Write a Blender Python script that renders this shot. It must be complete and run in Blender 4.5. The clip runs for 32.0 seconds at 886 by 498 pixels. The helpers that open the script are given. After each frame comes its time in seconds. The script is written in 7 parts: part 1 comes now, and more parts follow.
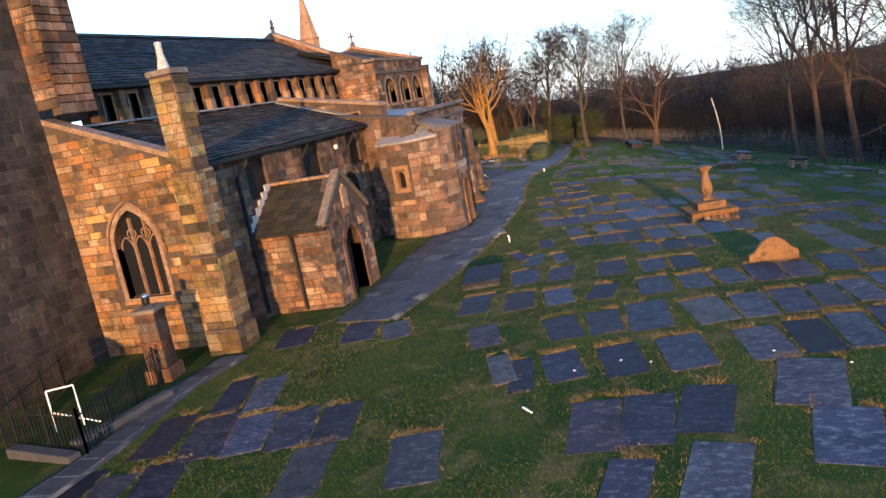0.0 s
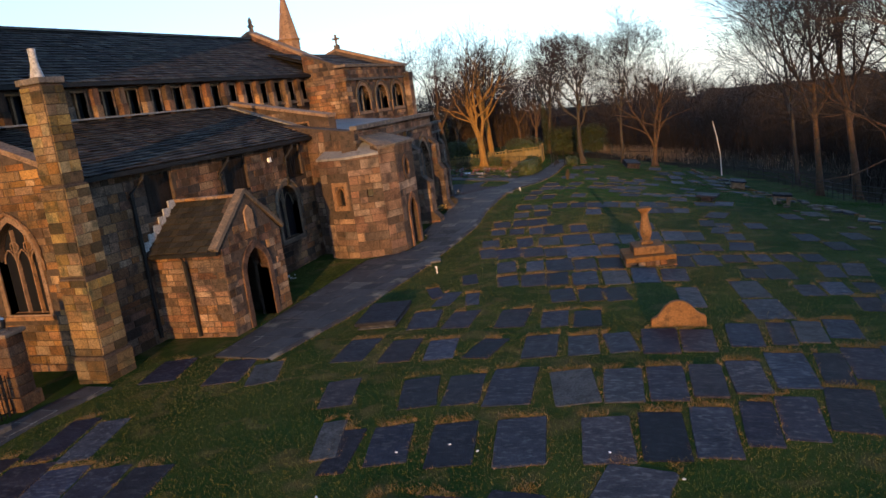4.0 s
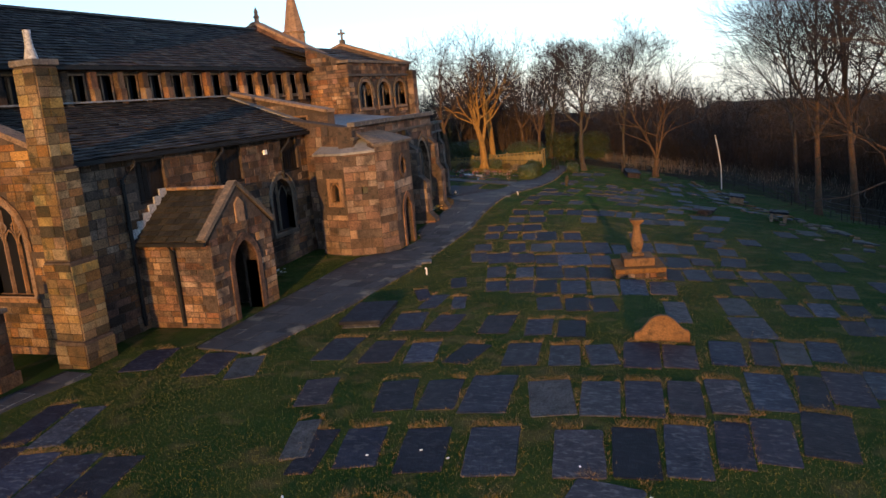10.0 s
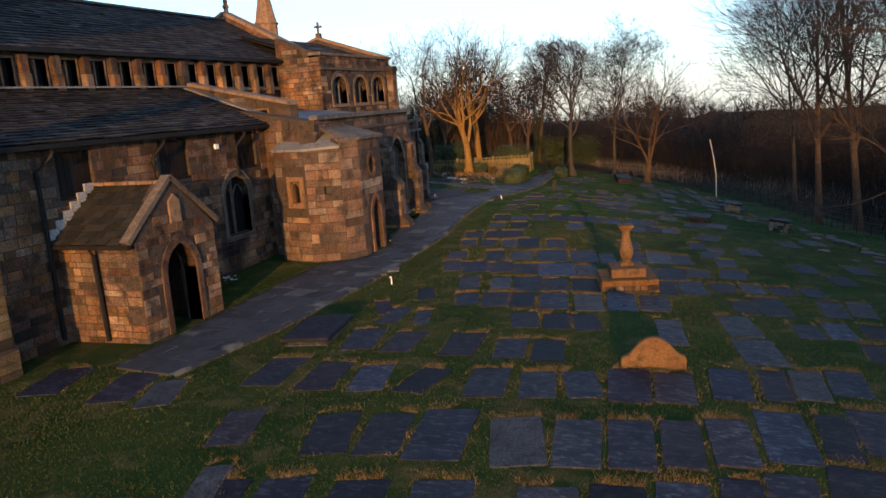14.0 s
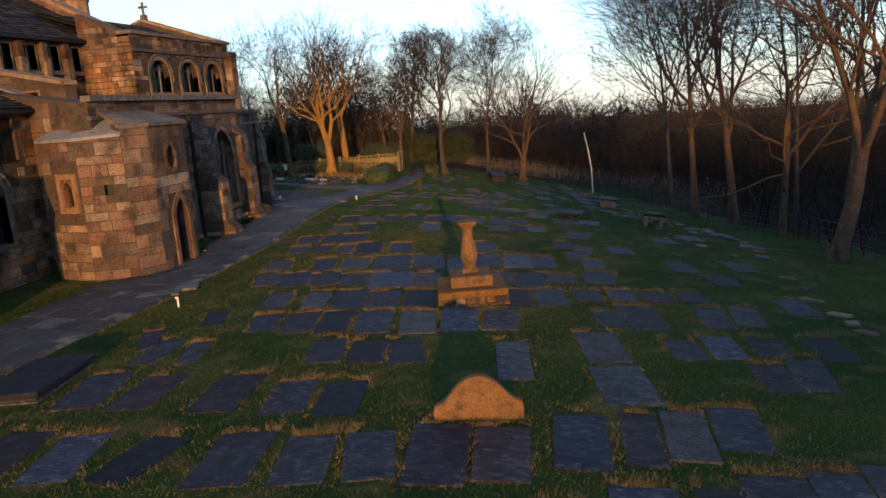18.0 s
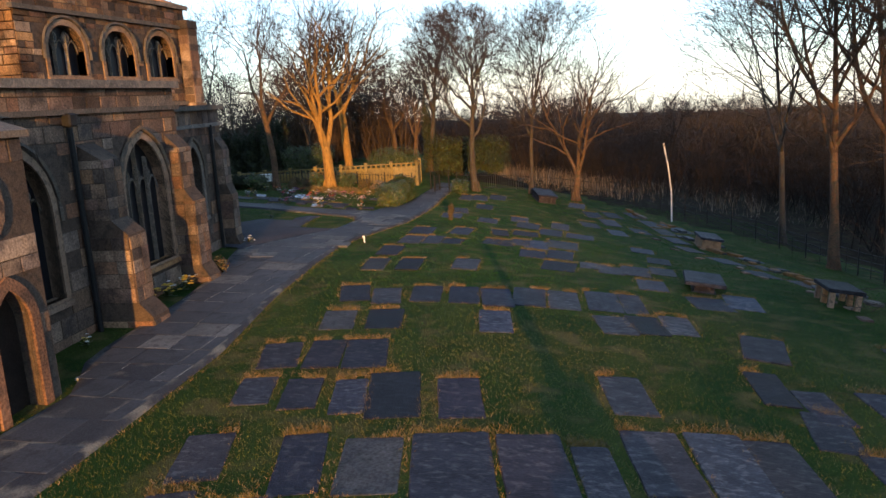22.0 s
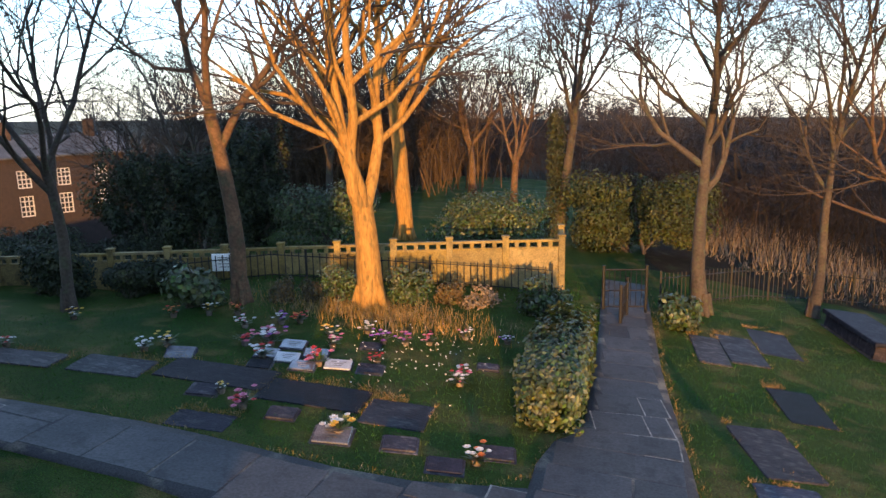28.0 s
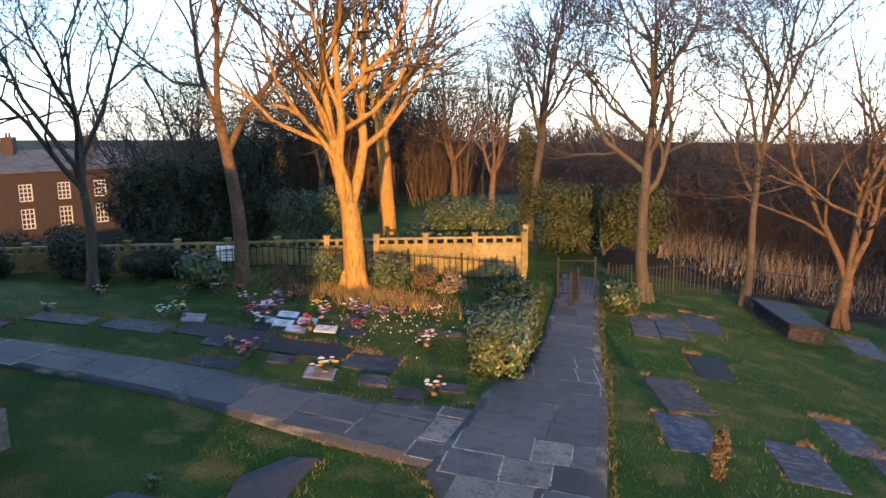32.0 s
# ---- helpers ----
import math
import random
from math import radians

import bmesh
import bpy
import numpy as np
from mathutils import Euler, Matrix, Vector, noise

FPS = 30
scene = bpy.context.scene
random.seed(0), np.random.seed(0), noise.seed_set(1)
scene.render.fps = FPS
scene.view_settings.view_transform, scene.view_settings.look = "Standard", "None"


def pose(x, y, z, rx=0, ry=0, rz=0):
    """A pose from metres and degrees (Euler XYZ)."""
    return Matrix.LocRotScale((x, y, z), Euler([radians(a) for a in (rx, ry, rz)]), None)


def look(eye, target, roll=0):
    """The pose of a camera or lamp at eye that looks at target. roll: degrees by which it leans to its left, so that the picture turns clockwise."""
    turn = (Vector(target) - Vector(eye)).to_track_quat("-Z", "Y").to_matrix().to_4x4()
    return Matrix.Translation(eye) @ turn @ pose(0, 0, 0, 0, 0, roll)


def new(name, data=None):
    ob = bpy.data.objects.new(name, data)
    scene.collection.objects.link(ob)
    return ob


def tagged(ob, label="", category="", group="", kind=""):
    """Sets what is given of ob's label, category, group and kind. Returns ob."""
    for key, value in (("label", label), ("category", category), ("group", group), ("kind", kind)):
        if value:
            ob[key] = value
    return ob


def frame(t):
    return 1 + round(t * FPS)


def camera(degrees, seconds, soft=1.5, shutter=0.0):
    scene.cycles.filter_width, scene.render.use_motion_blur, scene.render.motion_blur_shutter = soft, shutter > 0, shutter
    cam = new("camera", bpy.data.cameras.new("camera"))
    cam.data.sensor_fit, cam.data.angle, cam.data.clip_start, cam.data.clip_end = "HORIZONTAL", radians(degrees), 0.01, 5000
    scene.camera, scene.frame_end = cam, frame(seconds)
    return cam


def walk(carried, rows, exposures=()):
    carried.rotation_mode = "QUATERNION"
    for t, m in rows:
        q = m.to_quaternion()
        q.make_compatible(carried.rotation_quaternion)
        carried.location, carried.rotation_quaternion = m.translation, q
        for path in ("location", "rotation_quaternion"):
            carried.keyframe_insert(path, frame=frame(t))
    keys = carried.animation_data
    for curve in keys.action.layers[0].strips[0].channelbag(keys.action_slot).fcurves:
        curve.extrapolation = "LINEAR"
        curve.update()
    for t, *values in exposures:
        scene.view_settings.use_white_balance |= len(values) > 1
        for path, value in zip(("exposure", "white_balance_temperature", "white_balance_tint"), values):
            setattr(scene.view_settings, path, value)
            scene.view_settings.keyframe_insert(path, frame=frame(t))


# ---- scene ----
cam = camera(61.5, 32.0)
PATH = [
    (0, (1.52, -0.122, 5.269), (0.879, 1.729, 4.866), -10.7),
    (0.5, (2.485, 0.317, 5.203), (1.837, 2.166, 4.802), -11.2),
    (1, (3.403, 0.674, 5.233), (2.725, 2.513, 4.835), -10.3),
    (1.5, (3.881, 0.858, 5.273), (3.199, 2.696, 4.876), -9.5),
    (2, (4.12, 1.051, 5.303), (3.448, 2.894, 4.914), -9.1),
    (2.5, (4.339, 1.488, 5.335), (3.673, 3.331, 4.936), -8.8),
    (4.5, (4.492, 2.93, 5.472), (3.757, 4.747, 5.076), -7.2),
    (5, (4.564, 3.024, 5.479), (3.823, 4.839, 5.085), -6.9),
    (5.5, (4.638, 3.086, 5.507), (3.906, 4.905, 5.112), -6.7),
    (6, (4.643, 3.124, 5.507), (3.917, 4.946, 5.113), -6.5),
    (6.5, (4.643, 3.189, 5.525), (3.914, 5.009, 5.129), -6.4),
    (7, (4.638, 3.299, 5.519), (3.897, 5.113, 5.119), -6.1),
    (7.5, (4.649, 3.332, 5.512), (3.914, 5.149, 5.115), -5.8),
    (8, (4.673, 3.301, 5.497), (3.945, 5.121, 5.098), -5.7),
    (8.5, (4.672, 3.228, 5.474), (3.956, 5.053, 5.075), -5.5),
    (9, (4.724, 3.129, 5.47), (4.002, 4.951, 5.07), -5.2),
    (9.5, (4.711, 3.0, 5.485), (3.996, 4.825, 5.088), -5.1),
    (10, (4.729, 2.927, 5.493), (4.01, 4.75, 5.093), -4.8),
    (10.5, (4.683, 2.912, 5.497), (3.956, 4.731, 5.094), -4.6),
    (11, (4.728, 2.923, 5.498), (4.005, 4.742, 5.09), -4.5),
    (11.5, (4.885, 2.981, 5.473), (4.176, 4.811, 5.087), -4.5),
    (12, (4.884, 3.399, 5.4), (4.231, 5.249, 5.01), -4.9),
    (12.5, (4.722, 3.991, 5.309), (4.12, 5.856, 4.91), -5.0),
    (13, (4.533, 4.608, 5.214), (3.914, 6.466, 4.809), -4.8),
    (13.5, (4.382, 5.003, 5.11), (3.688, 6.837, 4.716), -4.2),
    (15.5, (5.378, 7.738, 4.298), (4.687, 9.58, 3.936), -3.5),
    (16, (5.578, 8.144, 4.226), (5.071, 10.044, 3.863), -4.7),
    (16.5, (5.613, 8.261, 4.12), (5.159, 10.18, 3.787), -5.0),
    (17, (5.555, 8.463, 4.027), (5.079, 10.376, 3.689), -4.6),
    (17.5, (5.334, 9.218, 3.938), (4.838, 11.119, 3.564), -4.2),
    (18, (5.055, 10.241, 3.92), (4.622, 12.155, 3.533), -4.4),
    (18.5, (4.945, 10.87, 4.03), (4.589, 12.804, 3.664), -4.6),
    (19, (4.779, 11.752, 4.13), (4.41, 13.68, 3.748), -4.3),
    (19.5, (4.431, 13.316, 4.085), (4.02, 15.234, 3.696), -4.2),
    (20, (4.087, 14.924, 4.055), (3.712, 16.85, 3.667), -4.5),
    (20.5, (3.662, 16.571, 4.057), (3.226, 18.479, 3.646), -3.8),
    (21, (2.889, 17.986, 4.109), (2.389, 19.881, 3.712), -3.3),
    (21.5, (2.095, 19.506, 4.181), (1.601, 21.403, 3.782), -2.8),
    (22, (1.106, 21.385, 4.144), (0.673, 23.295, 3.739), -3.1),
    (22.5, (0.18, 23.294, 4.251), (-0.196, 25.215, 3.843), -3.1),
    (23, (-0.884, 25.394, 4.415), (-1.204, 27.323, 3.996), -3.3),
    (23.5, (-1.895, 27.682, 4.482), (-2.253, 29.602, 4.052), -2.9),
    (24, (-2.772, 30.432, 4.507), (-3.195, 32.336, 4.064), -2.3),
    (24.5, (-3.664, 32.961, 4.647), (-4.14, 34.848, 4.186), -0.8),
    (25, (-4.453, 35.384, 4.737), (-4.964, 37.264, 4.285), -2.6),
    (25.5, (-5.025, 36.954, 4.571), (-5.499, 38.854, 4.163), -0.6),
    (27.5, (-7.622, 41.596, 4.152), (-8.077, 43.505, 3.767), -2.1),
    (28, (-7.308, 42.785, 4.179), (-7.806, 44.678, 3.767), -1.1),
    (28.5, (-7.329, 43.325, 4.118), (-7.801, 45.23, 3.733), 0.0),
    (29, (-7.594, 43.268, 4.1), (-8.119, 45.162, 3.731), 0.6),
    (29.5, (-7.639, 43.252, 4.082), (-8.109, 45.159, 3.705), 0.2),
    (30, (-7.506, 42.895, 4.049), (-7.991, 44.804, 3.702), -0.0),
    (30.5, (-7.371, 42.573, 4.009), (-7.862, 44.475, 3.636), -0.0),
    (31, (-7.154, 42.181, 3.981), (-7.624, 44.09, 3.613), -0.4),
    (31.5, (-6.689, 41.437, 3.95), (-7.167, 43.347, 3.597), -0.4),
    (32, (-6.243, 40.36, 3.943), (-6.723, 42.269, 3.59), -0.5),
]
walk(cam, [(t, look(eye, target, roll)) for t, eye, target, roll in PATH],
     [(0, 1.32, 4700, 10), (1, 1.38, 4750, 10), (2.5, 0.88, 4900, 10), (4.5, 0.32, 5100, 10), (13.5, 0.32, 5150, 10), (16, 0.30, 5250, 10), (19, 0.30, 5330, 10), (20, 0.34, 5340, 10), (22, 0.92, 5500, 10), (24, 1.11, 5400, 10), (25, 1.02, 5320, 10), (27.5, 1.42, 5260, 10), (28, 1.51, 5250, 10), (32, 1.69, 5250, 10)])

# ---- light ----
SUN_TO = Vector((-0.25, 0.963, -0.10))
world = bpy.data.worlds.new("sky")
scene.world = world
world.use_nodes = True
wn = world.node_tree.nodes
sky = wn.new("ShaderNodeTexSky")
sky.sky_type, sky.sun_disc = "NISHITA", False
sky.sun_elevation, sky.sun_rotation = radians(5.7), radians(165.4)
sky.air_density, sky.dust_density, sky.ozone_density = 1.0, 0.25, 2.6
wn["Background"].inputs["Strength"].default_value = 0.32
haze = wn.new("ShaderNodeHueSaturation")
haze.inputs["Saturation"].default_value = 0.6
world.node_tree.links.new(sky.outputs["Color"], haze.inputs["Color"])
world.node_tree.links.new(haze.outputs["Color"], wn["Background"].inputs["Color"])
sun_data = bpy.data.lights.new("sun", "SUN")
sun_data.energy, sun_data.angle, sun_data.color = 5.0, radians(0.6), (1.0, 0.44, 0.07)
sun = new("sun", sun_data)
sun.matrix_world = look((0, 0, 60), Vector((0, 0, 60)) + SUN_TO)


# ---- materials ----
def mat(name, c1, c2, scale=2.0, rough=0.85, bump=0.3, c3=None, fine=30.0, rand=0.0, metal=0.0, tones=0.0, spec=0.3, grain=0.4, stretch=None, stain=None):
    """A surface of two or three mixed colours at two scales, with bump; rand: how much each object differs."""
    m = bpy.data.materials.new(name)
    m.use_nodes = True
    n, ln = m.node_tree.nodes, m.node_tree.links
    b = n["Principled BSDF"]
    co = n.new("ShaderNodeTexCoord")
    geo = n.new("ShaderNodeNewGeometry")
    big, small = n.new("ShaderNodeTexNoise"), n.new("ShaderNodeTexNoise")
    big.inputs["Scale"].default_value, big.inputs["Detail"].default_value = scale, 6
    small.inputs["Scale"].default_value, small.inputs["Detail"].default_value = fine, 4
    place = geo.outputs["Position"]
    if stretch:
        mp = n.new("ShaderNodeMapping")
        mp.inputs["Scale"].default_value = stretch
        ln.new(place, mp.inputs["Vector"])
        place = mp.outputs["Vector"]
    for k in (big, small):
        ln.new(place, k.inputs["Vector"])
    r1 = n.new("ShaderNodeValToRGB")
    r1.color_ramp.elements[0].position, r1.color_ramp.elements[1].position = 0.35, 0.65
    r1.color_ramp.elements[0].color, r1.color_ramp.elements[1].color = (*c1, 1), (*c2, 1)
    ln.new(big.outputs["Fac"], r1.inputs["Fac"])
    col = r1.outputs["Color"]
    if c3:
        mid = n.new("ShaderNodeTexNoise")
        mid.inputs["Scale"].default_value, mid.inputs["Detail"].default_value = scale * 3.1, 5
        ln.new(place, mid.inputs["Vector"])
        r2 = n.new("ShaderNodeMapRange")
        r2.inputs["From Min"].default_value, r2.inputs["From Max"].default_value = 0.52, 0.66
        ln.new(mid.outputs["Fac"], r2.inputs["Value"])
        mx = n.new("ShaderNodeMix")
        mx.data_type = "RGBA"
        ln.new(r2.outputs["Result"], mx.inputs["Factor"])
        ln.new(col, mx.inputs["A"])
        mx.inputs["B"].default_value = (*c3, 1)
        col = mx.outputs["Result"]
    if rand:
        info = n.new("ShaderNodeObjectInfo")
        isl = n.new("ShaderNodeMath")
        isl.operation = "ADD"
        ln.new(info.outputs["Random"], isl.inputs[0])
        ln.new(geo.outputs["Random Per Island"], isl.inputs[1])
        fr = n.new("ShaderNodeMath")
        fr.operation = "FRACT"
        ln.new(isl.outputs["Value"], fr.inputs[0])
        hs = n.new("ShaderNodeHueSaturation")
        mr = n.new("ShaderNodeMapRange")
        mr.inputs["To Min"].default_value, mr.inputs["To Max"].default_value = 1 - rand, 1 + rand
        ln.new(fr.outputs["Value"], mr.inputs["Value"])
        ln.new(mr.outputs["Result"], hs.inputs["Value"])
        k = n.new("ShaderNodeMath")
        k.operation = "MULTIPLY_ADD"
        ln.new(fr.outputs["Value"], k.inputs[0])
        k.inputs[1].default_value = 7.31
        k.inputs[2].default_value = 0.0
        f2 = n.new("ShaderNodeMath")
        f2.operation = "FRACT"
        ln.new(k.outputs["Value"], f2.inputs[0])
        m2 = n.new("ShaderNodeMapRange")
        m2.inputs["To Min"].default_value, m2.inputs["To Max"].default_value = 1 - 1.2 * rand, 1 + 0.7 * rand
        ln.new(f2.outputs["Value"], m2.inputs["Value"])
        ln.new(m2.outputs["Result"], hs.inputs["Saturation"])
        ln.new(col, hs.inputs["Color"])
        col = hs.outputs["Color"]
        if tones:
            k3 = n.new("ShaderNodeMath")
            k3.operation = "MULTIPLY"
            k3.inputs[1].default_value = 13.7
            ln.new(fr.outputs["Value"], k3.inputs[0])
            f3 = n.new("ShaderNodeMath")
            f3.operation = "FRACT"
            ln.new(k3.outputs["Value"], f3.inputs[0])
            rt = n.new("ShaderNodeValToRGB")
            e = rt.color_ramp.elements
            e[0].position, e[0].color = 0.0, (0.22, 0.24, 0.28, 1)
            e[1].position, e[1].color = 1.0, (1.75, 1.75, 1.6, 1)
            for pos, c in ((0.12, (0.36, 0.36, 0.38, 1)), (0.22, (1.02, 0.76, 0.70, 1)), (0.40, (0.72, 0.72, 0.72, 1)), (0.55, (1.12, 1.08, 0.98, 1)), (0.70, (1.05, 0.84, 0.74, 1)), (0.86, (1.3, 1.32, 1.25, 1))):
                e.new(pos).color = c
            ln.new(f3.outputs["Value"], rt.inputs["Fac"])
            mt = n.new("ShaderNodeMix")
            mt.data_type, mt.blend_type = "RGBA", "MULTIPLY"
            mt.inputs["Factor"].default_value = tones
            ln.new(col, mt.inputs["A"])
            ln.new(rt.outputs["Color"], mt.inputs["B"])
            col = mt.outputs["Result"]
    if stain:
        st = n.new("ShaderNodeTexNoise")
        st.inputs["Scale"].default_value, st.inputs["Detail"].default_value, st.inputs["Roughness"].default_value = stain[0], 8, 0.7
        ms = n.new("ShaderNodeMapping")
        ms.inputs["Scale"].default_value = (1, 1, stain[1])
        ln.new(geo.outputs["Position"], ms.inputs["Vector"])
        ln.new(ms.outputs["Vector"], st.inputs["Vector"])
        sr = n.new("ShaderNodeMapRange")
        sr.inputs["From Min"].default_value, sr.inputs["From Max"].default_value = 0.47, 0.66
        sr.inputs["To Max"].default_value = stain[2]
        ln.new(st.outputs["Fac"], sr.inputs["Value"])
        sm = n.new("ShaderNodeMix")
        sm.data_type, sm.blend_type = "RGBA", "MULTIPLY"
        ln.new(sr.outputs["Result"], sm.inputs["Factor"])
        ln.new(col, sm.inputs["A"])
        sm.inputs["B"].default_value = (*stain[3], 1)
        col = sm.outputs["Result"]
    ov = n.new("ShaderNodeMix")
    ov.data_type, ov.blend_type = "RGBA", "OVERLAY"
    ov.inputs["Factor"].default_value = grain
    ln.new(col, ov.inputs["A"])
    gr = n.new("ShaderNodeMapRange")
    gr.inputs["From Min"].default_value, gr.inputs["From Max"].default_value = 0.25, 0.75
    ln.new(small.outputs["Fac"], gr.inputs["Value"])
    ln.new(gr.outputs["Result"], ov.inputs["B"])
    ln.new(ov.outputs["Result"], b.inputs["Base Color"])
    b.inputs["Roughness"].default_value, b.inputs["Metallic"].default_value = rough, metal
    b.inputs["Specular IOR Level"].default_value = spec
    if bump:
        bp = n.new("ShaderNodeBump")
        bp.inputs["Strength"].default_value, bp.inputs["Distance"].default_value = bump, 0.02
        ln.new(small.outputs["Fac"], bp.inputs["Height"])
        ln.new(bp.outputs["Normal"], b.inputs["Normal"])
    return m


STONE = mat("sandstone_block", (0.0870, 0.0540, 0.0305), (0.2150, 0.1300, 0.0670), 0.75, 0.9, 0.7, (0.0624, 0.0435, 0.0306), 26, 0.26, tones=0.85, grain=0.6, stain=(0.7, 0.5, 1.0, (0.20, 0.19, 0.20)))
STONE_CH = mat("sandstone_weathered", (0.1050, 0.0710, 0.0500), (0.2000, 0.1360, 0.0900), 0.7, 0.9, 0.7, (0.0750, 0.0550, 0.0440), 26, 0.24, tones=0.7, grain=0.55, stain=(0.7, 0.5, 0.85, (0.30, 0.29, 0.30)))
LICHEN = mat("lichened_sandstone", (0.0960, 0.0690, 0.0270), (0.2000, 0.1420, 0.0560), 0.9, 0.92, 0.7, (0.0700, 0.0620, 0.0300), 26, 0.24, tones=0.9, grain=0.5, stain=(0.9, 0.5, 0.8, (0.40, 0.38, 0.32)))
# Lit copy of the sandstone: low sun's gold mixed into the base colour.
SUNLIT_STONE = mat("sunlit_tint_sandstone", (0.1250, 0.0740, 0.0270), (0.2450, 0.1480, 0.0560), 0.8, 0.9, 0.7, (0.0800, 0.0540, 0.0260), 26, 0.24, tones=0.75, grain=0.55, stain=(0.7, 0.6, 0.7, (0.35, 0.33, 0.30)))
# Tower sandstone with the shade on its south face put into the colour.
TOWER_STONE = mat("shade_darkened_tower_stone", (0.0300, 0.0270, 0.0230), (0.0560, 0.0470, 0.0380), 1.2, 0.92, 0.6, (0.0220, 0.0210, 0.0200), 24, 0.3, tones=0.5, grain=0.45, stain=(0.5, 0.4, 0.8, (0.45, 0.45, 0.46)))
MORTAR = mat("wall_core", (0.0520, 0.0370, 0.0270), (0.0740, 0.0530, 0.0380), 2.2, 0.95, 0.5, (0.0330, 0.0265, 0.0210), 35)
DRESSED = mat("dressed_stone", (0.1900, 0.1100, 0.0540), (0.2500, 0.1500, 0.0760), 2.5, 0.85, 0.5, (0.1180, 0.0760, 0.0430), 30, 0.2, grain=0.35, stain=(1.4, 0.6, 0.6, (0.45, 0.44, 0.44)))
TAWNY = mat("tawny_sandstone", (0.1300, 0.0630, 0.0160), (0.1720, 0.0880, 0.0250), 2.0, 0.9, 0.5, (0.0900, 0.0500, 0.0180), 30, 0.08, grain=0.35, stain=(2.2, 0.6, 0.5, (0.55, 0.52, 0.48)))
SOOT = mat("dark_weathered_stone", (0.0720, 0.0600, 0.0480), (0.1200, 0.0960, 0.0720), 1.8, 0.9, 0.5, (0.1500, 0.1080, 0.0720), 25, 0.3)
SLATE = mat("roof_stone_slate", (0.018, 0.0165, 0.0155), (0.050, 0.044, 0.038), 2.2, 0.8, 0.6, (0.010, 0.0095, 0.0095), 28, 0.4, tones=1.0, spec=0.2)
HOUSE_SLATE = mat("blue_grey_slate", (0.045, 0.049, 0.058), (0.065, 0.069, 0.080), 1.2, 0.7, 0.4, (0.035, 0.036, 0.04), 20, 0.3)
SLATE_MOSS = mat("mossy_roof_slate", (0.0205, 0.0174, 0.0109), (0.0290, 0.0242, 0.0157), 2.6, 0.85, 0.5, (0.0133, 0.0133, 0.0084), 28, 0.4)
# Dark slate whose navy cast is the sky's reflection held in base colour.
LEDGER = mat("sky_tinted_ledger_slate", (0.0135, 0.0150, 0.0258), (0.0280, 0.0298, 0.0455), 2.2, 0.74, 0.7, (0.0600, 0.0620, 0.0740), 26, 0.42, tones=1.0, spec=0.22, grain=0.5, stretch=(0.9, 1.7, 1), stain=(1.7, 1.0, 0.75, (0.45, 0.47, 0.55)))
PALE_LEDGER = mat("grey_ledger_stone", (0.0480, 0.0480, 0.0500), (0.0720, 0.0700, 0.0670), 2.2, 0.8, 0.7, (0.0400, 0.0420, 0.0380), 26, 0.3, spec=0.15, grain=0.5, stain=(1.7, 1.0, 0.6, (0.5, 0.5, 0.52)))
FLAG = mat("path_flagstone", (0.0320, 0.0330, 0.0370), (0.0490, 0.0490, 0.0510), 1.3, 0.75, 0.35, (0.0250, 0.0250, 0.0280), 26, 0.18, spec=0.4)
PAVING = mat("worn_paving_bed", (0.0240, 0.0250, 0.0300), (0.0400, 0.0400, 0.0410), 0.5, 0.85, 0.5, (0.1500, 0.1350, 0.1050), 40, grain=0.5)
APRON = mat("dark_apron_paving", (0.0220, 0.0230, 0.0310), (0.0330, 0.0340, 0.0420), 0.9, 0.85, 0.5, (0.0270, 0.0270, 0.0330), 40, grain=0.5)
GRASS = mat("rough_lawn", (0.015, 0.037, 0.005), (0.036, 0.052, 0.009), 0.45, 0.95, 0.9, (0.076, 0.066, 0.021), 48, spec=0.1, grain=0.65, stain=(0.6, 1.0, 0.6, (0.50, 0.58, 0.45)))
BLADE = mat("grass_blades", (0.0560, 0.0780, 0.0115), (0.1400, 0.1220, 0.0260), 0.22, 0.85, 0.0, (0.1150, 0.0980, 0.0270), 8, 0.22, spec=0.1, stain=(0.35, 1.0, 0.7, (0.52, 0.62, 0.45)))
LUSH = mat("lush_grass_blades", (0.0190, 0.0720, 0.0064), (0.0370, 0.0910, 0.0100), 0.3, 0.85, 0.0, (0.0660, 0.0900, 0.0170), 8, 0.2, spec=0.1, stain=(0.35, 1.0, 0.6, (0.55, 0.65, 0.48)))
STRAW = mat("dry_grass_edges", (0.1474, 0.1019, 0.0321), (0.2438, 0.1579, 0.0520), 2.5, 0.85, 0.0, (0.0680, 0.0672, 0.0189), 9, 0.3, spec=0.1)
# Bark for sunlit trunks; the sun's orange is partly in this colour.
BARK = mat("sun_gold_bark", (0.1950, 0.1060, 0.0200), (0.2500, 0.1420, 0.0310), 3.0, 0.92, 0.9, (0.1350, 0.0860, 0.0240), 16, grain=0.35, stretch=(1.6, 1.6, 0.35))
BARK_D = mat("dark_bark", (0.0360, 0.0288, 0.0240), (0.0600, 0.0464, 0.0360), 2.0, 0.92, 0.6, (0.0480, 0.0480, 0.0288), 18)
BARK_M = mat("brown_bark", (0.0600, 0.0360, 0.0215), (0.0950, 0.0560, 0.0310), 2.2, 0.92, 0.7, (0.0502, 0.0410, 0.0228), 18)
TWIG = mat("bare_twigs", (0.0230, 0.0172, 0.0135), (0.0420, 0.0300, 0.0215), 0.3, 0.9, 0.0)
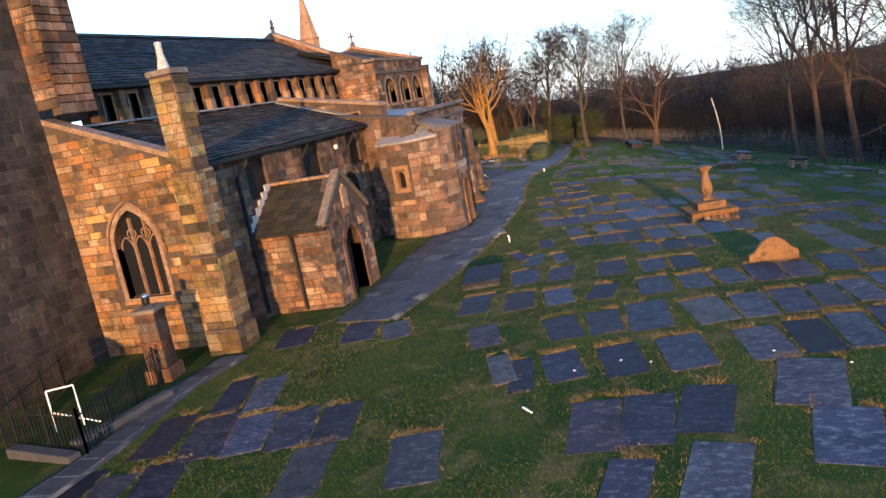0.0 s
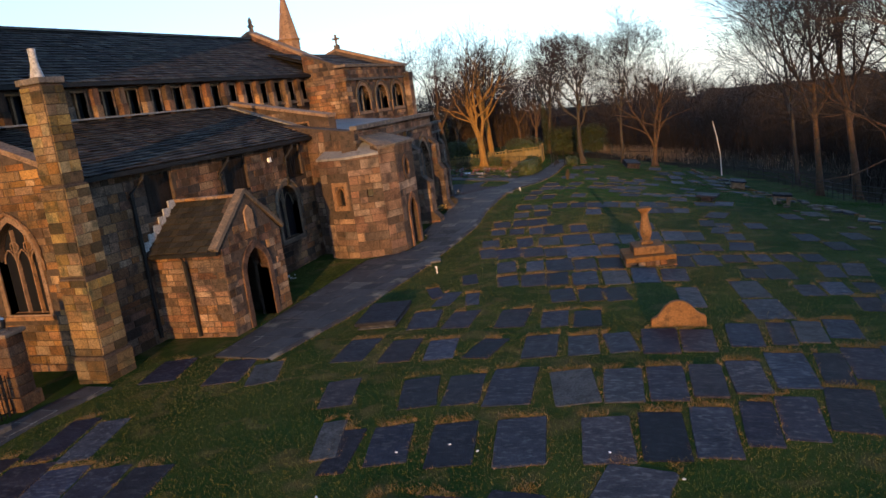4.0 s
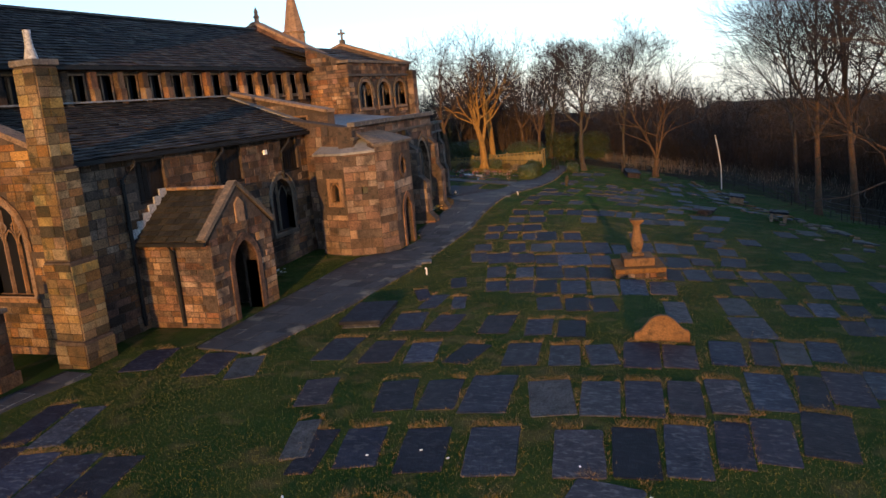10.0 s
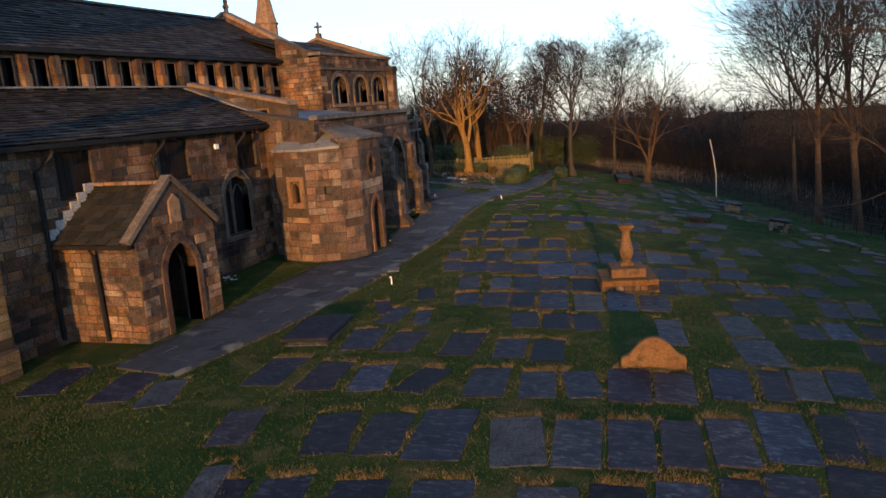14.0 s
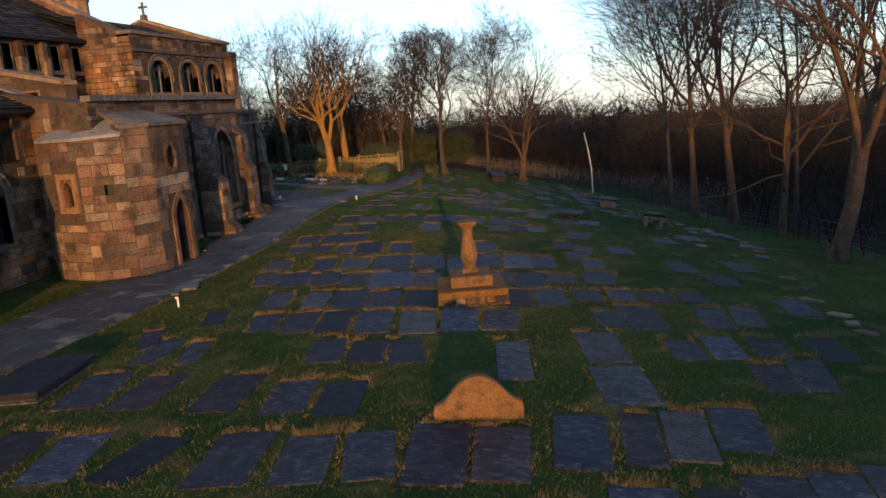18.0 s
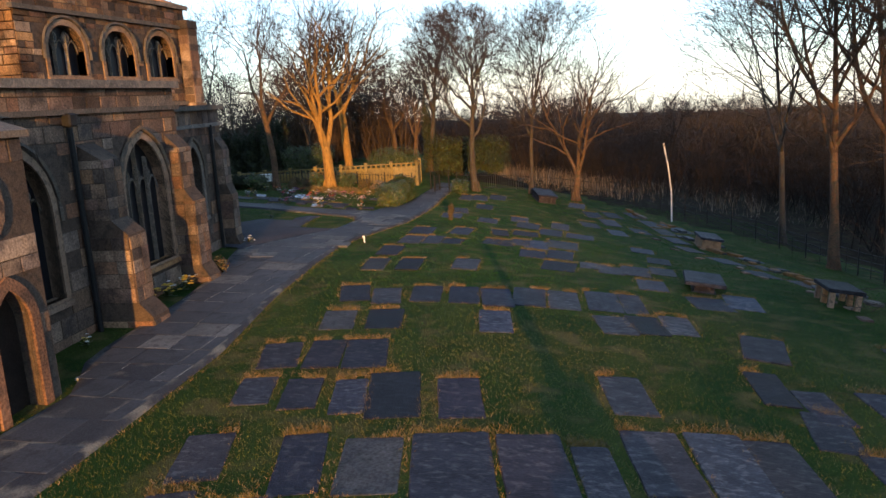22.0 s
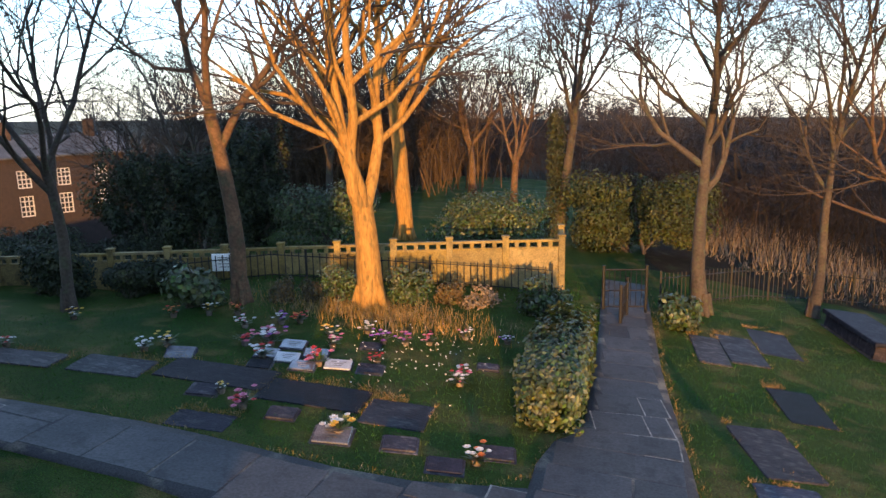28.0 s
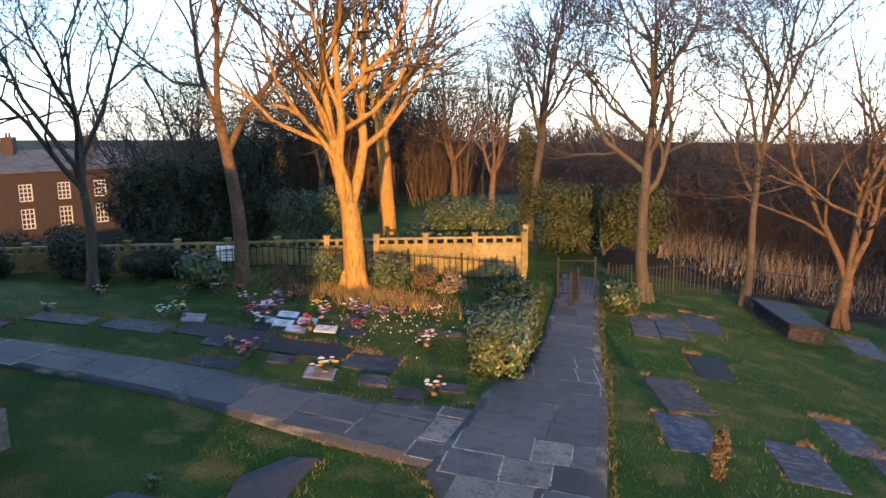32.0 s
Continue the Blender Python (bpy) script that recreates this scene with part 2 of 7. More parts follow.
# Lighter than the near thicket: distance haze is mixed into this twig colour.
FAR_TWIG = mat("far_hazed_twigs", (0.0160, 0.0135, 0.0125), (0.0290, 0.0232, 0.0205), 0.03, 0.95, 0.0, (0.0400, 0.0305, 0.0245), 0.4)
# Near-black twigs: the wood's own shade is put into their colour.
THICKET = mat("shade_dark_thicket", (0.0052, 0.0047, 0.0044), (0.0105, 0.0088, 0.0078), 0.08, 0.95, 0.0, (0.0150, 0.0116, 0.0092), 2.0)
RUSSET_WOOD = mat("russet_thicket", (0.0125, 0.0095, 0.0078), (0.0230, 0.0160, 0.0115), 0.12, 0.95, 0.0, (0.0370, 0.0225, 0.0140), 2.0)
# Brighter copy of the russet thicket, with sunlight on twigs as colour.
SUNLIT_WOOD = mat("sunlit_russet_thicket", (0.0300, 0.0205, 0.0140), (0.0560, 0.0370, 0.0215), 0.12, 0.95, 0.0, (0.0800, 0.0480, 0.0240), 2.0)
EARTH = mat("leaf_litter_earth", (0.0141, 0.0115, 0.0083), (0.0243, 0.0186, 0.0122), 0.7, 0.95, 0.8, (0.0320, 0.0352, 0.0160), 45, spec=0.04)
LEAD = mat("roof_lead", (0.1620, 0.1590, 0.1560), (0.2100, 0.2070, 0.2010), 1.5, 0.6, 0.2, (0.1260, 0.1200, 0.1140), 20, grain=0.2)
IRON = mat("black_iron", (0.008, 0.008, 0.009), (0.015, 0.0145, 0.014), 4, 0.6, 0.1, None, 40, spec=0.2)
TIMBER = mat("dark_timber_boards", (0.010, 0.008, 0.0065), (0.018, 0.013, 0.010), 3, 0.75, 0.3, None, 40, 0.2, spec=0.15)
CONCRETE = mat("cream_concrete", (0.1550, 0.1142, 0.0350), (0.2000, 0.1510, 0.0490), 1.8, 0.85, 0.3, (0.1050, 0.0830, 0.0322), 35, 0.12, grain=0.35, stain=(0.9, 0.6, 0.7, (0.45, 0.46, 0.42)))
WHITE = mat("white_paint", (0.72, 0.71, 0.68), (0.80, 0.79, 0.76), 3, 0.5, 0.05, None, 40)
# Red brick far below its own tone; tree shade is put into it.
BRICK = mat("shade_dark_red_brick", (0.0165, 0.0092, 0.0072), (0.0230, 0.0128, 0.0095), 3, 0.85, 0.3, (0.0161, 0.0097, 0.0080), 30, 0.25)
LAUREL = mat("laurel_leaves", (0.0187, 0.0357, 0.0085), (0.0357, 0.0578, 0.0153), 1.2, 0.5, 0.0, (0.0723, 0.0723, 0.0213), 12, 0.4, spec=0.35)
CONIFER = mat("dark_evergreen", (0.0090, 0.0150, 0.0060), (0.0180, 0.0248, 0.0090), 0.8, 0.8, 0.0, (0.0413, 0.0450, 0.0165), 10, 0.35)
HEDGE = mat("olive_evergreen", (0.0130, 0.0230, 0.0050), (0.0260, 0.0360, 0.0080), 0.8, 0.8, 0.0, (0.0420, 0.0450, 0.0130), 10, 0.35)
RUSSET = mat("russet_shrub_leaves", (0.055, 0.040, 0.014), (0.085, 0.055, 0.020), 1.5, 0.8, 0.0, (0.045, 0.048, 0.014), 10, 0.35)
REED = mat("dry_reeds", (0.1440, 0.1080, 0.0727), (0.1980, 0.1530, 0.1026), 0.8, 0.9, 0.0, (0.0900, 0.0675, 0.0427), 6, 0.25)
BIRCH = mat("pale_birch_bark", (0.50, 0.46, 0.40), (0.60, 0.56, 0.50), 3, 0.85, 0.3, (0.16, 0.14, 0.12), 20)


def plain(name, c, rough=0.5, metal=0.0, spec=0.5):
    m = bpy.data.materials.new(name)
    m.use_nodes = True
    b = m.node_tree.nodes["Principled BSDF"]
    b.inputs["Base Color"].default_value = (*c, 1)
    b.inputs["Roughness"].default_value, b.inputs["Metallic"].default_value = rough, metal
    b.inputs["Specular IOR Level"].default_value = spec
    return m


GLASS = plain("leaded_glass", (0.008, 0.009, 0.012), 0.38, 0.0, 0.22)
PALE_METAL = mat("pale_weathered_metal", (0.3150, 0.3075, 0.3000), (0.3750, 0.3675, 0.3600), 4, 0.6, 0.1, (0.2250, 0.2175, 0.2100), 30)
STEEL = plain("galvanised_steel", (0.55, 0.55, 0.55), 0.3, 1.0)
PLAQUE = mat("polished_granite", (0.05, 0.05, 0.06), (0.10, 0.10, 0.115), 5, 0.16, 0.0, None, 60, 0.3, spec=0.6)
PALE_FLAG = mat("pale_flagstone", (0.0900, 0.0863, 0.0788), (0.1275, 0.1200, 0.1087), 2.0, 0.8, 0.4, (0.0600, 0.0585, 0.0525), 26, 0.15)
LIME = mat("pale_lime_mortar", (0.1900, 0.1800, 0.1600), (0.2600, 0.2450, 0.2150), 3.0, 0.9, 0.4, (0.0800, 0.0760, 0.0660), 14)
MARBLE = mat("pale_marble", (0.30, 0.30, 0.31), (0.40, 0.40, 0.41), 5, 0.35, 0.0, None, 60, 0.1)
PETALS = [plain("petals_" + n, c, 0.6) for n, c in (("red", (0.40, 0.02, 0.02)), ("pink", (0.5, 0.16, 0.24)), ("white", (0.6, 0.58, 0.56)), ("yellow", (0.6, 0.40, 0.04)), ("violet", (0.3, 0.1, 0.4)), ("orange", (0.5, 0.15, 0.03)))]


# ---- building helpers ----
def thing(name, at=(0, 0, 0), label="", category="", group="", kind=""):
    e = new(name)
    e.empty_display_size = 0.2
    e.location = at
    return tagged(e, label, category, group, kind)


def hang(ob, parent):
    if parent is not None:
        ob.parent = parent
        if parent.parent is None:
            ob.matrix_parent_inverse = Matrix.Translation(parent.location).inverted() if parent.type == "EMPTY" else Matrix()
    return ob


def part(name, bm, material, parent=None, label="", smooth=False):
    me = bpy.data.meshes.new(name)
    bmesh.ops.recalc_face_normals(bm, faces=bm.faces[:])
    bm.to_mesh(me)
    bm.free()
    me.materials.append(material)
    if smooth:
        me.polygons.foreach_set("use_smooth", [True] * len(me.polygons))
    ob = hang(new(name, me), parent)
    if label:
        ob["label"] = label
    return ob


def raw(name, verts, faces, material, parent=None, label="", smooth=False):
    me = bpy.data.meshes.new(name)
    me.from_pydata(verts, [], faces)
    me.materials.append(material)
    if smooth:
        me.polygons.foreach_set("use_smooth", [True] * len(me.polygons))
    ob = hang(new(name, me), parent)
    if label:
        ob["label"] = label
    return ob


def box(bm, c, s, rz=0.0, bevel=0.0, m=None):
    t = Matrix.Translation(c) @ Matrix.Rotation(rz, 4, "Z") @ Matrix.Diagonal((*s, 1))
    if m is not None:
        t = m @ t
    r = bmesh.ops.create_cube(bm, size=1.0, matrix=t)
    if bevel:
        es = list({e for v in r["verts"] for e in v.link_edges})
        bmesh.ops.bevel(bm, geom=es, offset=bevel, segments=1, affect="EDGES")
    return r["verts"]


def boxed(c, s, rz=0.0, bevel=0.0):
    bm = bmesh.new()
    box(bm, c, s, rz, bevel)
    return bm


def prism(bm, pts, vec):
    """A solid from a flat outline of 3D points, pushed along vec."""
    vs = [bm.verts.new(p) for p in pts]
    f = bm.faces.new(vs)
    r = bmesh.ops.extrude_face_region(bm, geom=[f])
    bmesh.ops.translate(bm, vec=vec, verts=[g for g in r["geom"] if isinstance(g, bmesh.types.BMVert)])


def tube(bm, pts, r, sides=6):
    rings = []
    for i, p in enumerate(pts):
        p = Vector(p)
        d = (Vector(pts[min(i + 1, len(pts) - 1)]) - Vector(pts[max(i - 1, 0)])).normalized()
        a = d.orthogonal().normalized() if abs(d.z) < 0.99 else Vector((1, 0, 0))
        b = d.cross(a)
        rings.append([bm.verts.new(p + r * (math.cos(k * 6.2832 / sides) * a + math.sin(k * 6.2832 / sides) * b)) for k in range(sides)])
    for q, w in zip(rings, rings[1:]):
        for k in range(sides):
            bm.faces.new((q[k], q[(k + 1) % sides], w[(k + 1) % sides], w[k]))
    bm.faces.new(rings[0][::-1])
    bm.faces.new(rings[-1])


def lathe(bm, prof, at=(0, 0, 0), sides=16):
    rings = [[bm.verts.new((at[0] + r * math.cos(k * 6.2832 / sides), at[1] + r * math.sin(k * 6.2832 / sides), at[2] + z)) for k in range(sides)] for r, z in prof]
    for q, w in zip(rings, rings[1:]):
        for k in range(sides):
            bm.faces.new((q[k], q[(k + 1) % sides], w[(k + 1) % sides], w[k]))
    bm.faces.new(rings[0][::-1])
    bm.faces.new(rings[-1])


# ---- the lie of the land ----
def ground_z(x, y):
    s = 0.008 + 0.082 * min(max((y - 16) / 36, 0), 1)
    xr = -9 - 0.45 * (min(max(y, 40), 55) - 40)
    xc, yc = max(min(x, 14), -20), max(min(y, 70), 0)
    d = xc - min(2.4, max(-6.5, 2 - 0.2 * (yc - 18)))
    z = -s * (xc - xr) - 0.08 * (math.sqrt(d * d + 1) + d) / 2
    far = max(x - 14, 0) + max(y - 68, 0) + 0.6 * max(-22 - x, 0)
    low = -5.5 if x > -8 else -2.5 - 8 * min(max((-30 - x) / 28, 0), 1)
    k = min(far / 45, 1)
    z = z * (1 - k) + k * low if far else z
    if x < -18 and y > 57:
        z -= min(0.25 * min(-18 - x, y - 57), 9)
    z -= 0.55 * min(max((-15.5 - x) / 3.5, 0), 1) * min(max((y - 52) / 4, 0), 1) if y < 75 else 0
    z += 0.04 * min(max((50 - y) / 26, 0), 1) * (max(min(x, 14), -16) - 5 + 0.28 * (max(min(y, 50), 0) - 6))
    r = math.hypot(x, y - 20)
    k = min(max((math.degrees(math.atan2(x, y - 20)) + 16) / 22, 0), 1) if y > 20 else 1
    return z - (0.045 + 0.022 * k) * max(min(r, 1200) - 95, 0)


def axis(lo, hi, step, reach):
    out, v, s = [], lo, step
    while v > -reach:
        s *= 1.28
        v -= s
        out.append(v)
    out = out[::-1]
    v = lo
    while v < hi:
        out.append(v)
        v += step
    s = step
    while v < reach:
        out.append(v)
        s *= 1.28
        v += s
    return out


gx, gy = axis(-26, 20, 1.0, 2500), axis(-4, 74, 1.0, 2500)
gv = [(x, y, ground_z(x, y) + 0.012 * noise.noise((x * 0.35, y * 0.35, 0))) for y in gy for x in gx]
gf = [(j * len(gx) + i, j * len(gx) + i + 1, (j + 1) * len(gx) + i + 1, (j + 1) * len(gx) + i) for j in range(len(gy) - 1) for i in range(len(gx) - 1)]
ground = raw("ground", gv, gf, GRASS, None, smooth=True)
ground.data.materials.append(EARTH)
for poly in ground.data.polygons:
    c = poly.center
    if c.x > 12.5 + 0.12 * (50 - c.y) or c.y > 63.5 - 0.75 * max(c.x, 0) and c.x > -7.5 or c.y > 90 or c.x < -32:
        poly.material_index = 1
tagged(ground, "uneven winter churchyard lawn of worn grass and moss", "ground", kind="structure")


# ---- ledger stones set flush in the lawn ----
def ledger_mesh(k):
    rng = random.Random(40 + k)
    bm = bmesh.new()
    pts, cx, cy = [], rng.uniform(0.03, 0.10), rng.uniform(0.015, 0.05)
    wob = lambda k: rng.uniform(-k, k)
    for sx, sy in ((1, -1), (1, 1), (-1, 1), (-1, -1)):
        a, b = (0.5 * sx, (0.5 - cy) * sy), ((0.5 - cx) * sx, 0.5 * sy)
        mid = ((0.5 - 0.3 * cx) * sx, (0.5 - 0.3 * cy) * sy)
        run = [b, mid, a] if sx * sy < 0 else [a, mid, b]
        pts += [(x + wob(0.008), y + wob(0.004)) for x, y in run]
        e = ((0.5 * sx, 0.0), (0.0, 0.5 * sy))[0 if sx * sy < 0 else 1]
        for k in (-0.25, 0.0, 0.25):
            m = k * (1 if sx * sy < 0 and sx > 0 else -1 if sx * sy < 0 else -1 if sy > 0 else 1)
            pts.append((e[0] + wob(0.012), m) if e[0] else (m, e[1] + wob(0.007)))
    lo = [bm.verts.new((x, y, -0.08)) for x, y in pts]
    md = [bm.verts.new((x, y, 0.035)) for x, y in pts]
    up = [bm.verts.new((x * 0.975, y * 0.985, 0.05)) for x, y in pts]
    m = len(pts)
    for a, b in ((lo, md), (md, up)):
        for i in range(m):
            bm.faces.new((a[i], a[(i + 1) % m], b[(i + 1) % m], b[i]))
    bm.faces.new(up)
    bm.faces.new(lo[::-1])
    me = bpy.data.meshes.new("ledger_stone")
    bmesh.ops.recalc_face_normals(bm, faces=bm.faces[:])
    bm.to_mesh(me)
    bm.free()
    me.materials.append(LEDGER)
    return me


LEDGERS = [ledger_mesh(k) for k in range(8)]
GREY_LEDGERS = [me.copy() for me in LEDGERS[:3]]
for me in GREY_LEDGERS:
    me.materials[0] = PALE_LEDGER
slab_places = []


def slope_at(x, y, e=0.4):
    return Vector((-(ground_z(x + e, y) - ground_z(x - e, y)) / (2 * e), -(ground_z(x, y + e) - ground_z(x, y - e)) / (2 * e), 1)).normalized()


def lie_flat(x, y, turn, lift=0.0):
    """A pose flat on the ground at x, y."""
    z = Vector((0, 0, 1)).rotation_difference(slope_at(x, y)).to_matrix().to_4x4()
    return Matrix.Translation((x, y, ground_z(x, y) + lift)) @ z @ Matrix.Rotation(radians(turn), 4, "Z")


PALE_AT = (1.65, 15.52)


def slab_row(*slabs):
    for x, y, w, l, turn in slabs:
        w, l = 1.07 * w, 1.05 * l
        ob = new("ledger_stone", LEDGERS[len(slab_places) % 8])
        rng = random.Random(len(slab_places))
        ob.matrix_world = lie_flat(x, y, turn, rng.uniform(-0.042, -0.028)) @ Matrix.Diagonal((w, l, 1, 1))
        slab_places.append((x, y, w, l, turn))
        size = "broad" if w > 0.85 else "narrow" if w < 0.62 else "worn"
        pale = len(slab_places) % 17 == 6 or math.hypot(x - PALE_AT[0], y - PALE_AT[1]) < 0.6
        if pale:
            ob.data = GREY_LEDGERS[len(slab_places) % 3]
        tagged(ob, size + (" grey sandstone" if pale else " dark slate") + " ledger gravestone laid flush in the grass", "gravestone", "ledger stones in the lawn")


slab_row((0.28, 9.04, 0.62, 1.25, -5), (1.46, 9.25, 0.78, 1.56, -8), (-8.94, 9.50, 0.74, 0.96, 9), (-9.79, 9.61, 0.72, 1.09, 11), (-8.00, 9.67, 0.79, 1.47, 20), (-5.07, 9.81, 0.75, 1.68, 13), (-3.15, 10.04, 0.82, 1.63, 15), (3.20, 10.23, 0.84, 1.58, -8), (-0.31, 10.80, 0.78, 1.67, 4), (0.51, 10.91, 0.78, 1.63, 0), (1.40, 11.15, 0.78, 1.55, -6), (-8.05, 11.33, 0.89, 1.88, 19), (-7.09, 11.37, 0.82, 1.67, 18), (-6.16, 11.46, 0.79, 1.64, 17))
slab_row((-9.19, 11.48, 0.82, 1.84, 14), (-5.27, 11.55, 0.75, 1.56, 13), (3.00, 11.96, 0.97, 1.70, -8), (-1.95, 13.04, 0.46, 1.54, 11), (-1.16, 13.30, 0.69, 1.39, 16), (-7.86, 13.30, 0.65, 1.78, 18), (-8.69, 13.30, 0.63, 1.85, 17), (-0.03, 13.37, 0.75, 1.50, 13), (-2.42, 13.42, 0.44, 1.45, 19), (1.12, 13.49, 0.80, 1.59, 12), (2.50, 13.64, 0.75, 1.49, 11), (3.34, 13.88, 0.67, 1.56, 9), (4.10, 14.13, 0.63, 1.63, 6), (4.78, 14.52, 0.50, 1.50, 4))
slab_row((5.38, 14.81, 0.61, 1.50, 3), (6.19, 15.22, 0.73, 1.56, -2), (-1.45, 15.44, 0.72, 1.43, 17), (-3.28, 15.46, 0.69, 1.37, 18), (-0.55, 15.57, 0.71, 1.41, 11), (1.62, 15.64, 0.77, 1.54, 16), (0.39, 15.70, 0.86, 1.73, 7), (2.51, 15.75, 0.67, 1.47, 8), (3.27, 15.92, 0.63, 1.51, 8), (3.97, 16.12, 0.56, 1.48, 6), (4.65, 16.41, 0.59, 1.57, 7), (-5.94, 16.67, 0.69, 1.37, 24), (-7.04, 16.83, 0.87, 1.53, 16), (5.40, 16.86, 0.68, 1.80, 5))
slab_row((-9.05, 16.97, 0.89, 1.50, 16), (6.13, 17.06, 0.49, 1.63, 1), (6.75, 17.42, 0.67, 1.70, 2), (-0.80, 17.89, 0.62, 1.25, -7), (-2.92, 17.89, 0.74, 1.48, 9), (-1.90, 17.92, 0.67, 1.34, 13), (0.46, 17.94, 0.72, 1.43, 9), (1.40, 17.97, 0.62, 1.25, 11), (-4.16, 18.03, 0.78, 1.55, 6), (2.17, 18.13, 0.58, 1.25, 16), (2.98, 18.29, 0.71, 1.58, 7), (3.74, 18.40, 0.65, 1.42, 6), (4.66, 18.88, 0.64, 1.51, 4), (5.39, 19.10, 0.47, 1.53, 3))
slab_row((5.95, 19.27, 0.54, 1.45, 2), (6.60, 19.60, 0.61, 1.32, 1), (1.18, 19.88, 0.62, 1.25, 9), (0.37, 19.93, 0.62, 1.25, 10), (-0.74, 20.10, 0.74, 1.48, 6), (-2.16, 20.15, 0.70, 1.39, 4), (-3.21, 20.23, 0.75, 1.49, 13), (0.92, 22.00, 0.60, 1.25, 13), (0.15, 22.03, 0.62, 1.25, 16), (1.59, 22.04, 0.60, 1.25, 18), (-2.46, 22.05, 0.38, 1.25, 16), (-3.27, 22.15, 0.53, 1.36, 4))
slab_row((-3.89, 22.85, 0.38, 1.25, 28), (0.47, 23.80, 0.69, 1.46, 12), (-1.08, 23.81, 0.69, 1.40, 15), (-0.36, 23.86, 0.63, 1.46, 13), (-1.90, 23.87, 0.60, 1.21, 17), (1.35, 23.89, 0.68, 1.58, 12), (2.13, 24.20, 0.69, 1.72, 9), (-3.24, 24.25, 0.46, 1.20, 20))
slab_row((0.19, 25.54, 0.64, 1.53, 14), (-1.44, 25.59, 0.53, 1.29, 13), (-0.64, 25.60, 0.79, 1.57, 15), (-2.41, 25.64, 0.59, 1.43, 16), (0.95, 25.69, 0.67, 1.57, 12))
slab_row((-0.21, 27.50, 1.03, 1.68, 14), (-1.15, 27.54, 0.74, 1.24, 15), (0.70, 27.62, 0.60, 1.42, 14), (-2.00, 27.63, 0.69, 1.36, 18), (-2.86, 27.69, 0.89, 1.50, 20), (-3.67, 27.76, 0.56, 1.45, 20), (4.83, 28.82, 0.73, 1.45, 0), (-4.05, 29.37, 0.62, 1.25, 17), (-2.71, 29.40, 0.57, 1.54, 16), (-1.81, 29.46, 0.73, 1.41, 12))
slab_row((-0.78, 29.57, 0.96, 1.82, 13), (1.01, 29.66, 0.47, 1.63, 12), (0.24, 29.68, 0.81, 1.89, 13), (-4.35, 31.51, 0.55, 1.05, 15), (-3.57, 31.51, 0.55, 1.15, 14), (-2.79, 31.52, 0.50, 1.29, 14), (-2.13, 31.70, 0.77, 1.73, 14), (-1.10, 31.73, 0.63, 1.48, 13), (4.17, 32.01, 0.59, 1.35, -3), (1.37, 32.52, 0.64, 1.53, 10))
slab_row((4.30, 33.00, 0.51, 1.33, 6), (-4.63, 33.10, 0.67, 1.27, 17), (-3.85, 33.28, 0.61, 1.39, 12), (5.43, 33.29, 0.66, 1.34, 8), (-3.13, 33.41, 0.72, 1.44, 14), (3.67, 33.62, 0.53, 1.51, 3), (-4.32, 35.27, 0.65, 1.25, 14), (-3.40, 35.51, 0.70, 1.31, 12), (-1.15, 35.82, 0.63, 1.46, 10), (4.02, 35.96, 0.78, 1.60, -7), (1.23, 36.47, 0.68, 1.26, 12), (1.88, 36.74, 0.67, 1.33, 10), (2.52, 37.03, 0.62, 1.38, 5), (-3.86, 37.21, 0.63, 1.26, 14))
slab_row((-4.65, 37.31, 0.65, 1.30, 18), (-3.00, 37.54, 0.66, 1.32, 9), (-2.14, 37.67, 0.66, 1.41, 10), (-1.39, 37.69, 0.67, 1.48, 12), (-0.68, 38.02, 0.72, 1.55, 5), (0.98, 38.41, 0.74, 1.74, 6), (1.64, 38.50, 0.50, 1.77, 6), (3.48, 39.47, 0.87, 1.20, 8), (4.31, 40.09, 0.78, 1.60, -2), (-5.07, 40.28, 0.57, 1.43, 8), (-4.18, 40.50, 0.60, 1.49, 7), (-2.71, 40.98, 0.66, 1.47, 5), (-0.27, 42.29, 0.91, 1.48, 0), (-5.26, 42.35, 0.62, 1.52, 6))
slab_row((0.73, 43.02, 0.83, 1.00, 3), (1.87, 43.05, 0.78, 1.60, 0), (-1.17, 43.89, 0.75, 1.38, 4), (-0.36, 44.40, 0.77, 1.72, 1), (-5.15, 44.50, 0.68, 1.49, 3), (-3.83, 44.68, 0.62, 1.06, 2), (-4.48, 44.71, 0.55, 1.58, 4), (-2.28, 45.45, 0.56, 1.32, 8), (-2.67, 45.46, 0.49, 1.23, 2), (-1.77, 46.06, 0.59, 1.40, 5), (-1.24, 46.08, 0.74, 1.90, 3), (-5.30, 46.58, 0.75, 1.62, 5), (-0.44, 46.78, 1.01, 1.85, 2), (-4.00, 47.15, 0.65, 1.67, 2))
slab_row((-2.73, 47.86, 0.57, 1.49, 10), (-1.89, 48.56, 0.87, 1.33, 5), (0.04, 50.12, 1.00, 1.48, 2), (-1.07, 50.19, 0.84, 1.90, 2), (-2.07, 51.33, 0.87, 1.90, 4), (-5.26, 51.51, 0.78, 1.49, 7), (-0.87, 52.68, 0.71, 1.87, 2), (-5.31, 53.32, 0.78, 1.60, 12), (-4.53, 55.51, 0.73, 1.38, 7), (-5.81, 57.71, 0.56, 1.56, 4), (-5.16, 58.09, 0.69, 1.60, 6), (-4.40, 59.05, 0.78, 1.60, 3), (-0.46, 60.15, 0.78, 1.60, 0))
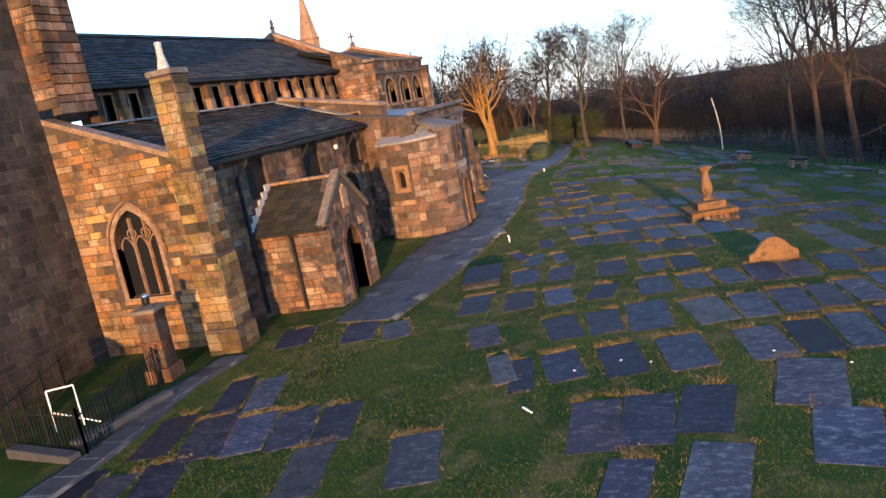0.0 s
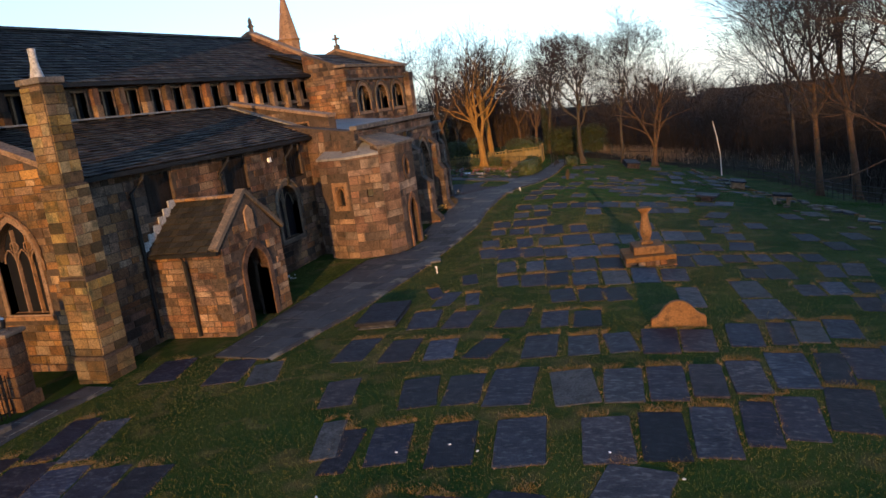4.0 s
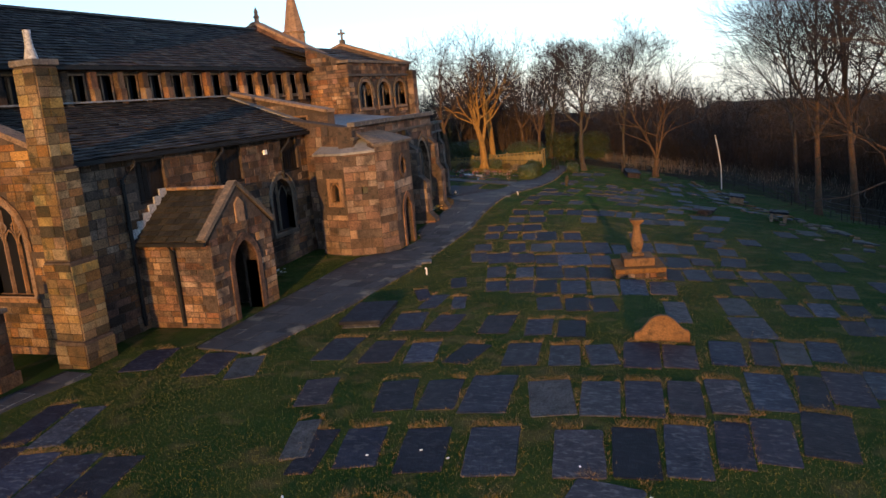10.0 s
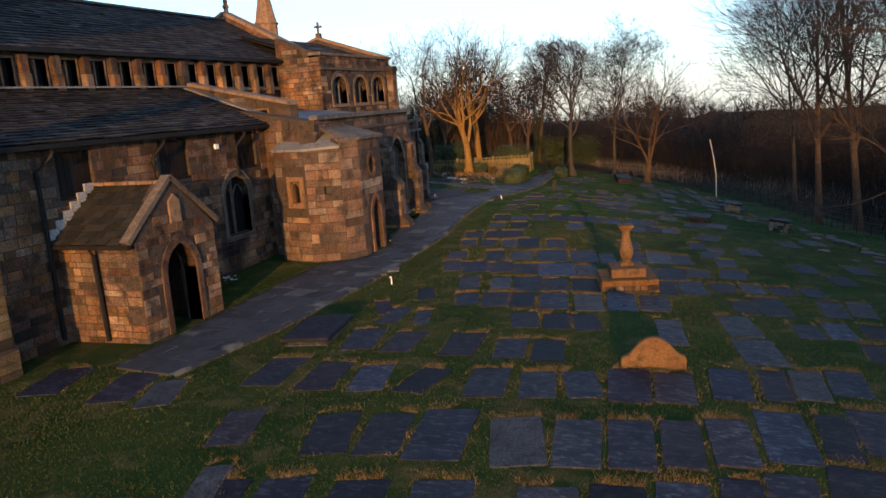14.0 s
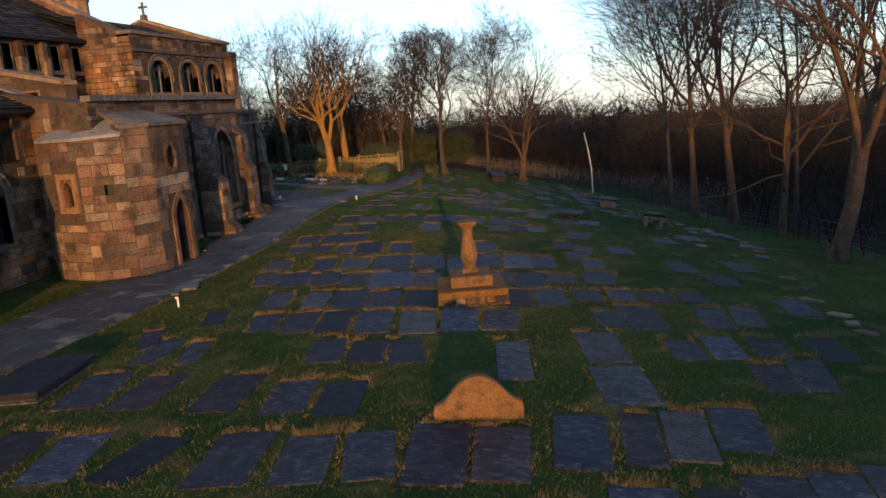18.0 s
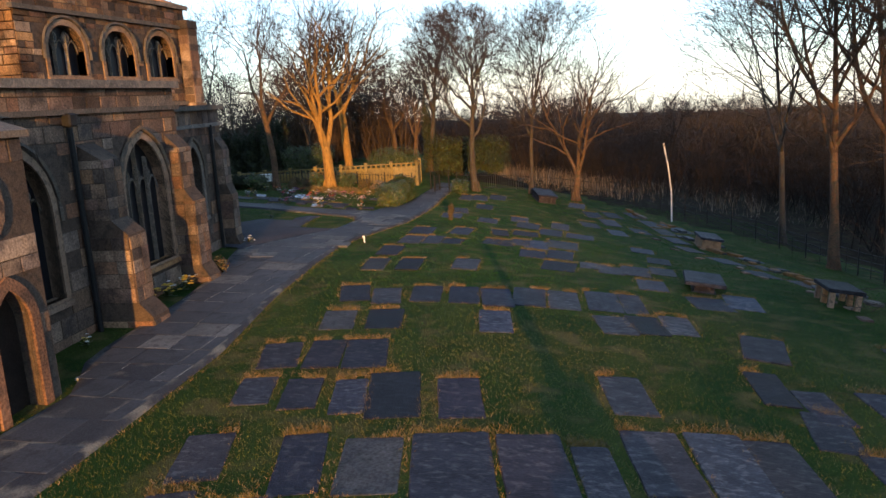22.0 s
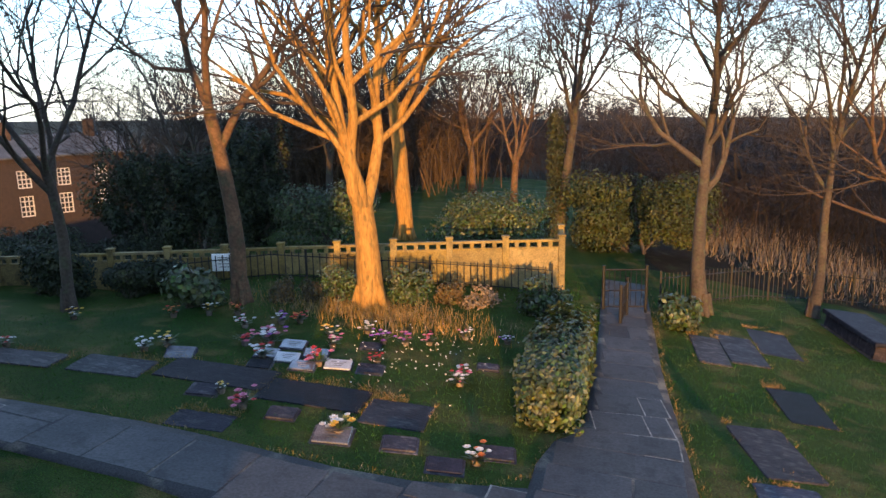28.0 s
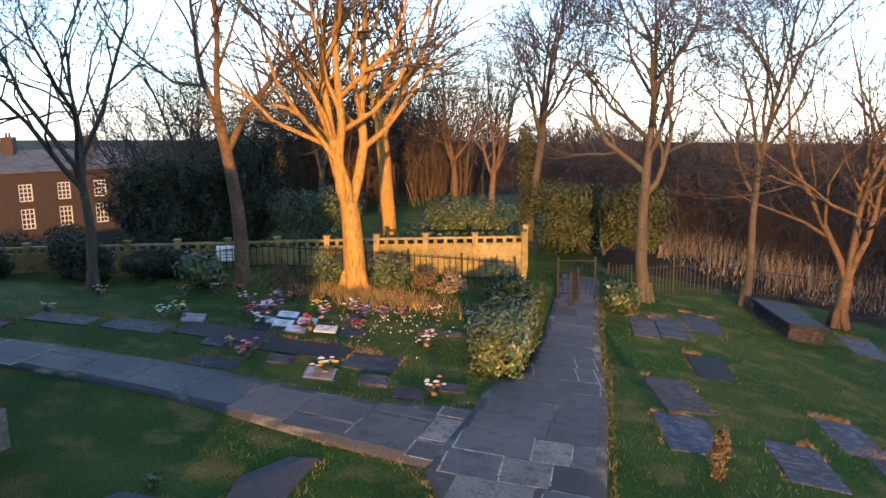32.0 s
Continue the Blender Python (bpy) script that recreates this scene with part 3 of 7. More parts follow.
slab_row((5.67, 24.99, 0.70, 1.85, 9), (5.04, 24.65, 0.54, 1.10, 6), (4.88, 22.84, 0.70, 1.64, 11), (5.22, 21.00, 0.79, 1.64, 11), (6.29, 22.90, 0.54, 1.10, 9), (6.93, 23.17, 0.54, 1.26, 6), (7.07, 25.29, 0.54, 1.66, 3), (7.73, 25.56, 0.54, 1.65, -2), (7.69, 23.32, 0.54, 1.10, 4), (7.48, 21.68, 0.54, 1.22, 4), (8.04, 21.94, 0.54, 1.47, -3), (3.47, 21.88, 0.54, 1.90, 9), (2.94, 24.28, 0.68, 1.45, 7), (2.99, 26.16, 0.73, 1.55, 8))
slab_row((3.77, 26.34, 0.66, 1.53, 10), (4.57, 26.71, 0.60, 1.10, 7), (5.31, 26.93, 0.55, 1.10, 8), (6.07, 27.01, 0.58, 1.10, 11), (6.82, 27.15, 0.54, 1.10, 8), (2.43, 28.12, 0.54, 1.34, 10), (3.13, 28.10, 0.74, 1.68, 8), (3.86, 28.44, 0.64, 1.10, 10), (1.75, 30.32, 0.73, 1.70, 10), (2.57, 30.48, 0.71, 1.77, 8), (3.26, 30.55, 0.63, 1.61, 8), (4.65, 30.65, 0.58, 1.31, 5), (7.40, 17.75, 0.55, 1.45, 1), (8.00, 18.05, 0.55, 1.40, -1))
slab_row((0.09, 38.10, 0.68, 1.60, 6), (2.22, 40.97, 0.70, 1.40, 2), (1.18, 42.67, 0.70, 1.20, 2), (2.67, 43.63, 0.70, 1.30, 0), (2.29, 48.34, 0.75, 1.40, 0), (2.71, 45.95, 0.70, 1.40, -2))

slab_row((2.4, 59.6, 0.70, 1.5, 20), (3.1, 57.6, 0.75, 1.5, 20), (3.6, 55.8, 0.70, 1.5, 18), (4.4, 57.0, 0.75, 1.4, 22), (3.9, 53.7, 0.75, 1.5, 18), (4.2, 51.4, 0.70, 1.5, 16), (6.3, 51.0, 0.70, 1.4, 18), (5.2, 48.9, 0.80, 1.6, 16), (6.4, 48.4, 0.70, 1.5, 16), (5.9, 46.2, 0.75, 1.5, 14), (7.0, 45.0, 0.70, 1.4, 14), (0.3, 54.8, 0.75, 1.6, 10), (1.2, 56.2, 0.75, 1.6, 12), (1.5, 53.4, 0.70, 1.5, 10), (2.5, 55.0, 0.70, 1.6, 14))
slab_row((-3.7, 51.2, 0.75, 1.5, 4), (-2.6, 53.0, 0.70, 1.5, 6), (0.4, 57.8, 0.75, 1.6, 12), (1.3, 58.6, 0.70, 1.5, 14), (7.9, 37.6, 0.70, 1.5, 10), (6.9, 36.4, 0.70, 1.5, 10), (8.6, 31.6, 0.65, 1.5, 8), (7.8, 29.4, 0.65, 1.5, 8), (7.0, 31.0, 0.65, 1.5, 8), (8.9, 26.6, 0.6, 1.4, 6), (8.7, 23.4, 0.6, 1.4, 4))


# ---- the church ----
def inside(p, poly):
    x, y = p
    c = False
    for (x0, y0), (x1, y1) in zip(poly, poly[1:] + poly[:1]):
        if (y0 > y) != (y1 > y) and x < (x1 - x0) * (y - y0) / (y1 - y0) + x0:
            c = not c
    return c


def arch(u, w, v0, vs, va, n=7, grow=0.0):
    """The outline of a pointed opening: middle u, width w, sill v0, springing vs, apex va."""
    a, v0, h = w / 2 + grow, v0 - grow, va - vs + grow * 1.2
    r = (a * a + h * h) / (2 * a)
    end = math.atan2(h, r - a) if r > a else math.pi / 2
    left = [(u - a + r - r * math.cos(end * k / n), vs + r * math.sin(end * k / n)) for k in range(n + 1)]
    right = [(2 * u - x, y) for x, y in left[:-1]][::-1]
    return [(u - a, v0)] + left + right + [(u + a, v0)]


def rect(u0, u1, v0, v1):
    return [(u0, v0), (u0, v1), (u1, v1), (u1, v0)]


class Face:
    """A vertical wall plane from p0 to p1, its outside on the right of the way."""

    def __init__(self, p0, p1):
        self.o = Vector((*p0, 0))
        self.d = (Vector((*p1, 0)) - self.o).normalized()
        self.n = Vector((self.d.y, -self.d.x, 0))
        self.length = (Vector((*p1, 0)) - self.o).length

    def at(self, u, v, out=0.0):
        return self.o + self.d * u + Vector((0, 0, v)) + self.n * out

    def turn(self):
        return Matrix((self.d, self.n, Vector((0, 0, 1)))).transposed().to_4x4()


def block_mesh(k, material):
    rng = random.Random(k)
    bm = bmesh.new()
    b = [bm.verts.new((x, 0, z)) for x, z in ((-0.5, -0.5), (0.5, -0.5), (0.5, 0.5), (-0.5, 0.5))]
    m = [bm.verts.new((x, 0.6, z)) for x, z in ((-0.5, -0.5), (0.5, -0.5), (0.5, 0.5), (-0.5, 0.5))]
    t = [bm.verts.new((x * 0.95 + rng.uniform(-0.012, 0.012), 1 + rng.uniform(-0.22, 0.12), z * 0.92 + rng.uniform(-0.025, 0.025))) for x, z in ((-0.5, -0.5), (0.5, -0.5), (0.5, 0.5), (-0.5, 0.5))]
    for p, q in ((b, m), (m, t)):
        for i in range(4):
            bm.faces.new((p[i], p[(i + 1) % 4], q[(i + 1) % 4], q[i]))
    bm.faces.new(t)
    bmesh.ops.recalc_face_normals(bm, faces=bm.faces[:])
    me = bpy.data.meshes.new("stone")
    bm.to_mesh(me)
    bm.free()
    me.materials.append(material)
    return me


BLOCKS = {m.name: [block_mesh(k, m) for k in range(5)] for m in (STONE, STONE_CH, LICHEN, SUNLIT_STONE)}
wall_seed = [0]


def wall(name, f, outline, holes=(), thick=0.6, parent=None, material=STONE, course=0.29, pieces=True, label="", skip=()):
    """A solid wall with its openings and its courses of squared stone."""
    bm = bmesh.new()
    for loop in (outline, *holes):
        vs = [bm.verts.new(f.at(u, v)) for u, v in loop]
        for a, b in zip(vs, vs[1:] + vs[:1]):
            bm.edges.new((a, b))
    bmesh.ops.triangle_fill(bm, use_beauty=True, edges=bm.edges[:], normal=f.n)
    r = bmesh.ops.extrude_face_region(bm, geom=bm.faces[:])
    bmesh.ops.translate(bm, vec=-f.n * thick, verts=[g for g in r["geom"] if isinstance(g, bmesh.types.BMVert)])
    core = part(name, bm, MORTAR, parent, label)
    wall_seed[0] += 1
    rng = random.Random(wall_seed[0])
    v0, v1 = min(v for _, v in outline), max(v for _, v in outline)
    u0, u1 = min(u for u, _ in outline), max(u for u, _ in outline)
    keep = list(holes) + list(skip)
    turn = f.turn()
    ashlar = 1.35 if material is STONE_CH else 1.0
    verts, faces = [], []
    v = v0
    while v < v1 - 0.08:
        h = min(0.74 * ashlar * course * rng.uniform(0.7, 1.4), v1 - v)
        u = u0
        while u < u1 - 0.05:
            w = ashlar * (rng.uniform(0.20, 0.44) if rng.random() < 0.55 else rng.uniform(0.44, 0.72))
            if u1 - (u + w) < 0.2:
                w = u1 - u
            g = 0.011
            cor = [(u + g, v + g), (u + w - g, v + g), (u + w - g, v + h - g), (u + g, v + h - g)]
            probe = cor + [(u + w / 2, v + g), (u + w / 2, v + h - g), (u + w / 2, v + h / 2), (u + g, v + h / 2), (u + w - g, v + h / 2)]
            lim = [(u0 + (x - u0) * 0.999 + 0.0005, v0 + (y - v0) * 0.999 + 0.0005) for x, y in probe]
            if all(inside(p, outline) for p in lim) and not any(inside(p, k) for k in keep for p in probe):
                depth = rng.uniform(0.010, 0.024)
                if pieces:
                    ob = new("stone", BLOCKS[material.name][rng.randrange(5)])
                    ob.parent = core
                    ob.matrix_basis = Matrix.Translation(f.at(u + w / 2, v + h / 2, 0.001)) @ turn @ Matrix.Diagonal((w - 2 * g, depth, h - 2 * g, 1))
                else:
                    k = len(verts)
                    verts += [f.at(a, b, 0.001) for a, b in cor]
                    i = 0.012
                    verts += [f.at(a, b, depth) for a, b in ((u + g + i, v + g + i), (u + w - g - i, v + g + i), (u + w - g - i, v + h - g - i), (u + g + i, v + h - g - i))]
                    faces += [(k + 4, k + 5, k + 6, k + 7)] + [(k + j, k + (j + 1) % 4, k + 4 + (j + 1) % 4, k + 4 + j) for j in range(4)]
            u += w
        v += h
    if faces:
        tagged(raw("stones", verts, faces, material, core), kind="stuff")
    return core


def ring(bm, f, inner, outer, out0, out1):
    """A band between two outlines of equally many points, from depth out0 to out1."""
    n = len(inner)
    a, b = [bm.verts.new(f.at(u, v, out0)) for u, v in inner], [bm.verts.new(f.at(u, v, out1)) for u, v in inner]
    c, d = [bm.verts.new(f.at(u, v, out1)) for u, v in outer], [bm.verts.new(f.at(u, v, out0)) for u, v in outer]
    for i in range(n):
        j = (i + 1) % n
        for p, q in ((a, b), (b, c), (c, d)):
            bm.faces.new((p[i], p[j], q[j], q[i]))


def window(f, u, w, v0, vs, va, lights, parent, label, hood=True, material=DRESSED, tracery=True, bars=None):
    bm = bmesh.new()
    ring(bm, f, arch(u, w, v0, vs, va), arch(u, w, v0, vs, va, grow=0.14), -0.28, 0.045)
    win = part("window", bm, material, parent, label)
    bm = bmesh.new()
    bm.faces.new([bm.verts.new(f.at(x, y, -0.26)) for x, y in arch(u, w, v0, vs, va, grow=0.02)])
    part("pane", bm, GLASS, win, "dark leaded glass pane")
    step = w / lights
    for k in range(1, lights):
        x = u - w / 2 + k * step
        e = abs(x - u) / (w / 2)
        top = vs + (va - vs) * (1 - e ** 1.6) * 0.93
        bm = bmesh.new()
        prism(bm, [f.at(x - 0.034, v0, -0.25), f.at(x + 0.034, v0, -0.25), f.at(x + 0.016, v0, -0.15), f.at(x - 0.016, v0, -0.15)], Vector((0, 0, top - v0)))
        part("mullion", bm, bars or material, win)
    if tracery:
        for k in range(lights):
            x = u - w / 2 + (k + 0.5) * step
            lo = vs - step * 0.15
            bm = bmesh.new()
            pts = arch(x, step * 0.86, lo, lo, lo + step * 0.75, 5)[1:-1]
            tube(bm, [f.at(a, b, -0.19) for a, b in pts], 0.026, 5)
            part("tracery", bm, bars or material, win)
        if lights > 1:
            for k in range(lights - 1):
                x = u - w / 2 + (k + 1) * step
                c = vs + step * 0.75
                if inside((x, c + step * 0.3), arch(u, w, v0, vs, va)):
                    bm = bmesh.new()
                    q = step * 0.30
                    pts = [(x + q * math.cos(t * 0.5236), c + q * math.sin(t * 0.5236)) for t in range(13)]
                    tube(bm, [f.at(a, b, -0.19) for a, b in pts], 0.022, 5)
                    part("tracery", bm, bars or material, win)
    if hood:
        bm = bmesh.new()
        pts = arch(u, w, v0, vs, va, grow=0.2)[1:-1]
        tube(bm, [f.at(u - w / 2 - 0.2, vs - 0.25, 0.06)] + [f.at(a, b, 0.06) for a, b in pts] + [f.at(u + w / 2 + 0.2, vs - 0.25, 0.06)], 0.05, 5)
        part("hood_mould", bm, bars or material, win)
    bm = bmesh.new()
    prism(bm, [f.at(u - w / 2 - 0.15, v0 - 0.16, 0), f.at(u - w / 2 - 0.15, v0 - 0.16, 0.1), f.at(u - w / 2 - 0.15, v0 - 0.06, 0.08), f.at(u - w / 2 - 0.15, v0 + 0.02, -0.2)], f.d * (w + 0.3))
    part("sill", bm, material, win)
    return win


def keep_out(u, w, v0, vs, va):
    return arch(u, w, v0, vs, va, grow=0.14)


def slates(name, e0, e1, r0, r1, rows, width, parent, material=SLATE, pieces=0, label=""):
    """A pitched roof with courses of stone slates, from the eaves e0 e1 up to r0 r1; the first pieces are parts of their own."""
    e0, e1, r0, r1 = (Vector(p) for p in (e0, e1, r0, r1))
    nrm = (e1 - e0).cross(r0 - e0).normalized()
    if nrm.z < 0:
        nrm = -nrm
    bm = bmesh.new()
    prism(bm, [e0 - nrm * 0.03, e1 - nrm * 0.03, r1 - nrm * 0.03, r0 - nrm * 0.03], -nrm * 0.1)
    deck = part(name, bm, material, parent, label)
    wall_seed[0] += 1
    rng = random.Random(wall_seed[0])
    verts, faces, made = [], [], 0
    for j in range(rows):
        a, b = (j - 0.06) / rows, min((j + 1.12) / rows, 1.0)
        u, total = 0.0, (e1 - e0).lerp(r1 - r0, (j + 0.5) / rows).length
        while u < total - 0.04:
            w = width * rng.uniform(0.6, 1.5)
            if total - (u + w) < 0.2:
                w = total - u
            s0, s1 = (u + 0.008) / total, (u + w - 0.008) / total
            lift, dip = 0.034 + rng.uniform(0, 0.026), rng.uniform(-0.015, 0.015) / max((r0 - e0).length, 1)
            lo0, lo1 = e0.lerp(e1, s0).lerp(r0.lerp(r1, s0), a + dip), e0.lerp(e1, s1).lerp(r0.lerp(r1, s1), a + dip)
            hi0, hi1 = e0.lerp(e1, s0).lerp(r0.lerp(r1, s0), b), e0.lerp(e1, s1).lerp(r0.lerp(r1, s1), b)
            q = [lo0 + nrm * (lift - 0.028), lo1 + nrm * (lift - 0.028), lo0 + nrm * lift, lo1 + nrm * (lift + rng.uniform(-0.006, 0.006)), hi1 + nrm * 0.004, hi0 + nrm * 0.004]
            fs = [(0, 1, 3, 2), (2, 3, 4, 5), (0, 2, 5), (1, 4, 3)]
            if made < pieces:
                c = sum(q, Vector()) / 6
                ob = raw("slate", [p - c for p in q], fs, material, deck)
                ob.location = c
                made += 1
            else:
                k = len(verts)
                verts += q
                faces += [tuple(i + k for i in t) for t in fs]
            u += w
    if faces:
        tagged(raw("slates", verts, faces, material, deck), kind="stuff")
    return deck


def beam(bm, a, b, w, h, up=Vector((0, 0, 1))):
    a, b = Vector(a), Vector(b)
    d = (b - a).normalized()
    s = d.cross(up).normalized() * w / 2
    t = s.cross(d).normalized() * h / 2
    prism(bm, [a - s - t, a + s - t, a + s + t, a - s + t], b - a)


def pipe(bm, pts, r=0.062):
    tube(bm, pts, r, 7)


church = thing("church", (-11, 20, 0), "old red sandstone parish church with stone slate roofs", "church")

# south aisle
fa = Face((-11.2, 17.2), (-11.2, 29.9))
boards = [(2.62, 3.80, 3.5, 4.72), (6.38, 7.68, 3.52, 4.76), (10.2, 11.35, 3.5, 4.76)]
pw = (9.9, 1.35, 1.3, 2.6, 3.3)
wall("aisle_wall", fa, rect(0, 12.7, -0.3, 4.92), [rect(*b) for b in boards] + [arch(*pw)], 0.6, church, label="coursed red sandstone aisle wall")
for a, b, c, d in boards:
    bm = bmesh.new()
    beam(bm, fa.at(a, c + 0.03, -0.05), fa.at(b, c + 0.03, -0.05), 0.1, 0.08)
    shutter = part("shutter", bm, TIMBER, church, "dark boarded window shutter")
    for k in range(7):
        w = (b - a) / 7
        bm = bmesh.new()
        beam(bm, fa.at(a + (k + 0.5) * w, c, -0.12), fa.at(a + (k + 0.5) * w, d, -0.12), w - 0.012, 0.04, fa.n)
        part("board", bm, TIMBER, shutter)
window(fa, *pw, 2, church, "two-light pointed aisle window", True, SOOT)
bm = bmesh.new()
beam(bm, fa.at(9.06, 4.3, 0.05), fa.at(9.06, 4.46, 0.05), 0.16, 0.1, fa.n)
part("alarm_box", bm, WHITE, church, "small white alarm box")

# west wall of the aisle, with its traceried window
fw = Face((-15.7, 17.2), (-11.2, 17.2))
ww = (2.1, 1.5, 1.45, 2.95, 4.05)
# West wall stones are tinted gold for the sunlight that strikes them.
wall("aisle_west_wall", fw, [(0, -0.3), (0, 6.85), (4.5, 5.05), (4.5, -0.3)], [arch(*ww)], 0.6, church, SUNLIT_STONE, skip=[keep_out(*ww)], label="sandstone west wall of the aisle with sun gold in its colour")
window(fw, *ww, 3, church, "three-light traceried pointed window")
bm = bmesh.new()
beam(bm, fw.at(0, 6.9, -0.2), fw.at(4.6, 5.1, -0.2), 0.5, 0.14)
part("coping", bm, DRESSED, church, "weathered stone coping")

# aisle roof, gutter and flashing
slates("aisle_roof", (-10.95, 17.3, 4.98), (-10.95, 29.95, 4.98), (-16.25, 17.4, 6.6), (-16.25, 31.3, 6.6), 22, 0.42, church, SLATE, 300, "dark stone slate lean-to roof")
bm = bmesh.new()
beam(bm, (-10.9, 17.25, 4.9), (-10.9, 30.0, 4.9), 0.13, 0.12)
part("gutter", bm, IRON, church)
bm = bmesh.new()
beam(bm, (-16.1, 17.5, 6.65), (-16.1, 31.3, 6.65), 0.35, 0.06)
part("flashing", bm, LEAD, church, "pale lead flashing strip")
bm = bmesh.new()
beam(bm, (-11.0, 29.98, 5.05), (-16.3, 31.35, 6.67), 0.34, 0.1)
part("coping", bm, LEAD, church, "pale coping of the aisle roof")
for y, z0, z1, k in ((19.15, 4.75, 0.05, 0.35), (23.2, 4.75, 3.4, 0.3), (27.25, 4.75, 3.3, 0.3), (29.85, 4.6, 0.0, 0.0)):
    bm = bmesh.new()
    pipe(bm, [(-10.9, y + k, z0 + 0.1), (-10.92, y + k, z0 - 0.1), (-11.1, y, z0 - 0.45), (-11.1, y, z1)])
    dp = part("downpipe", bm, IRON, church, "black iron downpipe")
    for z in (z1 + 0.25, z0 - 0.6):
        bm = bmesh.new()
        lathe(bm, [(0.05, -0.05), (0.075, -0.05), (0.075, 0.05), (0.05, 0.05)], (-11.1, y, z), 10)
        part("collar", bm, IRON, dp)

# corner buttress that turns into a chimney stack
core = None
for s, z0, z1 in ((0.98, -0.3, 0.55), (0.87, 0.55, 2.6), (0.77, 2.6, 4.9), (0.66, 4.9, 7.35), (0.78, 7.35, 7.5)):
    bm = bmesh.new()
    box(bm, (-10.85, 16.75, (z0 + z1) / 2), (s, s, z1 - z0), 0, 0.02)
    if core is None:
        core = part("chimney_stack", bm, MORTAR, church, "tall sandstone buttress rising into a chimney stack")
    else:
        part("stage" if z1 < 7.4 else "cap", bm, MORTAR if z1 < 7.4 else SOOT, core)
for s, z0, z1 in ((0.98, -0.25, 0.5), (0.87, 0.58, 2.55), (0.77, 2.65, 4.85), (0.66, 4.95, 7.3)):
    for p, q in (((-10.85 - s / 2, 16.75 - s / 2), (-10.85 + s / 2, 16.75 - s / 2)), ((-10.85 + s / 2, 16.75 - s / 2), (-10.85 + s / 2, 16.75 + s / 2))):
        f, rng = Face(p, q), random.Random(int(z0 * 100) + int(p[0] * 10))
        v = z0
        while v < z1 - 0.05:
            h = min(0.23 * rng.uniform(0.75, 1.3), z1 - v)
            cut = rng.uniform(0.35, 0.65) * s
            for u0, u1 in ((0, cut), (cut, s)):
                ob = new("stone", BLOCKS[LICHEN.name][rng.randrange(5)])
                ob.parent = core
                ob.matrix_basis = Matrix.Translation(f.at((u0 + u1) / 2, v + h / 2, 0.002)) @ f.turn() @ Matrix.Diagonal((u1 - u0 - 0.016, 0.026, h - 0.016, 1))
            v += h
bm = bmesh.new()
lathe(bm, [(0.17, 7.5), (0.16, 7.55), (0.10, 7.8), (0.085, 8.05), (0.095, 8.2), (0.085, 8.21)], (-10.9, 16.75, 0), 14)
part("chimney_pot", bm, PALE_METAL, church, "pale metal chimney cowl", True)

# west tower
# This wall's dark colour carries its shade; the buttress keeps the plain stone.
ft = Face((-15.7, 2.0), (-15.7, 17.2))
wall("tower_wall", ft, rect(0, 15.2, -0.3, 20), [], 1.2, church, TOWER_STONE, 0.36, False, "weathered west tower wall with shade in its stone colour")
fq = Face((-15.7, 17.19), (-14.9, 17.19))
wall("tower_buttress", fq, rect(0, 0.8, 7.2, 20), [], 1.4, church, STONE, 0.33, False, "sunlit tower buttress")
fq2 = Face((-14.9, 17.19), (-14.9, 18.6))
wall("tower_buttress", fq2, rect(0, 1.4, 7.0, 20), [], 0.3, church, STONE, 0.33, False)
fq3 = Face((-16.4, 18.6), (-16.4, 20.0))
wall("tower_wall", fq3, rect(0, 1.4, 6.9, 20), [], 1.0, church, STONE, 0.33, False)

# nave with its clerestory
rest = set(church.children)
fc = Face((-16.3, 19.9), (-16.3, 41.2))
cwin = [(0.35 + 1.26 * k, 1.05 + 1.26 * k) for k in range(16)]
wall("clerestory_wall", fc, rect(0, 21.3, 5.0, 8.25), [rect(a, b, 7.05, 7.98) for a, b in cwin], 0.5, church, STONE, 0.24, False, "sandstone clerestory wall")
for a, b in cwin:
    bm = bmesh.new()
    ring(bm, fc, rect(a, b, 7.05, 7.98), rect(a - 0.07, b + 0.07, 6.98, 8.05), -0.3, 0.03)
    win = part("clerestory_window", bm, DRESSED, church, "two-light square clerestory window")
    bm = bmesh.new()
    bm.faces.new([bm.verts.new(fc.at(x, y, -0.22)) for x, y in rect(a, b, 7.05, 7.98)])
    part("pane", bm, GLASS, win)
    bm = bmesh.new()
    beam(bm, fc.at((a + b) / 2, 7.05, -0.14), fc.at((a + b) / 2, 7.98, -0.14), 0.08, 0.12, fc.n)
    part("mullion", bm, DRESSED, win)
for k in range(17):
    u = 0.07 + 1.26 * k
    bm = bmesh.new()
    for s, z0, z1 in ((0.30, 6.7, 7.5), (0.24, 7.5, 8.1)):
        c = fc.at(u, (z0 + z1) / 2, s / 2)
        box(bm, c, (s, 0.3, z1 - z0), 0, 0.015)
    part("pilaster", bm, STONE, church)
bm = bmesh.new()
beam(bm, fc.at(0, 6.93, 0.06), fc.at(21.3, 6.93, 0.06), 0.2, 0.1)
part("string_course", bm, DRESSED, church)
slates("nave_roof", (-16.0, 18.7, 8.3), (-16.0, 41.0, 8.3), (-21.0, 18.7, 10.9), (-21.0, 41.9, 10.9), 20, 0.46, church, SLATE, 0, "dark stone slate nave roof")
slates("nave_roof", (-26.0, 18.7, 8.3), (-26.0, 41.0, 8.3), (-21.0, 18.7, 10.9), (-21.0, 41.9, 10.9), 4, 0.8, church, SLATE)
bm = bmesh.new()
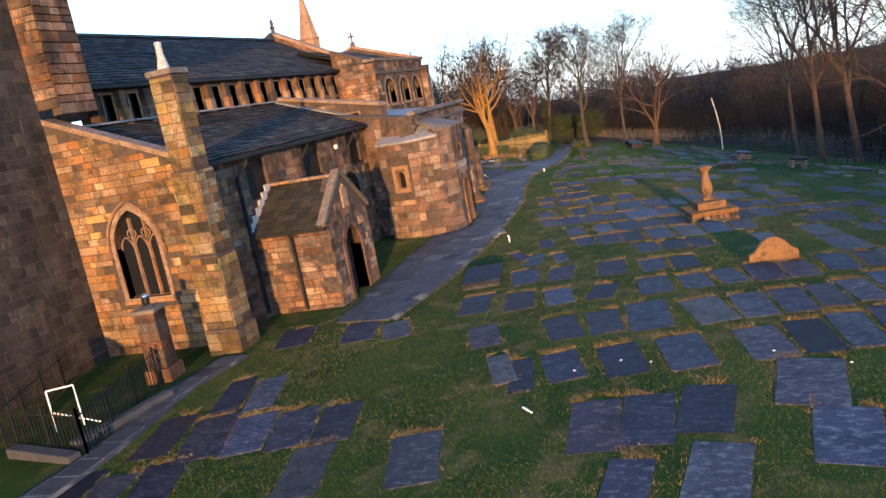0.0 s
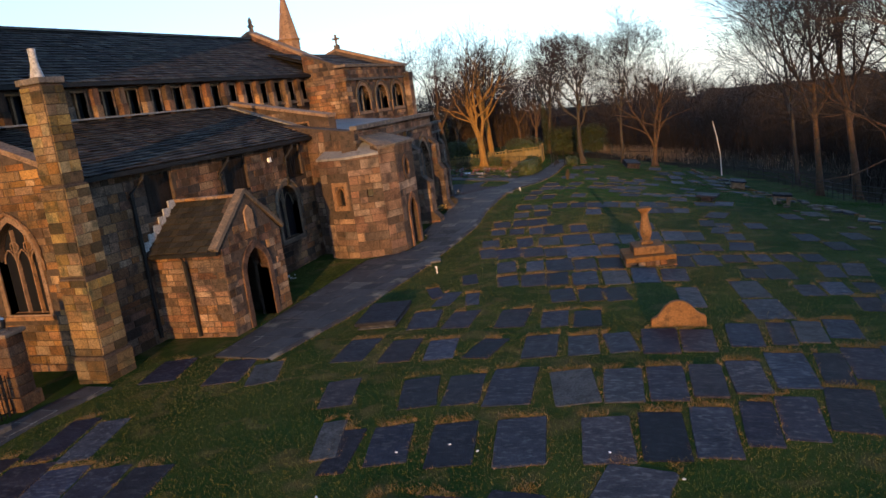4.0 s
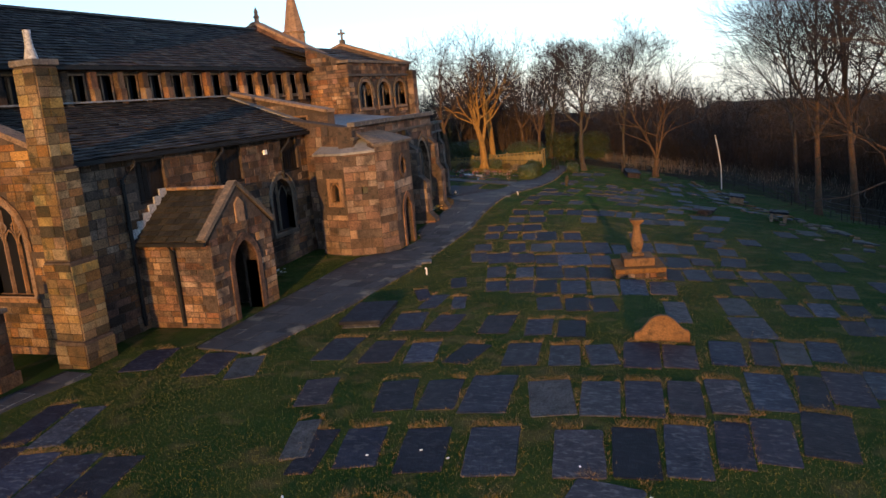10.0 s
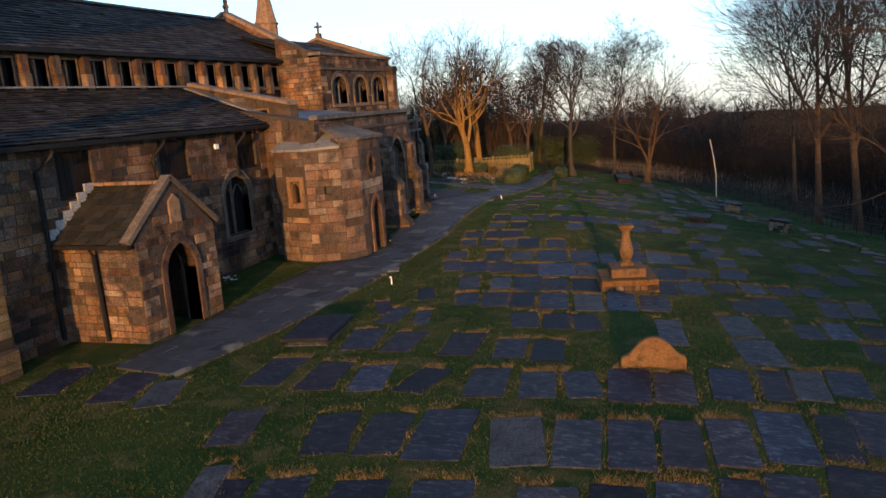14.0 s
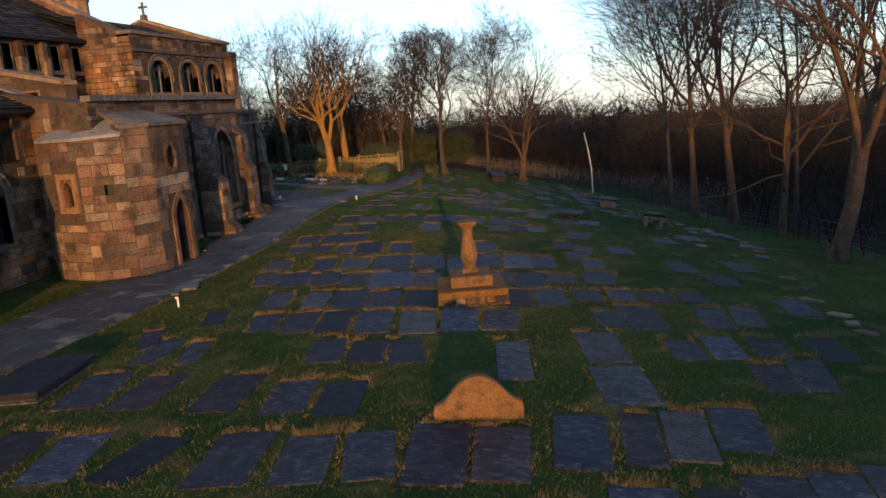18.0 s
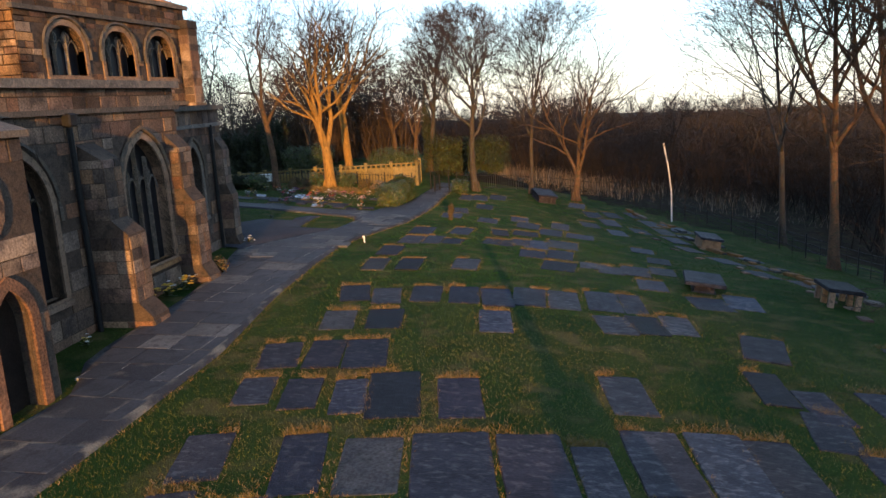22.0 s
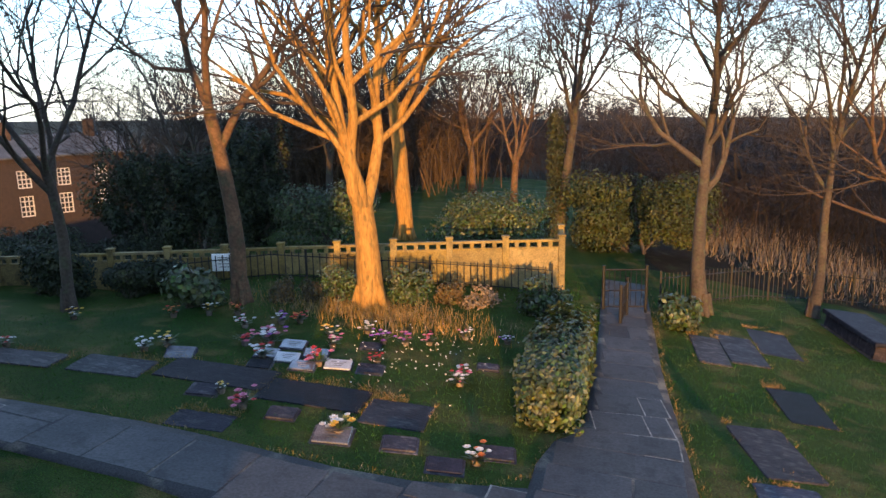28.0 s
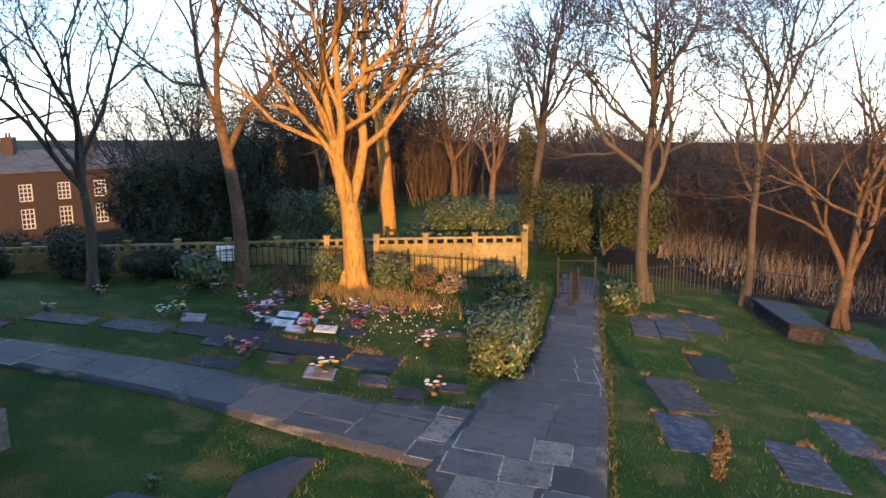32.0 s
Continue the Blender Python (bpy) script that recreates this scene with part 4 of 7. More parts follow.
beam(bm, (-15.95, 18.6, 8.22), (-15.95, 41.0, 8.22), 0.14, 0.13)
part("gutter", bm, IRON, church)
bm = bmesh.new()
beam(bm, (-21, 18.6, 10.95), (-21, 42.0, 10.95), 0.3, 0.1)
part("ridge", bm, SOOT, church)
bm = bmesh.new()
prism(bm, [(-26.1, 41.3, 3.0), (-15.9, 41.3, 3.0), (-15.9, 41.3, 8.55), (-21, 41.3, 11.2), (-26.1, 41.3, 8.55)], Vector((0, 0.7, 0)))
part("gable_wall", bm, STONE, church, "stepped east gable of the nave")
for s in (-1, 1):
    bm = bmesh.new()
    beam(bm, (-21 + s * 5.2, 41.65, 8.6), (-21, 41.65, 11.3), 0.85, 0.16)
    part("coping", bm, DRESSED, church)
bm = bmesh.new()
lathe(bm, [(0.16, 11.3), (0.12, 11.55), (0.2, 11.65), (0.1, 11.8), (0.13, 11.95), (0.02, 12.2)], (-21, 41.65, 0), 8)
part("finial", bm, DRESSED, church, "carved gable finial")
bm = bmesh.new()
lathe(bm, [(0.62, 9.8), (0.62, 10.9), (0.7, 11.0), (0.6, 11.1), (0.04, 13.9)], (-19.4, 43.0, -0.3), 8)
part("spirelet", bm, DRESSED, church, "slender octagonal stone spirelet")

for ob in set(church.children) - rest:
    ob.location.z -= 0.4

# chancel
fch = Face((-13.9, 38.7), (-13.9, 47.0))
chw = [(1.85, 1.5, 5.6, 6.3, 6.98), (4.25, 1.5, 5.6, 6.3, 6.98), (6.5, 1.5, 5.6, 6.3, 6.98)]
wall("chancel_wall", fch, rect(0, 8.3, -0.3, 8.0), [arch(*c) for c in chw], 0.6, church, STONE, 0.27, True, "sandstone chancel wall with parapet", [keep_out(*c) for c in chw])
for c in chw:
    window(fch, *c, 3, church, "three-light round-headed chancel window", True, DRESSED, bars=SOOT)
for z, w, h in ((7.35, 0.16, 0.12), (8.06, 0.7, 0.14), (4.7, 0.18, 0.14), (2.85, 0.16, 0.12)):
    bm = bmesh.new()
    beam(bm, fch.at(-0.1, z, -0.22 if w > 0.5 else 0.05), fch.at(8.4, z, -0.22 if w > 0.5 else 0.05), w, h)
    part("coping" if w > 0.5 else "string_course", bm, SOOT, church)
fcw = Face((-16.3, 38.7), (-13.9, 38.7))
wall("chancel_west_wall", fcw, [(0, 4.5), (0, 9.0), (2.4, 8.0), (2.4, 4.5)], [], 0.5, church, STONE, 0.27, False)
fce = Face((-13.9, 47.0), (-22.7, 47.0))
wall("chancel_east_wall", fce, [(0, -0.3), (0, 8.0), (4.4, 9.5), (8.8, 8.0), (8.8, -0.3)], [], 0.6, church, STONE_CH, 0.3, False)
slates("chancel_roof", (-14.4, 38.9, 7.95), (-14.4, 46.8, 7.95), (-18.3, 38.9, 9.3), (-18.3, 46.8, 9.3), 8, 0.6, church, SLATE)
slates("chancel_roof", (-22.2, 38.9, 7.95), (-22.2, 46.8, 7.95), (-18.3, 38.9, 9.3), (-18.3, 46.8, 9.3), 4, 0.8, church, SLATE)
bm = bmesh.new()
for s_ in (-1, 1):
    beam(bm, (-18.3 + s_ * 4.5, 46.85, 8.05), (-18.3, 46.85, 9.6), 0.7, 0.14)
part("coping", bm, DRESSED, church)
corner = None
for z0, z1, s_ in ((-0.3, 0.9, 0.9), (0.9, 2.85, 0.78), (2.85, 4.7, 0.70), (4.7, 7.3, 0.60), (7.3, 7.6, 0.68)):
    bm = bmesh.new()
    box(bm, (-13.82, 46.82, (z0 + z1) / 2), (s_, s_, z1 - z0), 0, 0.02)
    if corner is None:
        corner = part("corner_buttress", bm, SOOT, church, "stepped corner buttress of the chancel")
        continue
    part("stage", bm, STONE_CH if z1 > 4.7 else SOOT, corner)
    v, rng = z0, random.Random(int(z0 * 10))
    while v < z1 - 0.1 and z1 - z0 > 1:
        h = min(0.3 * rng.uniform(0.8, 1.2), z1 - v)
        for p, q in (((-s_ / 2, -s_ / 2), (s_ / 2, -s_ / 2)), ((s_ / 2, -s_ / 2), (s_ / 2, s_ / 2))):
            f = Face((-13.82 + p[0], 46.82 + p[1]), (-13.82 + q[0], 46.82 + q[1]))
            ob = new("stone", BLOCKS[STONE_CH.name][rng.randrange(5)])
            ob.parent = corner
            ob.matrix_basis = Matrix.Translation(f.at(s_ / 2, v + h / 2, 0.002)) @ f.turn() @ Matrix.Diagonal((s_ - 0.016, 0.02, h - 0.016, 1))
        v += h
bm = bmesh.new()
pipe(bm, [fch.at(7.9, 7.3, 0.1), fch.at(7.9, 0.0, 0.1)], 0.055)
part("downpipe", bm, IRON, church, "black iron downpipe")
bm = bmesh.new()
box(bm, (-18.3, 46.85, 9.7), (0.3, 0.3, 0.4), 0, 0.03)
box(bm, (-18.3, 46.85, 10.15), (0.12, 0.12, 0.8), 0, 0.02)
box(bm, (-18.3, 46.85, 10.28), (0.5, 0.12, 0.12), 0, 0.02)
part("gable_cross", bm, SOOT, church, "stone gable cross")

# south chapel
fs = Face((-8.65, 28.4), (-9.3, 38.2))
sw = [(4.05, 1.5, 1.1, 2.8, 3.85), (8.1, 1.75, 1.0, 2.75, 3.9)]
wall("chapel_wall", fs, rect(0, fs.length, -0.3, 5.0), [arch(*c) for c in sw], 0.6, church, STONE_CH, 0.31, True, "weathered sandstone chapel wall", [keep_out(*c) for c in sw])
for c in sw:
    window(fs, *c, 4, church, "tall four-light pointed chapel window", True, DRESSED, bars=SOOT)
fs2 = Face((-9.9, 38.2), (-10.45, 42.4))
c2 = (2.05, 0.9, 1.5, 2.75, 3.45)
wall("vestry_wall", fs2, rect(0, fs2.length, -0.3, 4.45), [arch(*c2)], 0.6, church, STONE_CH, 0.31, True, "weathered sandstone vestry wall", [keep_out(*c2)])
window(fs2, *c2, 2, church, "two-light pointed vestry window", True, SOOT)
fe = Face((-9.3, 38.2), (-10.28, 38.2))
wall("chapel_east_wall", fe, rect(0, 0.98, 4.0, 5.0), [], 0.5, church, STONE_CH, 0.31, False)
fe2 = Face((-10.45, 42.4), (-14.2, 42.8))
wall("vestry_east_wall", fe2, rect(0, fe2.length, -0.3, 4.45), [], 0.5, church, STONE_CH, 0.31, False)
fwc = Face((-16.2, 30.9), (-9.0, 28.45))
wall("chapel_west_wall", fwc, [(0, 4.5), (0, 6.0), (fwc.length, 5.0), (fwc.length, -0.3), (4, -0.3)], [], 0.5, church, STONE_CH, 0.31, False)
for f, z, h in ((fs, 4.55, 0.1), (fs, 5.08, 0.16), (fs2, 4.0, 0.1), (fs2, 4.5, 0.14)):
    bm = bmesh.new()
    beam(bm, f.at(-0.05, z, 0.03), f.at(f.length + 0.05, z, 0.03), 0.3 if h > 0.12 else 0.16, h)
    part("string_course", bm, SOOT, church)
bm = bmesh.new()
prism(bm, [(-9.0, 29.2, 4.85), (-16.2, 31.2, 5.6), (-14.1, 39.0, 5.35), (-9.5, 38.15, 4.85)], Vector((0, 0, -0.12)))
part("chapel_roof", bm, LEAD, church, "low-pitched pale lead chapel roof")
bm = bmesh.new()
prism(bm, [(-10.05, 38.25, 4.3), (-14.0, 38.25, 4.5), (-14.0, 42.65, 4.5), (-10.55, 42.3, 4.3)], Vector((0, 0, -0.1)))
part("vestry_roof", bm, LEAD, church)


def buttress(f, u, w, steps, material=STONE_CH):
    """steps: (height, depth) from the ground up, each with a sloped weathering on top."""
    prof, last = [(0, -0.3)], -0.3
    prof.append((steps[0][1], -0.3))
    for (h, d), nxt in zip(steps, steps[1:] + [(0, 0)]):
        prof += [(d, h - 0.3), (nxt[1] + 0.02, h)]
    prof.append((0, steps[-1][0] + 0.1))
    bm = bmesh.new()
    prism(bm, [f.at(u - w / 2, v, d) for d, v in prof], f.d * w)
    b = part("buttress", bm, MORTAR, church, "stepped sandstone buttress")
    rng = random.Random(int(u * 100))
    z0 = -0.25
    for h, d in steps:
        v = z0
        while v < h - 0.32:
            k = min(0.27 * rng.uniform(0.8, 1.2), h - 0.3 - v)
            for p, q, s in ((f.at(u - w / 2, 0, d), f.at(u + w / 2, 0, d), w), (f.at(u - w / 2, 0, 0), f.at(u - w / 2, 0, d), d)):
                g = Face((p.x, p.y), (q.x, q.y))
                if k > 0.08:
                    cut = s * rng.uniform(0.35, 0.65) if s > 0.4 else s
                    for u0, u1 in ((0, cut), (cut, s)):
                        if u1 - u0 < 0.05:
                            continue
                        ob = new("stone", BLOCKS[material.name][rng.randrange(5)])
                        ob.parent = b
                        ob.matrix_basis = Matrix.Translation(g.at((u0 + u1) / 2, v + k / 2, 0.002)) @ g.turn() @ Matrix.Diagonal((u1 - u0 - 0.014, 0.024, k - 0.014, 1))
            v += k
        z0 = h
    return b


buttress(fs, 6.1, 0.62, [(0.7, 1.15), (2.4, 0.85), (3.9, 0.5)])
buttress(fs, 9.48, 0.6, [(0.7, 0.75), (2.6, 0.55), (3.9, 0.32)])
buttress(fs2, 3.95, 0.5, [(0.6, 0.5), (2.2, 0.36), (3.6, 0.22)])
bm = bmesh.new()
pipe(bm, [fs.at(5.55, 4.5, 0.1), fs.at(5.55, 0.0, 0.12)], 0.06)
dp = part("downpipe", bm, IRON, church, "black iron downpipe with hopper")
bm = bmesh.new()
box(bm, fs.at(5.55, 4.4, 0.12), (0.2, 0.22, 0.26), 0, 0.03)
part("hopper", bm, IRON, dp)
bm = bmesh.new()
pipe(bm, [fs2.at(3.3, 4.0, 0.1), fs2.at(3.3, 0.0, 0.1)], 0.055)
part("downpipe", bm, IRON, church, "black iron downpipe")

# stone parapet between the aisle roof and the chapel roof, with a small latticed window
fpp = Face((-16.3, 31.5), (-10.5, 30.02))
lw = (5.8 * 0.66, 5.8 * 0.84)
wall("parapet_wall", fpp, [(0, 5.0), (0, 6.75), (fpp.length, 5.6), (fpp.length, 4.2), (3.0, 4.2)], [rect(lw[0], lw[1], 4.9, 5.55)], 0.4, church, STONE_CH, 0.28, False, "sandstone parapet above the aisle roof")
bm = bmesh.new()
beam(bm, fpp.at(-0.1, 6.81, -0.12), fpp.at(fpp.length + 0.1, 5.66, -0.12), 0.5, 0.12)
part("coping", bm, DRESSED, church, "stone coping of the parapet")
bm = bmesh.new()
ring(bm, fpp, rect(lw[0] + 0.07, lw[1] - 0.07, 4.9, 5.48), rect(lw[0], lw[1], 4.84, 5.55), -0.1, 0.04)
win = part("window", bm, DRESSED, church, "small square latticed window")
bm = bmesh.new()
bm.faces.new([bm.verts.new(fpp.at(a, b, -0.09)) for a, b in rect(lw[0], lw[1], 4.85, 5.53)])
part("pane", bm, GLASS, win)

# canted stair block in the angle
cant = [(-10.35, 28.35), (-8.95, 28.0), (-7.75, 28.35), (-7.4, 29.1), (-7.45, 31.0), (-8.9, 31.15)]
for k, (p, q) in enumerate(zip(cant, cant[1:])):
    f = Face(p, q)
    holes, out = [], []
    if k == 0:
        holes, out = [arch(0.95, 0.38, 2.2, 2.6, 2.9)], [rect(0.56, 1.34, 1.95, 3.1)]
    if k == 1:
        holes = [arch(0.75, 0.24, 2.45, 2.8, 2.98)]
    if k == 3:
        door = (1.15, 0.72, 0.1, 1.45, 2.05)
        oval = [(1.0 + 0.24 * math.cos(t * 0.5236), 3.3 + 0.34 * math.sin(t * 0.5236)) for t in range(12)]
        holes, out = [arch(*door), oval], [keep_out(*door), [(1.0 + (x - 1) * 1.5, 3.3 + (y - 3.3) * 1.5) for x, y in oval]]
    top = 4.05 if k < 2 else 4.35
    wall("stair_wall", f, rect(0, f.length, -0.3, top), holes, 0.4, church, STONE_CH, 0.3, True, "canted sandstone stair block", out)
    if k == 0:
        bm = bmesh.new()
        ring(bm, f, rect(0.72, 1.18, 2.15, 2.95), rect(0.56, 1.34, 2.0, 3.1), -0.05, 0.06)
        win = part("window", bm, DRESSED, church, "small square-framed lancet window")
        bm = bmesh.new()
        ring(bm, f, arch(0.95, 0.36, 2.2, 2.6, 2.88), arch(0.95, 0.38, 2.2, 2.6, 2.9, grow=0.05), -0.12, 0.035)
        part("surround", bm, DRESSED, win)
        bm = bmesh.new()
        bm.faces.new([bm.verts.new(f.at(x, y, -0.2)) for x, y in rect(0.75, 1.15, 2.2, 2.9)])
        part("pane", bm, GLASS, win)
    if k == 1:
        bm = bmesh.new()
        bm.faces.new([bm.verts.new(f.at(x, y, -0.2)) for x, y in rect(0.55, 0.95, 2.4, 3.0)])
        part("pane", bm, GLASS, church)
    if k == 3:
        bm = bmesh.new()
        ring(bm, f, arch(*door), arch(*door, grow=0.17), -0.2, 0.05)
        dr = part("doorway", bm, STONE, church, "narrow pointed stone doorway with a dark door")
        bm = bmesh.new()
        bm.faces.new([bm.verts.new(f.at(x, y, -0.25)) for x, y in arch(*door, grow=0.02)])
        part("door_leaf", bm, TIMBER, dr, "dark plank door")
        bm = bmesh.new()
        ring(bm, f, oval, [(1.0 + (x - 1) * 1.45, 3.3 + (y - 3.3) * 1.45) for x, y in oval], -0.1, 0.05)
        ov = part("window", bm, STONE, church, "oval window with a stone ring")
        bm = bmesh.new()
        bm.faces.new([bm.verts.new(f.at(x, y, -0.2)) for x, y in oval])
        part("pane", bm, GLASS, ov)
bm = bmesh.new()
c = [(x, y) for x, y in cant]
prism(bm, [(-10.4, 28.3, 4.05), (-8.95, 27.95, 4.05), (-7.7, 28.3, 4.1), (-8.5, 29.3, 4.62), (-10.2, 29.6, 4.62)], Vector((0, 0, -0.08)))
part("stair_roof", bm, LEAD, church, "sloping pale lead roof")
bm = bmesh.new()
prism(bm, [(-7.7, 28.3, 4.3), (-7.3, 29.05, 4.32), (-7.35, 31.1, 4.32), (-8.9, 31.2, 4.75), (-8.7, 28.9, 4.75)], Vector((0, 0, -0.1)))
part("stair_roof", bm, SOOT, church, "stone slab roof of the stair block")

# south porch
pf = Face((-8.7, 19.45), (-8.7, 22.45))
pdoor = (1.5, 1.15, -0.1, 1.45, 2.2)
gable = [(0, -0.3), (0, 2.5), (1.5, 3.85), (3.0, 2.5), (3.0, -0.3)]
wall("porch_front", pf, gable, [arch(*pdoor)], 0.5, church, STONE, 0.26, True, "sandstone porch front with a round-headed doorway", [keep_out(*pdoor), rect(1.28, 1.72, 2.75, 3.45)])
bm = bmesh.new()
ring(bm, pf, arch(*pdoor), arch(*pdoor, grow=0.19), -0.4, 0.05)
part("doorway", bm, STONE, church, "moulded pinkish stone doorway")
bm = bmesh.new()
prism(bm, [pf.at(1.3, 2.75, 0), pf.at(1.7, 2.75, 0), pf.at(1.7, 3.3, 0), pf.at(1.5, 3.48, 0), pf.at(1.3, 3.3, 0)], pf.n * 0.06)
part("niche_panel", bm, DRESSED, church, "carved stone panel over the doorway")
pwf = Face((-11.2, 19.465), (-8.715, 19.465))
wall("porch_west_wall", pwf, rect(0, 2.485, -0.3, 2.45), [], 0.45, church, STONE, 0.26, True, "sunlit porch side wall")
pef = Face((-8.715, 22.435), (-11.2, 22.435))
wall("porch_east_wall", pef, rect(0, 2.485, -0.3, 2.45), [], 0.45, church, STONE, 0.26, False)
slates("porch_roof", (-11.15, 19.25, 2.48), (-8.75, 19.25, 2.48), (-11.15, 20.95, 3.72), (-8.75, 20.95, 3.72), 9, 0.34, church, SLATE_MOSS, 90, "mossy stone slate porch roof")
slates("porch_roof", (-11.15, 22.65, 2.48), (-8.75, 22.65, 2.48), (-11.15, 20.95, 3.72), (-8.75, 20.95, 3.72), 9, 0.34, church, SLATE_MOSS, 0)
for k in range(6):
    part("ridge_tile", boxed((-10.95 + 0.4 * k, 20.95, 3.79), (0.38, 0.24, 0.09), 0, 0.02), DRESSED, church, "pale stone ridge tile")
for s in (-1, 1):
    bm = bmesh.new()
    beam(bm, (-8.78, 20.95 + s * 1.72, 2.52), (-8.78, 20.95, 3.92), 0.26, 0.12)
    part("coping", bm, SOOT, church)
for k in range(6):
    bm = bmesh.new()
    box(bm, (-11.14, 19.4 + 0.26 * k, 2.72 + 0.2 * k), (0.05, 0.3, 0.26))
    part("stepped_flashing", bm, PALE_METAL, church, "white stepped flashing")
bm = bmesh.new()
beam(bm, (-11.2, 19.2, 2.42), (-8.65, 19.2, 2.42), 0.1, 0.1)
part("gutter", bm, IRON, church)
bm = bmesh.new()
pipe(bm, [(-9.9, 19.2, 2.4), (-9.9, 19.3, 2.2), (-9.9, 19.38, 0.0)])
part("downpipe", bm, IRON, church, "black iron downpipe")
buttress(fa, 5.75, 0.5, [(1.0, 0.7), (2.3, 0.4)], STONE)

church.location.z -= 0.35


# ---- paths: a bed with flagstones bedded in it ----
def strip(name, pts_l, pts_r, material, lift, label, category, n=14):
    v, fcs = [], []
    rows = len(pts_l)
    for a, b in zip(pts_l, pts_r):
        for k in range(n + 1):
            e = 0.02 if k == 1 else 0.98 if k == n - 1 else k / n
            x, y = a[0] + (b[0] - a[0]) * e, a[1] + (b[1] - a[1]) * e
            v.append((x, y, ground_z(x, y) + lift + (0.03 if 0 < k < n else -0.03)))
    for j in range(rows - 1):
        for k in range(n):
            i = j * (n + 1) + k
            fcs.append((i, i + 1, i + n + 2, i + n + 1))
    return tagged(raw(name, v, fcs, material, None, smooth=True), label, category, kind="structure")


def along(pts, m):
    """Points evenly spread along a broken line."""
    pts = [Vector((*p, 0)) for p in pts]
    seg = [(b - a).length for a, b in zip(pts, pts[1:])]
    out = []
    for k in range(m + 1):
        s = sum(seg) * k / m
        for i, q in enumerate(seg):
            if s <= q + 1e-6 or i == len(seg) - 1:
                p = pts[i].lerp(pts[i + 1], min(s / q, 1))
                out.append((p.x, p.y))
                break
            s -= q
    return out


main_r = along([(-6.3, 17.5), (-5.75, 21), (-5.5, 26.5), (-5.75, 33), (-6.4, 37), (-6.95, 43), (-6.35, 48), (-6.45, 52), (-6.75, 56), (-7.0, 62)], 60)
main_l = along([(-8.3, 17.8), (-8.5, 22.4), (-8.6, 27.6), (-7.3, 28.5), (-7.25, 31.0), (-8.1, 32.4), (-8.4, 36), (-8.8, 38.2), (-9.7, 41.2), (-8.2, 45.6), (-8.2, 47.9), (-8.6, 48.6), (-8.45, 50.9), (-8.45, 52.2), (-7.95, 52.45), (-7.95, 57), (-8.1, 62)], 60)
path = strip("path", main_l, main_r, PAVING, 0.02, "worn stone-flagged churchyard path", "path")
cross_u = along([(-30, 47.2), (-22, 49.6), (-15.8, 50.5), (-13.2, 50.65), (-10.7, 50.45), (-9.6, 50.5), (-8.5, 50.85), (-7.95, 51.0)], 24)
cross_l = along([(-30, 46.0), (-22, 48.4), (-15.0, 49.4), (-12.4, 49.3), (-10.5, 48.9), (-9.3, 48.7), (-8.0, 48.6)], 24)
path2 = strip("path", cross_l, cross_u, PAVING, 0.012, "flagged path along the memorial garden", "path", 6)
edge_l = along([(-11.1, 8.0), (-10.75, 11.0), (-11.15, 13.8), (-10.9, 16.0)], 12)
edge_r = along([(-10.0, 8.0), (-9.9, 11.0), (-10.25, 13.8), (-9.9, 15.9)], 12)
path3 = strip("path", edge_l, edge_r, PAVING, 0.01, "narrow flagged edge path beside the tower railings", "path", 6)
yard_l = along([(-13.2, 42.0), (-12.3, 45.0)], 8)
yard_r = along([(-9.65, 41.4), (-8.2, 45.55)], 8)
strip("pavement", yard_l, yard_r, APRON, 0.022, "bare dark paved apron beside the church", "pavement", 8)
bay_l = along([(-12.3, 44.9), (-11.5, 46.75)], 5)
bay_r = along([(-9.5, 45.45), (-9.75, 46.85)], 5)
strip("pavement", bay_l, bay_r, APRON, 0.018, "dark worn paving running into the lawn", "pavement", 6)
tip_l = along([(-10.3, 46.7), (-10.5, 47.5), (-10.2, 48.2)], 6)
tip_r = along([(-9.7, 46.8), (-9.85, 47.6), (-9.84, 48.3)], 6)
strip("pavement", tip_l, tip_r, APRON, 0.014, "narrow tongue of dark paving in the lawn", "pavement", 4)


def flag_mesh(k):
    rng = random.Random(90 + k)
    bm = bmesh.new()
    q = [(-0.5, -0.5), (0, -0.505), (0.5, -0.5), (0.5, 0.5), (0, 0.5), (-0.5, 0.5)]
    q = [(x + rng.uniform(-0.012, 0.012), y + rng.uniform(-0.012, 0.012)) for x, y in q]
    lo, md, up = ([bm.verts.new((x * s, y * s, z)) for x, y in q] for s, z in ((1, -0.05), (1, 0.006), (0.985, 0.010)))
    for a, b in ((lo, md), (md, up)):
        for i in range(6):
            bm.faces.new((a[i], a[(i + 1) % 6], b[(i + 1) % 6], b[i]))
    bm.faces.new(up)
    bmesh.ops.recalc_face_normals(bm, faces=bm.faces[:])
    me = bpy.data.meshes.new("flagstone")
    bm.to_mesh(me)
    bm.free()
    me.materials.append(FLAG)
    return me


FLAGS = [flag_mesh(k) for k in range(6)]
JOINTS = [me.copy() for me in FLAGS[:3]]
for me in JOINTS:
    me.name = "mortar_joint"
    me.materials[0] = LIME
PALE_FLAGS = [me.copy() for me in FLAGS]
for me in PALE_FLAGS:
    me.materials[0] = PALE_FLAG


